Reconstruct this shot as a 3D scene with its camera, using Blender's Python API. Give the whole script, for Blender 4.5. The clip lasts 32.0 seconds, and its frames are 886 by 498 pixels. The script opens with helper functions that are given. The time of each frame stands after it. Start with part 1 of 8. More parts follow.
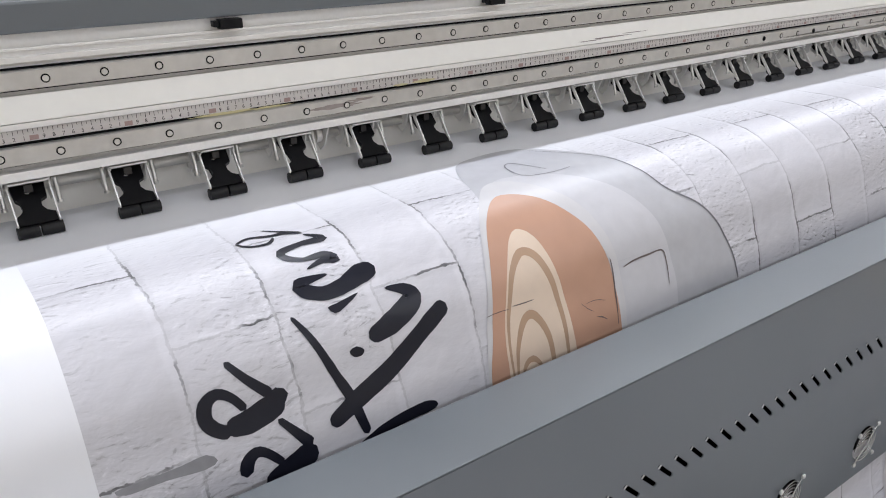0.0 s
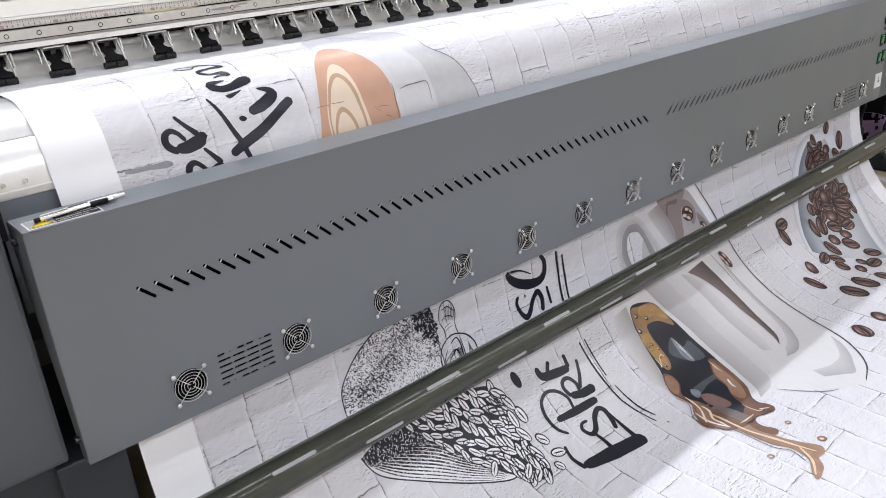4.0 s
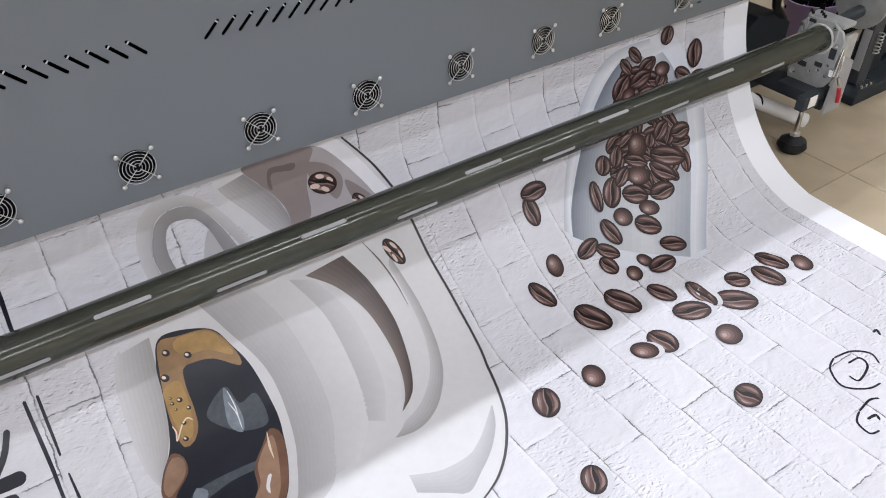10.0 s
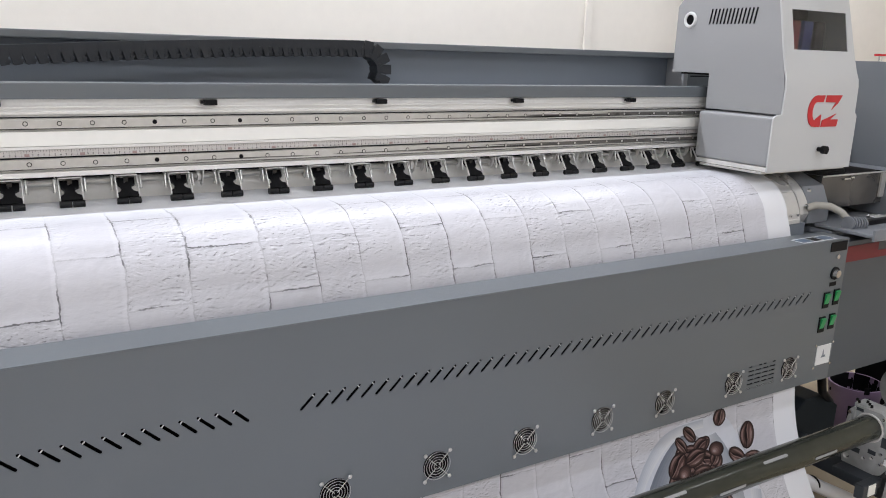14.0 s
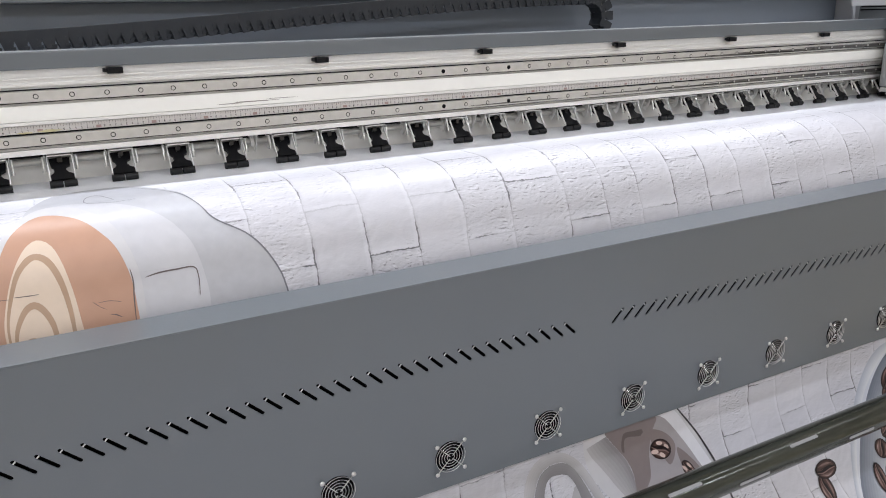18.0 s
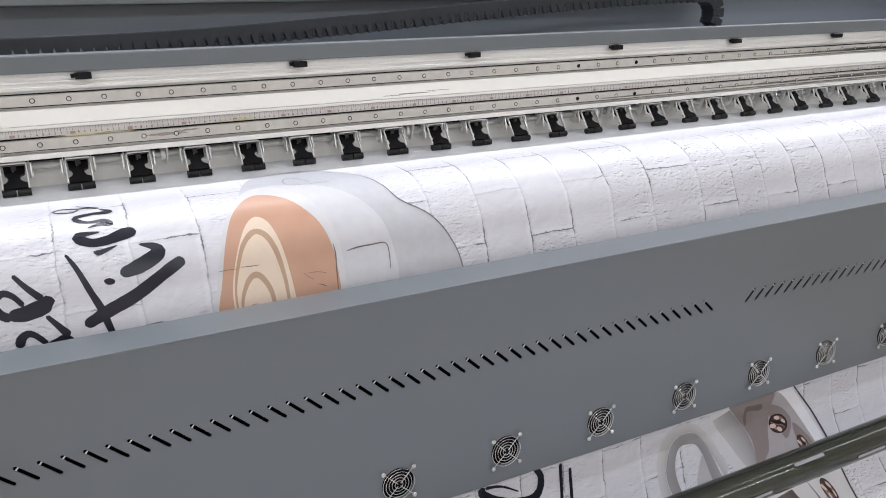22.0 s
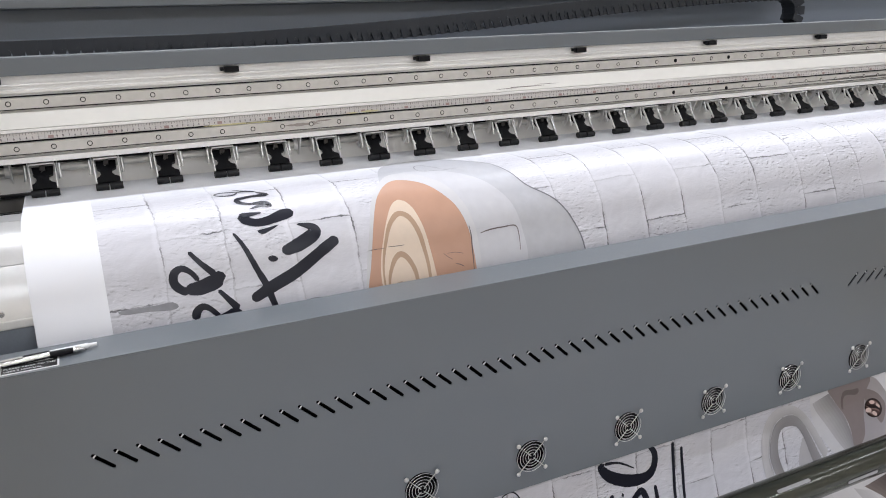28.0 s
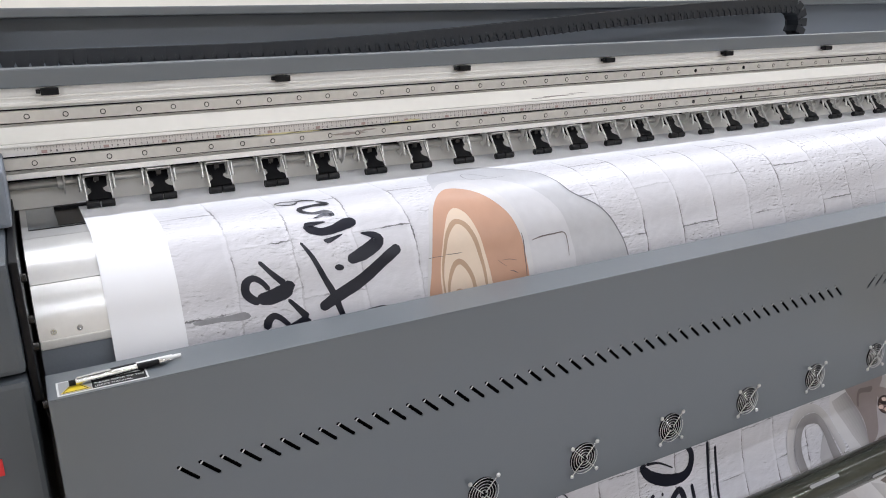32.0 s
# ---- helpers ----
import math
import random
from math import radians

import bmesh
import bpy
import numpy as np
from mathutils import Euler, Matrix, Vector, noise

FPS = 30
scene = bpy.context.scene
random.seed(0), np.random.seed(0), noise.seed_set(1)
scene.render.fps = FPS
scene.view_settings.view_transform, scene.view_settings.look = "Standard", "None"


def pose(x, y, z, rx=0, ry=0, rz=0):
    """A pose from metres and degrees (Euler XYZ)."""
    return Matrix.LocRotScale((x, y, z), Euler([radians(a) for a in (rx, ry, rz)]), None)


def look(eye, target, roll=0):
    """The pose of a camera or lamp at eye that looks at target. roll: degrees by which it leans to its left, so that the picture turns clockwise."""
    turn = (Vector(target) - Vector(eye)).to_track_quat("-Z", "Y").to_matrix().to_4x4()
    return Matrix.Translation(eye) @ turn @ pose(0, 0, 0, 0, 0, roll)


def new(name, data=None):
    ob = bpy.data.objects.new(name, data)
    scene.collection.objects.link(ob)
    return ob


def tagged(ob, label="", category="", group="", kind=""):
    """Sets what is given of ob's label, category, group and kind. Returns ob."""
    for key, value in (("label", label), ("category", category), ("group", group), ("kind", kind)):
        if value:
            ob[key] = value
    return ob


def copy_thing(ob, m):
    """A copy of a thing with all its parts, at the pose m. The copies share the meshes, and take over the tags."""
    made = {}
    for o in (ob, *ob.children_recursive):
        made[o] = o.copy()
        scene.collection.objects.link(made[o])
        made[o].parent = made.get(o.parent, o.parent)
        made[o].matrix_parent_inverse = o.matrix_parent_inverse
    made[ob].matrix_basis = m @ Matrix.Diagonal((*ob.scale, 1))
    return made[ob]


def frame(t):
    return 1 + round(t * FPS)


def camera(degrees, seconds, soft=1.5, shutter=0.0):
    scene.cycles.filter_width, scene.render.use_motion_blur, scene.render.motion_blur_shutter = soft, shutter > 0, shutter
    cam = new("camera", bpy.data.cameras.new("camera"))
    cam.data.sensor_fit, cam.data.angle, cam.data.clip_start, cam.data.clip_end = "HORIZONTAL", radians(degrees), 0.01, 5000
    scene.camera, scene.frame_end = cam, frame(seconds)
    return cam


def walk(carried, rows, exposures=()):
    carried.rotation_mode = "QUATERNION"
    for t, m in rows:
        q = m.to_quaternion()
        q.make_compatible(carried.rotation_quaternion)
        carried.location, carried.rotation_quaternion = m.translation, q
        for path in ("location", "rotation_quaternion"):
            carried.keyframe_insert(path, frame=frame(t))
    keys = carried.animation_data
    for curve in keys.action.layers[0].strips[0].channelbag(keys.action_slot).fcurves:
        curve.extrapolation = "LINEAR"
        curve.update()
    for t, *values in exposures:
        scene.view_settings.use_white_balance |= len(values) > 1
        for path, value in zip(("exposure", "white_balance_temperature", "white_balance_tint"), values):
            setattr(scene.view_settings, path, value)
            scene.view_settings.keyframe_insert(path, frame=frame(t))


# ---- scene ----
cam = camera(59.52, 32.0, soft=1.0)
PATH = [
    (0, (0.0791, -0.9211, 1.3554), (1.1512, 0.5776, 0.5780), -0.93),
    (0.5, (-0.0558, -1.0871, 1.3589), (1.0263, 0.4077, 0.5877), -0.96),
    (1, (-0.1192, -1.1866, 1.3588), (1.0245, 0.2721, 0.6075), -0.56),
    (1.5, (-0.1125, -1.3080, 1.3472), (1.0139, 0.1532, 0.5752), -0.77),
    (2, (-0.0847, -1.4912, 1.3495), (1.0076, -0.0331, 0.5244), -1.26),
    (2.5, (-0.0938, -1.6179, 1.3151), (1.0148, -0.1990, 0.4446), -1.16),
    (4.5, (-0.3274, -1.7023, 1.2821), (0.8874, -0.3041, 0.5276), -4.27),
    (5, (-0.3179, -1.7029, 1.2930), (0.8931, -0.2970, 0.5467), -3.57),
    (5.5, (-0.3045, -1.6514, 1.3372), (0.9048, -0.2831, 0.5215), -1.86),
    (6, (-0.2072, -1.6480, 1.3481), (0.9781, -0.2775, 0.5015), -1.88),
    (6.5, (0.0477, -1.6767, 1.3038), (1.1759, -0.2579, 0.4589), -3.48),
    (7, (0.2670, -1.6365, 1.3598), (1.3537, -0.3559, 0.2740), -0.68),
    (7.5, (0.5288, -1.5821, 1.3181), (1.5875, -0.3663, 0.1344), -1.50),
    (8, (0.7311, -1.5737, 1.3079), (1.7079, -0.3234, 0.0902), -2.92),
    (8.5, (0.9591, -1.6652, 1.2746), (1.7446, -0.3173, 0.0231), -4.45),
    (9, (1.0185, -1.6698, 1.2920), (1.8622, -0.3177, 0.0838), -2.20),
    (9.5, (1.1490, -1.6593, 1.2731), (2.0986, -0.3495, 0.0972), 0.18),
    (10, (1.3107, -1.6942, 1.2377), (2.2007, -0.3996, -0.0001), -0.53),
    (10.5, (1.3579, -1.6742, 1.2326), (2.2495, -0.3667, 0.0098), -1.46),
    (11, (1.3628, -1.6967, 1.2317), (2.2823, -0.2836, 0.1557), -2.79),
    (11.5, (1.3261, -1.6737, 1.3395), (2.3204, -0.1997, 0.4237), -0.43),
    (12, (1.2782, -1.6842, 1.3473), (2.3509, -0.1483, 0.6469), 1.55),
    (12.5, (1.2477, -1.6840, 1.3872), (2.3194, -0.1130, 0.7680), 3.48),
    (13, (1.2123, -1.6771, 1.3836), (2.2318, -0.0234, 0.9083), 3.05),
    (13.5, (1.2314, -1.7101, 1.3804), (2.2126, -0.0310, 0.9137), 1.94),
    (14, (1.2262, -1.7147, 1.3649), (2.2236, -0.0516, 0.8758), 1.72),
    (14.5, (1.1860, -1.6892, 1.3484), (2.1210, -0.0048, 0.8111), 1.68),
    (15, (1.0575, -1.6426, 1.3484), (1.9814, 0.0380, 0.7812), 1.35),
    (15.5, (0.9461, -1.6338, 1.3457), (1.8708, 0.0413, 0.7633), -0.73),
    (17.5, (0.7529, -1.5971, 1.3632), (1.6191, 0.0955, 0.7427), -0.26),
    (18, (0.6645, -1.5969, 1.3482), (1.5765, 0.0809, 0.7539), -1.10),
    (18.5, (0.6670, -1.5964, 1.3651), (1.5661, 0.0904, 0.7769), -1.34),
    (19, (0.6639, -1.5900, 1.3410), (1.5440, 0.1264, 0.8124), -0.80),
    (19.5, (0.6533, -1.5972, 1.3403), (1.4280, 0.1662, 0.8016), -0.55),
    (20, (0.5353, -1.5722, 1.3480), (1.3553, 0.1606, 0.7778), -1.04),
    (20.5, (0.4104, -1.5610, 1.3376), (1.3042, 0.1334, 0.7632), -1.47),
    (21, (0.3492, -1.5782, 1.3604), (1.2699, 0.0846, 0.7380), -1.42),
    (21.5, (0.3442, -1.5827, 1.3561), (1.2375, 0.0994, 0.7459), -1.38),
    (22, (0.3675, -1.5886, 1.3638), (1.2185, 0.1166, 0.7571), -1.13),
    (22.5, (0.3725, -1.5890, 1.3625), (1.1563, 0.1496, 0.7600), -1.39),
    (23, (0.3653, -1.5854, 1.3475), (1.0381, 0.1968, 0.7381), -2.43),
    (23.5, (0.3715, -1.5855, 1.3362), (0.9533, 0.1946, 0.6344), -2.75),
    (24, (0.3208, -1.5717, 1.3303), (1.0324, 0.1698, 0.6517), -1.07),
    (24.5, (0.2348, -1.5707, 1.3368), (0.9860, 0.1709, 0.7025), -1.89),
    (25, (0.1789, -1.5662, 1.3299), (0.9924, 0.1599, 0.7309), -1.76),
    (25.5, (0.1326, -1.5772, 1.3298), (0.9679, 0.1339, 0.7182), -1.72),
    (26, (0.1255, -1.5610, 1.3557), (0.9320, 0.1565, 0.7234), -1.53),
    (26.5, (0.1379, -1.5531, 1.3441), (0.9704, 0.1642, 0.7460), -1.52),
    (28.5, (0.1349, -1.5690, 1.3337), (0.9299, 0.1738, 0.7588), -1.86),
    (29, (0.1381, -1.5565, 1.3455), (0.8113, 0.2291, 0.7468), -2.35),
    (30, (0.0769, -1.5151, 1.3545), (0.8505, 0.2158, 0.7178), -1.39),
    (30.5, (-0.0116, -1.5075, 1.3292), (0.8608, 0.1895, 0.7301), -1.67),
    (31, (-0.0594, -1.5015, 1.3315), (0.8324, 0.1907, 0.7477), -1.99),
    (31.5, (-0.0547, -1.4919, 1.3507), (0.8628, 0.1855, 0.7637), -1.28),
    (32, (-0.0373, -1.4988, 1.3484), (0.8796, 0.1867, 0.7838), -1.33),
]
walk(cam, [(t, look(eye, target, roll)) for t, eye, target, roll in PATH], exposures=[(0, -0.42), (1, -0.24), (2, 0.00), (4.5, 0.05), (8, 0.08), (9, 0.08), (10, 0.02), (11, 0.20), (12, 0.10), (13, -0.14), (14, -0.18), (18, -0.14), (19, -0.12), (20, -0.14), (21, -0.09), (23, -0.13), (24, -0.08), (25, -0.13), (29, -0.18), (30, -0.10), (32, -0.18)])

# ---- light ----
world = bpy.data.worlds.new("world")
scene.world = world
world.use_nodes = True
world.node_tree.nodes["Background"].inputs["Color"].default_value = (0.80, 0.90, 1.0, 1)
world.node_tree.nodes["Background"].inputs["Strength"].default_value = 0.25

LAMP_ROWS = [(-3.3, 136.0), (-1.35, 44.0), (0.55, 172.0)]
LAMP_X = [-1.5, 0.6, 2.7, 4.8]
CEIL = 3.05
for ly, watts in LAMP_ROWS:
    for lx in LAMP_X:
        data = bpy.data.lights.new("tube_light", "AREA")
        data.shape, data.size, data.size_y, data.energy = "RECTANGLE", 1.5, 0.06, watts * 0.18
        data.color = (0.916, 0.948, 1.060)
        lamp = new("tube_light", data)
        lamp.matrix_world = pose(lx, ly, CEIL - 0.095)

# ---- materials ----
def nodes_of(name):
    m = bpy.data.materials.new(name)
    m.use_nodes = True
    t = m.node_tree
    return m, t, t.nodes["Principled BSDF"]


def mat(name, color, rough=0.5, metal=0.0, vary=0.06, scale=40.0, bump=0.0, bscale=300.0, coat=0.0, smudge=0.05, spec=0.5):
    """A surface with fine grain, broad wear and a little relief."""
    m, t, b = nodes_of(name)
    n, link = t.nodes, t.links
    co = n.new("ShaderNodeTexCoord")
    fine = n.new("ShaderNodeTexNoise")
    fine.inputs["Scale"].default_value = scale
    fine.inputs["Detail"].default_value = 4
    broad = n.new("ShaderNodeTexNoise")
    broad.inputs["Scale"].default_value = 3.1
    broad.inputs["Detail"].default_value = 5
    for tex in (fine, broad):
        link.new(co.outputs["Object"], tex.inputs["Vector"])
    add = n.new("ShaderNodeMath")
    add.operation = "ADD"
    link.new(fine.outputs["Fac"], add.inputs[0])
    link.new(broad.outputs["Fac"], add.inputs[1])
    ramp = n.new("ShaderNodeMapRange")
    ramp.inputs["From Min"].default_value, ramp.inputs["From Max"].default_value = 0.5, 1.5
    ramp.inputs["To Min"].default_value, ramp.inputs["To Max"].default_value = 1 - vary, 1 + vary
    link.new(add.outputs[0], ramp.inputs["Value"])
    mul = n.new("ShaderNodeVectorMath")
    mul.operation = "SCALE"
    mul.inputs[0].default_value = color
    link.new(ramp.outputs["Result"], mul.inputs["Scale"])
    link.new(mul.outputs["Vector"], b.inputs["Base Color"])
    rr = n.new("ShaderNodeMapRange")
    rr.inputs["From Min"].default_value, rr.inputs["From Max"].default_value = 0.3, 0.7
    rr.inputs["To Min"].default_value, rr.inputs["To Max"].default_value = max(0.03, rough - smudge), rough + smudge
    link.new(broad.outputs["Fac"], rr.inputs["Value"])
    link.new(rr.outputs["Result"], b.inputs["Roughness"])
    b.inputs["Metallic"].default_value = metal
    b.inputs["Coat Weight"].default_value = coat
    b.inputs["Specular IOR Level"].default_value = spec
    if bump:
        tex = n.new("ShaderNodeTexNoise")
        tex.inputs["Scale"].default_value = bscale
        tex.inputs["Detail"].default_value = 3
        link.new(co.outputs["Object"], tex.inputs["Vector"])
        bp = n.new("ShaderNodeBump")
        bp.inputs["Strength"].default_value = bump
        bp.inputs["Distance"].default_value = 0.001
        link.new(tex.outputs["Fac"], bp.inputs["Height"])
        link.new(bp.outputs["Normal"], b.inputs["Normal"])
    return m


GREY = mat("grey_powder_coat", (0.114, 0.130, 0.143), 0.36, vary=0.06, scale=900, bump=0.12, bscale=1400, spec=0.85, smudge=0.07)
# darker grey coat: puts the shelf's shade into the right case's colour
GREY_DIMMED = mat("housing_powder_coat", (0.078, 0.090, 0.102), 0.42, vary=0.08, scale=900, bump=0.12, bscale=1400)
# grey coat with added light in its colour for the right end; also bellows
HOUSING_BRIGHTENED = mat("pale_housing_coat", (0.205, 0.218, 0.238), 0.38, vary=0.07, scale=700, bump=0.12, bscale=1300)
TRAY = mat("worn_tray_steel", (0.15, 0.145, 0.14), 0.24, 0.75, vary=0.5, scale=9)
GREY_LIGHT = mat("light_grey_powder_coat", (0.33, 0.335, 0.34), 0.45, vary=0.04, scale=700, bump=0.1, bscale=1200)
GREY_DARK = mat("dark_grey_paint", (0.032, 0.038, 0.046), 0.5, vary=0.1, scale=300, bump=0.1, bscale=900)
SLATE = mat("blue_grey_paint", (0.186, 0.208, 0.240), 0.5, vary=0.08, scale=300, bump=0.1, bscale=900)
ALU = mat("anodised_aluminium", (0.80, 0.79, 0.76), 0.38, 0.35, vary=0.08, scale=200)
ALU_MATT = mat("matt_aluminium", (0.87, 0.865, 0.84), 0.42, 0.05, vary=0.07, scale=150)
STEEL = mat("ground_steel", (0.57, 0.56, 0.53), 0.33, 0.5, vary=0.16, scale=60)
STEEL_DARK = mat("stained_steel", (0.040, 0.037, 0.035), 0.28, 0.8, vary=0.3, scale=14)
PLATEN = mat("platen_aluminium", (0.72, 0.72, 0.71), 0.30, 0.6, vary=0.05, scale=90)
GUARD = mat("nickel_wire", (0.66, 0.66, 0.65), 0.28, 0.9, vary=0.05)
RULER = mat("ruler_steel", (0.60, 0.575, 0.55), 0.4, 0.2, vary=0.12, scale=8)
CHROME = mat("chromed_wire", (0.75, 0.75, 0.74), 0.18, 1.0, vary=0.05)
CREAM = mat("cream_strip", (0.90, 0.89, 0.83), 0.55, vary=0.03, scale=60)
CREAM_PIPE = mat("yellowed_pipe", (0.40, 0.385, 0.34), 0.5, vary=0.1, scale=40)
BEIGE = mat("beige_paint", (0.87, 0.85, 0.80), 0.6, vary=0.08, scale=30)
BLACK = mat("black_plastic", (0.007, 0.007, 0.008), 0.40, vary=0.2, scale=120, spec=0.16)
RUBBER = mat("black_rubber", (0.009, 0.009, 0.010), 0.5, vary=0.2, scale=160, bump=0.2, spec=0.3)
# near-black: the shade of hollows as a colour; also black ink and cabinet
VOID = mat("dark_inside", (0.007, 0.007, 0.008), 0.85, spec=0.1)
SHELL = mat("pale_grey_shell", (0.57, 0.58, 0.58), 0.4, vary=0.02, scale=300)
RED = mat("red_paint", (0.56, 0.025, 0.03), 0.45, vary=0.05)
GREEN = mat("green_rocker", (0.02, 0.30, 0.09), 0.3, vary=0.08)
WHITE = mat("white_plastic", (0.72, 0.73, 0.72), 0.4, vary=0.04)
YELLOW = mat("yellow_sticker", (0.75, 0.55, 0.03), 0.4, vary=0.04)
OLIVE = mat("olive_anodised_tube", (0.058, 0.062, 0.049), 0.15, 0.45, vary=0.18, scale=30, smudge=0.05)
CAST = mat("cast_aluminium", (0.50, 0.51, 0.505), 0.42, 0.4, vary=0.25, scale=45, bump=0.5, bscale=500)
WALL = mat("cream_wall", (0.83, 0.79, 0.72), 0.75, vary=0.03, scale=20, bump=0.15, bscale=120)
CEILING = mat("white_ceiling", (0.78, 0.78, 0.77), 0.8, vary=0.03)
PURPLE = mat("purple_stained_plastic", (0.30, 0.21, 0.34), 0.45, vary=0.4, scale=9)
RED_DARK = mat("dark_red_band", (0.17, 0.012, 0.018), 0.45, vary=0.1)
TICK = mat("ruler_red", (0.36, 0.25, 0.23), 0.5)
LEVER = mat("red_lever", (0.50, 0.03, 0.05), 0.35, vary=0.1)
ROLLPAPER = mat("white_roll_paper", (0.88, 0.87, 0.87), 0.6, vary=0.04)
TEAL = mat("dark_teal_paint", (0.017, 0.023, 0.028), 0.62, vary=0.15, scale=40, bump=0.15, spec=0.3)
BLUE = mat("dark_blue_print", (0.10, 0.14, 0.20), 0.4, vary=0.2, scale=60)
SPRING = mat("zinc_spring", (0.60, 0.60, 0.58), 0.3, 0.9)


def tile_mat():
    m, t, b = nodes_of("beige_floor_tile")
    n, link = t.nodes, t.links
    co = n.new("ShaderNodeTexCoord")
    info = n.new("ShaderNodeObjectInfo")
    a = n.new("ShaderNodeTexNoise")
    a.inputs["Scale"].default_value, a.inputs["Detail"].default_value = 5, 6
    link.new(co.outputs["Object"], a.inputs["Vector"])
    s = n.new("ShaderNodeMath")
    s.operation = "MULTIPLY_ADD"
    s.inputs[1].default_value, s.inputs[2].default_value = 0.25, 0.35
    link.new(info.outputs["Random"], s.inputs[0])
    s2 = n.new("ShaderNodeMath")
    s2.operation = "MULTIPLY_ADD"
    s2.inputs[1].default_value = 0.55
    link.new(a.outputs["Fac"], s2.inputs[0])
    link.new(s.outputs[0], s2.inputs[2])
    r = n.new("ShaderNodeValToRGB")
    r.color_ramp.elements[0].color = (0.25, 0.195, 0.125, 1)
    r.color_ramp.elements[1].color = (0.52, 0.43, 0.30, 1)
    r.color_ramp.elements[0].position, r.color_ramp.elements[1].position = 0.45, 0.95
    link.new(s2.outputs[0], r.inputs["Fac"])
    link.new(r.outputs["Color"], b.inputs["Base Color"])
    b.inputs["Roughness"].default_value = 0.33
    return m


TILE = tile_mat()
GROUT = mat("grout", (0.36, 0.31, 0.23), 0.8, vary=0.1)


def glass_mat():
    m, t, b = nodes_of("clear_plastic_window")
    b.inputs["Base Color"].default_value = (0.72, 0.76, 0.80, 1)
    b.inputs["Transmission Weight"].default_value = 1.0
    b.inputs["Roughness"].default_value = 0.06
    b.inputs["IOR"].default_value = 1.45
    return m


GLASS = glass_mat()


def glow_mat():
    m, t, b = nodes_of("lamp_tube")
    b.inputs["Emission Color"].default_value = (0.95, 0.98, 1, 1)
    b.inputs["Emission Strength"].default_value = 6
    return m


GLOW = glow_mat()

# ---- building helpers ----
def part(name, bm, material, parent=None, label=""):
    """Links a bmesh as one mesh object, under a thing or a part."""
    me = bpy.data.meshes.new(name)
    bmesh.ops.recalc_face_normals(bm, faces=bm.faces)
    bm.to_mesh(me)
    bm.free()
    me.materials.append(material)
    ob = new(name, me)
    ob.parent = parent
    if label:
        ob["label"] = label
    return ob


def share(name, source, m, parent):
    """Another piece on the same mesh."""
    ob = new(name, source.data)
    ob.parent = parent
    ob.matrix_basis = m
    return ob


def smooth(ob, angle=40):
    me = ob.data
    me.polygons.foreach_set("use_smooth", [True] * len(me.polygons))
    me.set_sharp_from_angle(angle=radians(angle))
    return ob


def thing(name, label, category, group="", kind="", at=(0, 0, 0)):
    ob = new(name)
    ob.location = at
    return tagged(ob, label, category, group, kind)


def box(bm, x0, x1, y0, y1, z0, z1, bevel=0.0, seg=2):
    made = bmesh.ops.create_cube(bm, size=1)["verts"]
    for v in made:
        v.co = Vector((x0 if v.co.x < 0 else x1, y0 if v.co.y < 0 else y1, z0 if v.co.z < 0 else z1))
    if bevel:
        edges = {e for v in made for e in v.link_edges}
        bmesh.ops.bevel(bm, geom=list(edges), offset=bevel, segments=seg, affect="EDGES", profile=0.6)
    return bm


def boxed(x0, x1, y0, y1, z0, z1, bevel=0.0, seg=2):
    return box(bmesh.new(), x0, x1, y0, y1, z0, z1, bevel, seg)


def rod(bm, a, b, r, seg=16, r2=None, cap=True):
    a, b = Vector(a), Vector(b)
    turn = (b - a).to_track_quat("Z", "Y").to_matrix().to_4x4()
    bmesh.ops.create_cone(bm, cap_ends=cap, segments=seg, radius1=r, radius2=r if r2 is None else r2, depth=(b - a).length,
                          matrix=Matrix.Translation((a + b) / 2) @ turn)
    return bm


def ring(bm, centre, radius, r, axis="y", major=32, minor=8):
    """A torus of wire."""
    verts = []
    for i in range(major):
        a = 2 * math.pi * i / major
        row = []
        for j in range(minor):
            q = 2 * math.pi * j / minor
            d, h = radius + r * math.cos(q), r * math.sin(q)
            p = (d * math.cos(a), h, d * math.sin(a)) if axis == "y" else (d * math.cos(a), d * math.sin(a), h) if axis == "z" else (h, d * math.cos(a), d * math.sin(a))
            row.append(bm.verts.new(Vector(centre) + Vector(p)))
        verts.append(row)
    for i in range(major):
        for j in range(minor):
            bm.faces.new((verts[i][j], verts[(i + 1) % major][j], verts[(i + 1) % major][(j + 1) % minor], verts[i][(j + 1) % minor]))
    return bm


def tube(bm, points, r, seg=10, closed=False):
    """A round bar that follows points."""
    pts = [Vector(p) for p in points]
    rows = []
    for i, p in enumerate(pts):
        d = (pts[min(i + 1, len(pts) - 1)] - pts[max(i - 1, 0)]).normalized()
        side = d.cross(Vector((0.13, 0.21, 0.97))).normalized()
        up = side.cross(d)
        rows.append([bm.verts.new(p + r * (math.cos(2 * math.pi * k / seg) * side + math.sin(2 * math.pi * k / seg) * up)) for k in range(seg)])
    for a, b in zip(rows, rows[1:]):
        for k in range(seg):
            bm.faces.new((a[k], a[(k + 1) % seg], b[(k + 1) % seg], b[k]))
    bm.faces.new(rows[0][::-1])
    bm.faces.new(rows[-1])
    return bm


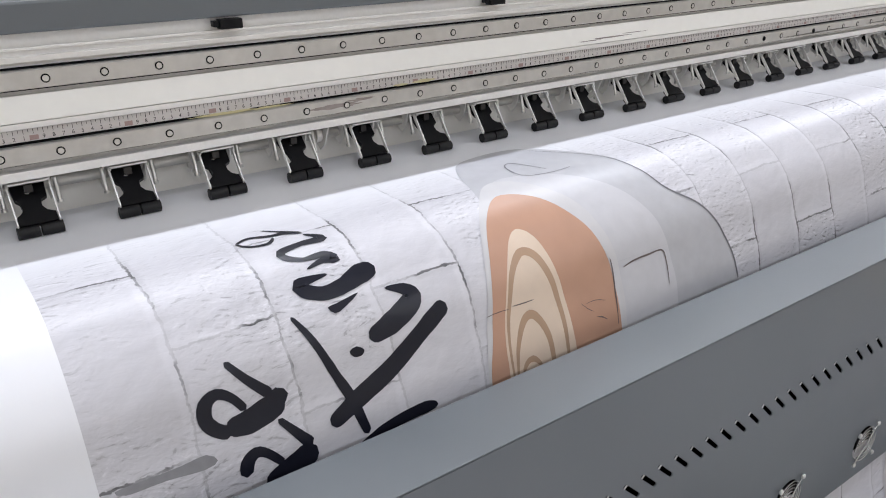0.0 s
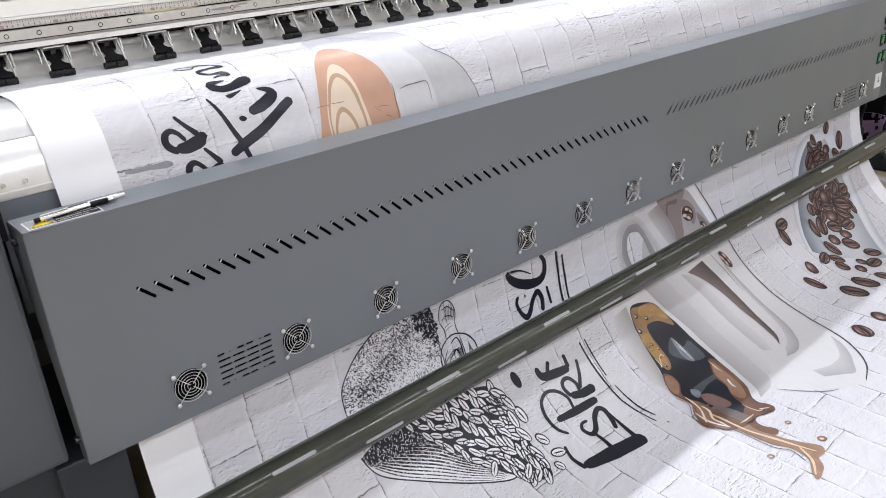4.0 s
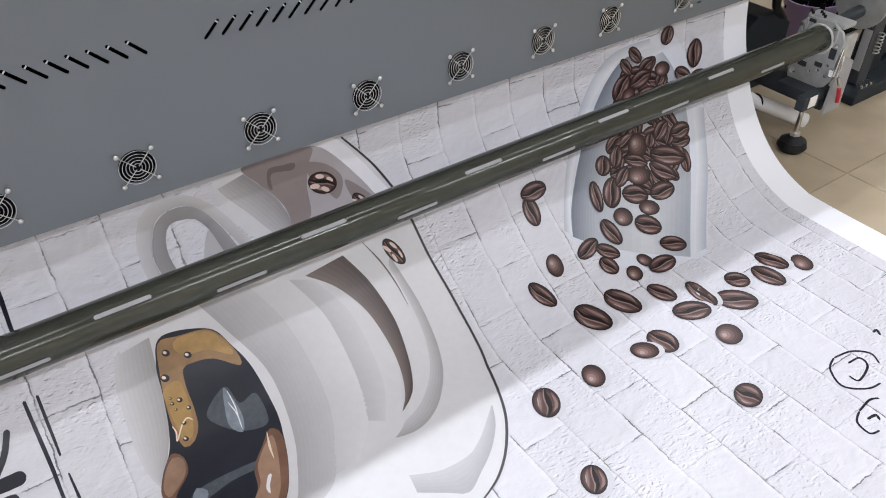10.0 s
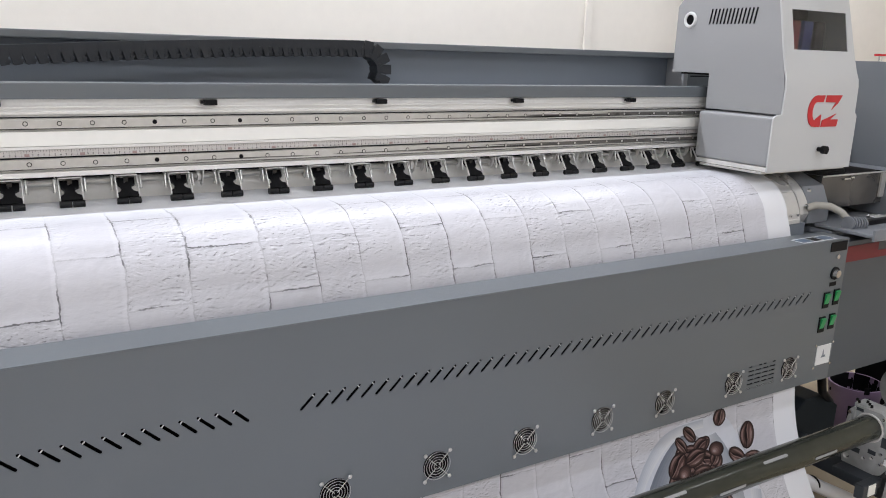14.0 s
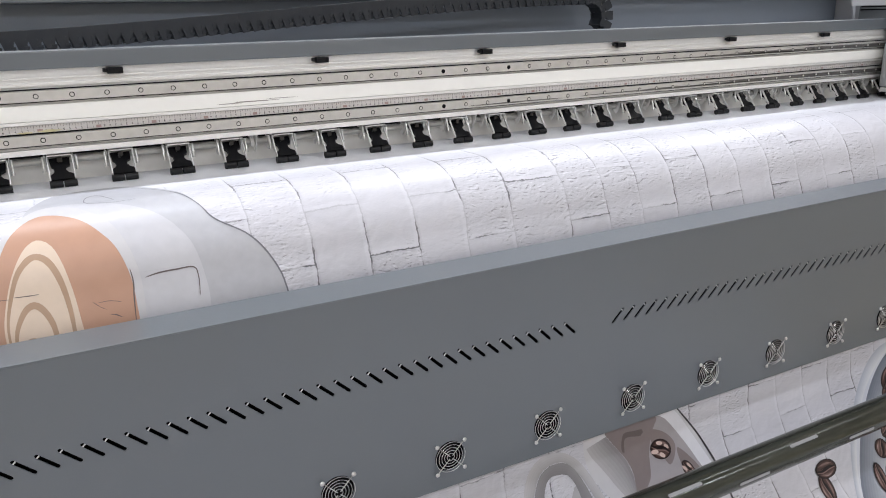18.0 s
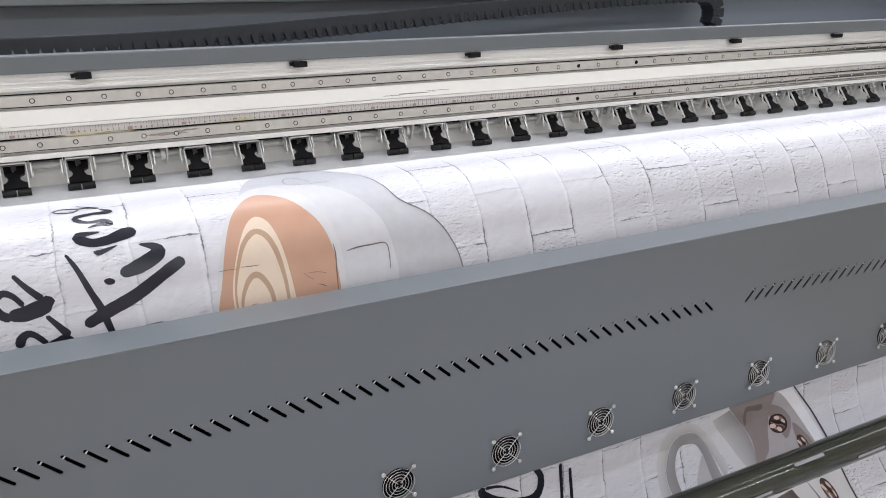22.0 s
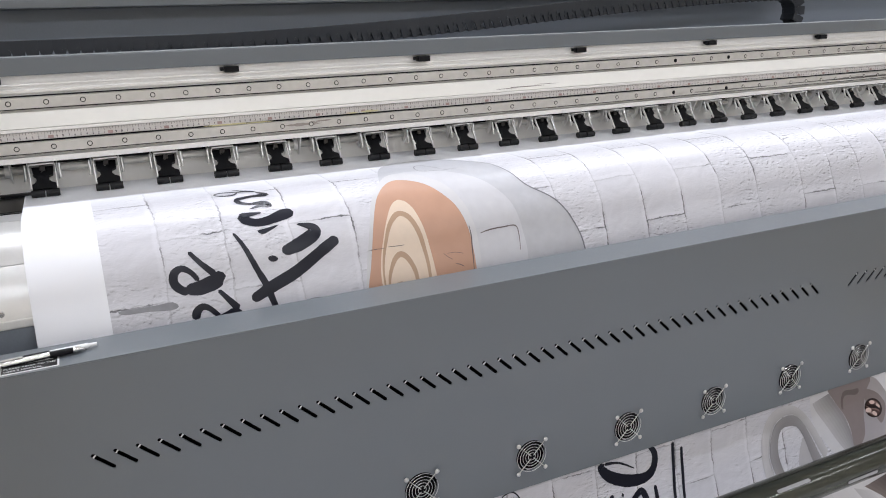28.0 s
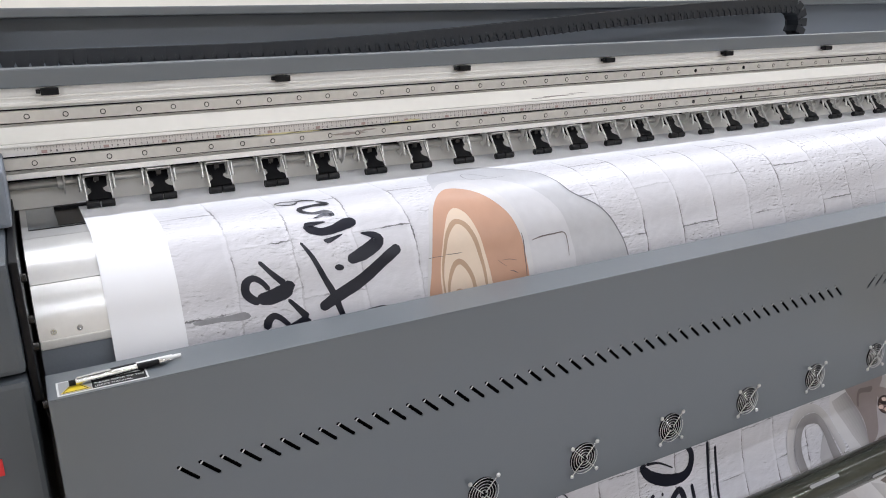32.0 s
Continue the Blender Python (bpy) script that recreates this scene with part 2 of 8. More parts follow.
def prism(bm, outline, x0, x1, bevel=0.0):
    """An outline in y and z, drawn out along x."""
    lo = [bm.verts.new((x0, y, z)) for y, z in outline]
    hi = [bm.verts.new((x1, y, z)) for y, z in outline]
    n = len(outline)
    faces = [bm.faces.new(lo), bm.faces.new(hi[::-1])]
    faces += [bm.faces.new((lo[i], hi[i], hi[(i + 1) % n], lo[(i + 1) % n])) for i in range(n)]
    if bevel:
        bmesh.ops.bevel(bm, geom=list({e for f in faces for e in f.edges}), offset=bevel, segments=2, affect="EDGES", profile=0.6)
    return bm


def slab(bm, outline, y0, y1, bevel=0.0):
    """An outline in x and z, drawn out along y."""
    lo = [bm.verts.new((x, y0, z)) for x, z in outline]
    hi = [bm.verts.new((x, y1, z)) for x, z in outline]
    n = len(outline)
    faces = [bm.faces.new(lo), bm.faces.new(hi[::-1])]
    faces += [bm.faces.new((lo[i], hi[i], hi[(i + 1) % n], lo[(i + 1) % n])) for i in range(n)]
    if bevel:
        bmesh.ops.bevel(bm, geom=list({e for f in faces for e in f.edges}), offset=bevel, segments=2, affect="EDGES", profile=0.6)
    return bm


def pierced(outline, holes, thick):
    """A sheet in x and z with holes through it, its middle at y = 0, as a bmesh."""
    cu = bpy.data.curves.new("sheet", "CURVE")
    cu.dimensions, cu.fill_mode, cu.extrude = "2D", "BOTH", thick / 2
    for loop in [outline, *holes]:
        sp = cu.splines.new("POLY")
        sp.points.add(len(loop) - 1)
        for p, (x, z) in zip(sp.points, loop):
            p.co = (x, z, 0, 1)
        sp.use_cyclic_u = True
    ob = bpy.data.objects.new("sheet", cu)
    scene.collection.objects.link(ob)
    dg = bpy.context.evaluated_depsgraph_get()
    me = bpy.data.meshes.new_from_object(ob.evaluated_get(dg))
    bm = bmesh.new()
    bm.from_mesh(me)
    bpy.data.objects.remove(ob)
    bpy.data.curves.remove(cu)
    bpy.data.meshes.remove(me)
    bmesh.ops.transform(bm, matrix=pose(0, 0, 0, 90), verts=bm.verts)
    return bm


def circle(cx, cz, r, n=24):
    return [(cx + r * math.cos(2 * math.pi * i / n), cz + r * math.sin(2 * math.pi * i / n)) for i in range(n)]


def oblong(ax, az, bx, bz, r, n=6):
    """A slot with round ends, from a to b."""
    a = math.atan2(bz - az, bx - ax)
    pts = []
    for cx, cz, start in ((bx, bz, a - math.pi / 2), (ax, az, a + math.pi / 2)):
        pts += [(cx + r * math.cos(start + math.pi * i / n), cz + r * math.sin(start + math.pi * i / n)) for i in range(n + 1)]
    return pts


def text_mesh(words, size, material, name, parent, m, depth=0.0004):
    cu = bpy.data.curves.new("words", "FONT")
    cu.body, cu.size, cu.extrude, cu.align_x = words, size, depth, "CENTER"
    ob = bpy.data.objects.new("words", cu)
    scene.collection.objects.link(ob)
    me = bpy.data.meshes.new_from_object(ob.evaluated_get(bpy.context.evaluated_depsgraph_get()))
    bpy.data.objects.remove(ob)
    me.materials.clear()
    me.materials.append(material)
    out = new(name, me)
    out.parent, out.matrix_basis = parent, m
    return out

# ---- room ----
X0, X1, Y0, Y1 = -3.0, 7.2, -4.6, 1.15
tagged(part("floor", boxed(X0, X1, Y0, Y1, -0.12, -0.004), GROUT), "beige grout bed under the floor tiles", "floor", kind="structure")
tagged(part("wall_back", boxed(X0 - 0.12, X1 + 0.12, Y1, Y1 + 0.12, -0.12, CEIL + 0.1), WALL), "cream painted wall behind the printer", "wall", kind="structure")
tagged(part("wall_front", boxed(X0 - 0.12, X1 + 0.12, Y0 - 0.12, Y0, -0.12, CEIL + 0.1), WALL), "cream painted wall", "wall", kind="structure")
tagged(part("wall_left", boxed(X0 - 0.12, X0, Y0, Y1, -0.12, CEIL + 0.1), WALL), "cream painted wall", "wall", kind="structure")
tagged(part("wall_right", boxed(X1, X1 + 0.12, Y0, Y1, -0.12, CEIL + 0.1), WALL), "cream painted wall", "wall", kind="structure")
tagged(part("ceiling", boxed(X0 - 0.12, X1 + 0.12, Y0 - 0.12, Y1 + 0.12, CEIL, CEIL + 0.1), CEILING), "white ceiling", "ceiling", kind="structure")

bm = bmesh.new()
box(bm, 3.66, 3.70, Y1 - 0.014, Y1 - 0.001, 0, CEIL - 0.01, 0.003)
tagged(part("wall_trim", bm, WALL), "narrow cream cover strip on the wall", "trim", kind="structure")

light0 = thing("ceiling_light", "white ceiling tube light, switched on", "lamp", "ceiling lights", at=(LAMP_X[0], LAMP_ROWS[0][0], CEIL))
part("housing", boxed(-0.78, 0.78, -0.035, 0.035, -0.055, -0.001, 0.006), WHITE, light0)
bm = bmesh.new()
rod(bm, (-0.75, 0, -0.07), (0.75, 0, -0.07), 0.013, 12)
part("tube", bm, GLOW, light0, "glowing white tube")
for ly, _ in LAMP_ROWS:
    for lx in LAMP_X:
        if (lx, ly) != (LAMP_X[0], LAMP_ROWS[0][0]):
            copy_thing(light0, pose(lx, ly, CEIL))


# ---- rolls of media against the wall ----
def media_roll(x, y, r, top, lean):
    roll = thing("media_roll", "white roll of print media standing against the wall", "media roll", "rolls against the wall", at=(x, y, 0))
    bm = bmesh.new()
    rod(bm, (0, 0, 0.0), (lean, 0.10, top), r, 32)
    smooth(part("paper", bm, ROLLPAPER, roll))
    bm = bmesh.new()
    ring(bm, (lean, 0.10, top), r * 0.35, 0.006, "z", 20, 6)
    part("core", bm, BEIGE, roll, "cardboard core")
    return roll


media_roll(4.225, 0.80, 0.072, 2.3, 0.10)
media_roll(4.47, 0.80, 0.105, 2.4, 0.06)

# ---- front dryer cover ----
CX0, CX1, CY, CYB, CZ0, CZ1 = -0.055, 3.345, -0.45, -0.362, 0.455, 0.886
cover = thing("dryer_cover", "grey powder-coated dryer cover with slots and a row of fans", "printer cover")
FAN_X = [0.144 + 0.230 * k for k in range(11)] + [2.653, 2.912, 3.147]
FAN_Z = 0.523
holes = []
for k in range(49):
    x = 0.091 + 0.03063 * k
    holes.append(oblong(x + 0.001, 0.740, x + 0.0265, 0.7155, 0.0031, 4))
    x = 1.715 + 0.03090 * k
    holes.append(oblong(x - 0.001, 0.740, x - 0.0265, 0.7155, 0.0031, 4))
for x in FAN_X:
    holes.append(circle(x, FAN_Z, 0.0318, 28))
for vx in (0.204, 2.972):
    for r in range(6):
        z = 0.5555 - 0.0127 * r
        slots = [(0.0297 * c, 0.0268) for c in range(4)]
        if r in (0, 5):
            slots = [(0.0, 0.016), (0.0243, 0.0042), (0.0415, 0.016), (0.0610, 0.016), (0.0892, 0.0042), (0.0999, 0.016)]
        for at, length in slots:
            w = min(0.0021, length * 0.3)
            holes.append(oblong(vx + at + w, z, vx + at + length - w, z, w, 3))
bm = pierced([(CX0, CZ0), (CX1, CZ0), (CX1, CZ1 - 0.002), (CX0, CZ1 - 0.002)], holes, 0.0018)
bmesh.ops.translate(bm, verts=bm.verts, vec=(0, CY + 0.001, 0))
part("front_panel", bm, GREY, cover, "grey front panel with slanted slots and fan holes")
part("top_panel", boxed(CX0, CX1, CY + 0.0005, CYB, CZ1 - 0.002, CZ1, 0.0008), GREY, cover)
part("bottom_lip", boxed(CX0, CX1, CY + 0.002, CY + 0.022, CZ0, CZ0 + 0.002), GREY, cover)
# back sheet is near-black, so the shade inside is in its colour
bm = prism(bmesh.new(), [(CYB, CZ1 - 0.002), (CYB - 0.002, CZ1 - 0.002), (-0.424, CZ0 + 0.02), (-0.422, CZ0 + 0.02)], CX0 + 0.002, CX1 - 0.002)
part("back_panel", bm, VOID, cover, "near-black back sheet painting in the cover's dark inside")
for x, nm in ((CX0, "end_panel"), (CX1 - 0.003, "end_panel")):
    bm = prism(bmesh.new(), [(CY + 0.0025, CZ0 + 0.0025), (-0.418, CZ0 + 0.0025), (-0.405, 0.55), (CYB, CZ1 - 0.06), (CYB, CZ1 - 0.0025), (CY + 0.0025, CZ1 - 0.0025)], x - (0.0008 if x < 1 else 0), x + 0.003)
    part(nm, bm, GREY, cover)
for x in (CX0 - 0.004, CX1 + 0.004):
    for y, z in ((-0.40, 0.86), (-0.43, 0.50)):
        bm = bmesh.new()
        rod(bm, (x - 0.004, y, z), (x + 0.004, y, z), 0.006, 10)
        part("bolt", bm, STEEL_DARK, cover, "dark bolt head")

# pale chips stand in for the bright spot at each slot's upper end
tip_bm = boxed(-0.0011, 0.0011, -0.0006, 0.0006, -0.0031, 0.0031, 0.0003, 1)
tip0 = None
for k in range(49):
    for x, lean in ((0.091 + 0.03063 * k + 0.0030, 44), (1.715 + 0.03090 * k - 0.0030, -44)):
        m = pose(x, CY + 0.0010, 0.7381, 0, lean, 0)
        if tip0 is None:
            tip0 = part("slot_tab", tip_bm, SHELL, cover, "tiny pale chip painted in for the bright spot in the slot")
            tip0.matrix_basis = m
        else:
            share("slot_tab", tip0, m, cover)
# one fan, then its repeats
fan0 = new("fan")
fan0.parent = cover
fan0.location = (FAN_X[0], CY, FAN_Z)
bm = bmesh.new()
for r in (0.0318, 0.0258, 0.0198, 0.0138, 0.0078):
    ring(bm, (0, -0.0045, 0), r, 0.0006, "y", 28, 6)
for a in (45, 135, 225, 315):
    c, s = math.cos(radians(a)), math.sin(radians(a))
    rod(bm, (0.004 * c, -0.0062, 0.004 * s), (0.0415 * c, -0.0052, 0.0415 * s), 0.0009, 8)
smooth(part("guard", bm, GUARD, fan0, "chromed wire fan guard"))
bm = bmesh.new()
bmesh.ops.create_uvsphere(bm, u_segments=10, v_segments=6, radius=0.0046, matrix=Matrix.Diagonal((1, 0.6, 1, 1)))
screw0 = smooth(part("screw", bm, GUARD, fan0))
screw0.location = (0.0300, -0.006, 0.0300)
for sx, sz in ((-1, 1), (-1, -1), (1, -1)):
    share("screw", screw0, pose(0.0300 * sx, -0.006, 0.0300 * sz), fan0)
bm = bmesh.new()
rod(bm, (0, 0.006, 0), (0, 0.016, 0), 0.012, 20)
smooth(part("hub", bm, VOID, fan0))
# near-black disc puts the unlit hollow behind the blades into colour
bm = bmesh.new()
rod(bm, (0, 0.018, 0), (0, 0.0185, 0), 0.034, 28)
part("fan_back", bm, VOID, fan0)
bm = bmesh.new()
quad = [bm.verts.new((r * math.cos(w), y, r * math.sin(w))) for r, w, y in ((0.010, 0, 0.008), (0.026, 0.1, 0.008), (0.026, 0.62, 0.015), (0.010, 0.5, 0.015))]
bm.faces.new(quad)
bmesh.ops.solidify(bm, geom=bm.faces[:], thickness=0.0012)
blade0 = part("blade", bm, VOID, fan0, "black fan blade")
for i in range(1, 7):
    share("blade", blade0, pose(0, 0, 0, 0, 360 / 7 * i, 0), fan0)
for x in FAN_X[1:]:
    f = new("fan")
    f.parent, f.location = cover, (x, CY, FAN_Z)
    for child in fan0.children:
        share(child.name.split(".")[0], child, child.matrix_basis, f)

# switches and plates at the cover's right end
for sx, sz in ((3.276, 0.708), (3.322, 0.712), (3.272, 0.634), (3.318, 0.638)):
    sw = new("rocker_switch")
    sw.parent, sw.location = cover, (sx, CY, sz)
    part("bezel", boxed(-0.014, 0.014, -0.003, 0, -0.024, 0.024, 0.001), BLACK, sw)
    bm = bmesh.new()
    prism(bm, [(-0.0032, -0.012), (-0.010, 0.018), (-0.0032, 0.020)], -0.010, 0.010, 0.001)
    part("rocker", bm, GREEN, sw, "green rocker")
knob = new("round_switch")
knob.parent, knob.location = cover, (3.298, CY, 0.786)
bm = bmesh.new()
rod(bm, (0, 0, 0), (0, -0.004, 0), 0.019, 24)
part("collar", bm, BLACK, knob)
bm = bmesh.new()
rod(bm, (0, -0.004, 0), (0, -0.014, 0), 0.013, 24, 0.011)
smooth(part("button", bm, CHROME, knob, "bright metal button"))
bm = bmesh.new()
rod(bm, (3.298, CY, 0.836), (3.298, CY - 0.006, 0.836), 0.007, 14)
part("lock", bm, CHROME, cover, "small bright lock")
part("name_plate", boxed(3.262, 3.336, CY - 0.002, CY - 0.0002, 0.852, 0.880), BLACK, cover, "black plate")
part("switch_label", boxed(3.282, 3.312, CY - 0.0012, CY - 0.0002, 0.748, 0.760), BLACK, cover, "black label")
plate = part("sign_plate", boxed(3.270, 3.336, CY - 0.002, CY - 0.0002, 0.506, 0.566), WHITE, cover, "white plate with a small blue mark")
bm = bmesh.new()
slab(bm, [(3.292, 0.528), (3.314, 0.528), (3.312, 0.534), (3.304, 0.536), (3.302, 0.552), (3.298, 0.552), (3.299, 0.536)], CY - 0.0027, CY - 0.0021)
part("mark", bm, SLATE, plate)
for x, z in ((3.262, 0.570), (3.342, 0.570), (3.262, 0.500), (3.342, 0.502)):
    bm = bmesh.new()
    rod(bm, (x, CY, z), (x, CY - 0.003, z), 0.0035, 10)
    part("screw", bm, CHROME, cover)

# stickers on the cover's top
TOPZ = CZ1 + 0.0006
st = part("warning_sticker", boxed(-0.044, 0.071, -0.444, -0.398, TOPZ - 0.0005, TOPZ), WHITE, cover, "white bordered warning sticker")
part("sticker_field", boxed(-0.0415, -0.0015, -0.4415, -0.4005, TOPZ, TOPZ + 0.0002), GREY_LIGHT, st, "grey field")
bm = bmesh.new()
slab(bm, [(-0.0400, -0.439), (-0.0030, -0.439), (-0.0215, -0.4045)], TOPZ + 0.0003, TOPZ + 0.0004)
bmesh.ops.transform(bm, matrix=Matrix(((1, 0, 0, 0), (0, 0, 1, 0), (0, 1, 0, 0), (0, 0, 0, 1))), verts=bm.verts)
part("warning_triangle", bm, YELLOW, st, "yellow warning triangle")
bm = bmesh.new()
for a, b in (((-0.037, -0.4375), (-0.006, -0.4375)), ((-0.006, -0.4375), (-0.0215, -0.4085)), ((-0.0215, -0.4085), (-0.037, -0.4375))):
    rod(bm, (*a, TOPZ + 0.0005), (*b, TOPZ + 0.0005), 0.0004, 6)
part("triangle_border", bm, BLACK, st)
part("text_field", boxed(-0.0010, 0.0685, -0.4415, -0.4005, TOPZ + 0.0001, TOPZ + 0.0003), BLACK, st, "black field with white print")
part("text_line", boxed(0.004, 0.063, -0.4165, -0.4125, TOPZ + 0.0004, TOPZ + 0.0006), WHITE, st)
text_mesh("PLEASE REFER TO THE", 0.0066, WHITE, "lettering", st, pose(0.034, -0.4285, TOPZ + 0.0006), 0.0001)
text_mesh("USER'S MANUAL", 0.0066, WHITE, "lettering", st, pose(0.026, -0.4380, TOPZ + 0.0006), 0.0001)
sr = part("blue_sticker", boxed(3.15, 3.30, -0.442, -0.398, TOPZ - 0.0005, TOPZ), WHITE, cover, "pale sticker with dark blue fields")
part("sticker_field", boxed(3.155, 3.20, -0.437, -0.403, TOPZ, TOPZ + 0.0003), BLUE, sr)
part("sticker_field", boxed(3.205, 3.242, -0.437, -0.403, TOPZ, TOPZ + 0.0003), BLACK, sr)
part("sticker_field", boxed(3.247, 3.295, -0.437, -0.403, TOPZ, TOPZ + 0.0003), BLUE, sr)

# ---- pen on the cover ----
pen = thing("pen", "bright silver pen with a black grip lying on the grey cover", "pen", "pens on the cover", at=(-0.020, -0.4200, TOPZ + 0.0052))
pen.rotation_euler = (0, 0, radians(4.8))
bm = bmesh.new()
rod(bm, (0, 0, 0), (0.080, 0, 0), 0.0046, 18)
smooth(part("barrel", bm, CHROME, pen, "bright metal barrel"))
bm = bmesh.new()
rod(bm, (0.080, 0, 0), (0.110, 0, 0), 0.0050, 18, 0.0042)
smooth(part("grip", bm, BLACK, pen, "black grip"))
bm = bmesh.new()
rod(bm, (0.110, 0, 0), (0.118, 0, 0), 0.0042, 18)
rod(bm, (0.118, 0, 0), (0.126, 0, -0.001), 0.0036, 18, 0.0010)
smooth(part("tip", bm, CHROME, pen, "bright tip"))
bm = bmesh.new()
rod(bm, (-0.008, 0, 0), (0, 0, 0), 0.0040, 14)
smooth(part("push_button", bm, BLACK, pen))
part("clip", boxed(0.002, 0.046, -0.0018, 0.0018, 0.0052, 0.0064, 0.0005), CHROME, pen, "bright pocket clip")
pen2 = thing("pen", "dark and clear plastic pen lying on the grey cover", "pen", "pens on the cover", at=(0.002, -0.4070, TOPZ + 0.0044))
pen2.rotation_euler = (0, 0, radians(3.0))
bm = bmesh.new()
rod(bm, (0, 0, 0), (0.024, 0, 0), 0.0040, 16)
smooth(part("barrel_end", bm, GREY_LIGHT, pen2, "grey barrel end"))
bm = bmesh.new()
rod(bm, (0.024, 0, 0), (0.058, 0, 0), 0.0042, 16)
smooth(part("grip", bm, RUBBER, pen2, "dark ribbed grip"))
bm = bmesh.new()
rod(bm, (0.058, 0, 0), (0.108, 0, 0), 0.0040, 16)
rod(bm, (0.108, 0, 0), (0.120, 0, 0), 0.0030, 16)
smooth(part("barrel", bm, WHITE, pen2, "pale barrel"))

# ---- beam with its rails ----
BX0, BX1 = -0.30, 3.90
beam = thing("gantry_beam", "long aluminium beam with two steel guide rails", "printer beam")
part("beam_body", boxed(BX0, BX1, 0.014, 0.11, 1.104, 1.256, 0.002), ALU_MATT, beam, "pale aluminium beam")
part("upper_lip", boxed(BX0, BX1, 0.008, 0.0135, 1.2255, 1.232, 0.001), ALU, beam)
part("upper_groove", boxed(BX0, BX1, 0.010, 0.0138, 1.2375, 1.241, 0.0008), ALU, beam)
part("cap", boxed(BX0, BX1, -0.002, 0.060, 1.256, 1.288, 0.003), GREY, beam, "grey cap along the beam")
part("cream_strip", boxed(BX0, 3.86, 0.006, 0.0138, 1.164, 1.193, 0.001), CREAM, beam, "cream magnetic strip")
part("lower_flange", boxed(BX0, 3.30, 0.000, 0.013, 1.103, 1.113, 0.001), ALU, beam)
part("lower_edge", boxed(BX0, 3.86, 0.004, 0.0138, 1.1575, 1.1635, 0.001), ALU, beam)
rail_screw = None
for nm, z, x0, lab in (("upper_rail", 1.209, -0.018, "steel guide rail with screw holes"), ("lower_rail", 1.1295, -0.018, "steel guide rail with screw holes")):
    bm = prism(bmesh.new(), [(0.0, z - 0.009), (0.0, z + 0.009), (0.0025, z + 0.010), (0.0138, z + 0.010), (0.0138, z - 0.010), (0.0025, z - 0.010)], BX0 + 0.01, 3.86)
    rail = part(nm, bm, STEEL, beam, lab)
    # black strips paint in the shadow lines above and below each rail
    for edge in (-0.0112, 0.0112):
        part("joint", boxed(BX0 + 0.01, 3.86, 0.0100, 0.0137, z + edge - 0.0010, z + edge + 0.0010), VOID, rail, "black strip for the shadow line beside the rail")
    for k in range(-4, 64):
        x = x0 + 0.06 * k
        if x > 3.84:
            break
        if rail_screw is None:
            hole = bmesh.new()
            rod(hole, (0, 0.0, 0), (0, -0.0005, 0), 0.0047, 16)
            ring(hole, (0, -0.0006, 0), 0.0043, 0.0005, "y", 16, 6)
            rail_screw = part("screw_recess", hole, VOID, rail)
            rail_screw.location = (x, 0, z)
            head = bmesh.new()
            rod(head, (0, -0.0004, 0), (0, -0.0011, 0), 0.0034, 12)
            rail_head = part("screw", head, STEEL, rail)
            rail_head.location = (x, 0, z)
        else:
            share("screw_recess", rail_screw, pose(x, 0, z), rail)
            if k not in (26, 29):
                share("screw", rail_head, pose(x, 0, z), rail)

# ruler stuck along the beam
ruler = thing("scale_ruler", "steel ruler strip with black centimetre marks and red decade boxes", "ruler", at=(0, 0, 0))
part("strip", boxed(-0.012, 3.245, 0.0085, 0.0137, 1.143, 1.1565), RULER, ruler, "pale steel strip")
bm = bmesh.new()
for i in range(-9, 3240 // 5):
    x, h = 0.005 * i, 0.0032 if i % 2 else 0.0052
    box(bm, x - 0.00024, x + 0.00024, 0.0080, 0.0084, 1.1562 - h, 1.1562)
part("tick_marks", bm, BLACK, ruler)["kind"] = "stuff"
glyphs = []
for c in range(1, 10):
    g = text_mesh(str(10 - c), 0.0062, BLACK, "digit", None, pose(0, 0, 0), 0.0001)
    glyphs.append(([v.co.copy() for v in g.data.vertices], [list(p.vertices) for p in g.data.polygons]))
    bpy.data.objects.remove(g)
co, polys = [], []
for k in range(0, 33):
    part("decade_box", boxed(0.1 * k - 0.0045, 0.1 * k + 0.0045, 0.0082, 0.0084, 1.1440, 1.1492), TICK, ruler)
    for c in range(1, 10):
        if k == 32:
            break
        vs, ps = glyphs[c - 1]
        polys += [[i + len(co) for i in p] for p in ps]
        co += [(0.1 * k + 0.01 * c + v.x, 0.0082 - v.z * 0.5, 1.1447 + v.y) for v in vs]
me = bpy.data.meshes.new("number_row")
me.from_pydata(co, [], polys)
me.materials.append(BLACK)
row = new("number_row", me)
row.parent, row["kind"], row["label"] = ruler, "stuff", "row of small black numerals"


def stain(x, z, length, height, y, material, seed, parent):
    """A thin dried smear with a ragged outline."""
    bm = bmesh.new()
    pts = []
    for i in range(40):
        a = 2 * math.pi * i / 40
        k = 1 + 0.55 * noise.noise((math.cos(a) * 2.2 + seed, math.sin(a) * 2.2, seed))
        pts.append((x + length * 0.5 * math.cos(a) * k, z + height * 0.5 * math.sin(a) * k))
    slab(bm, pts, y - 0.0002, y)
    part("stain", bm, material, parent, "dried ink smear")


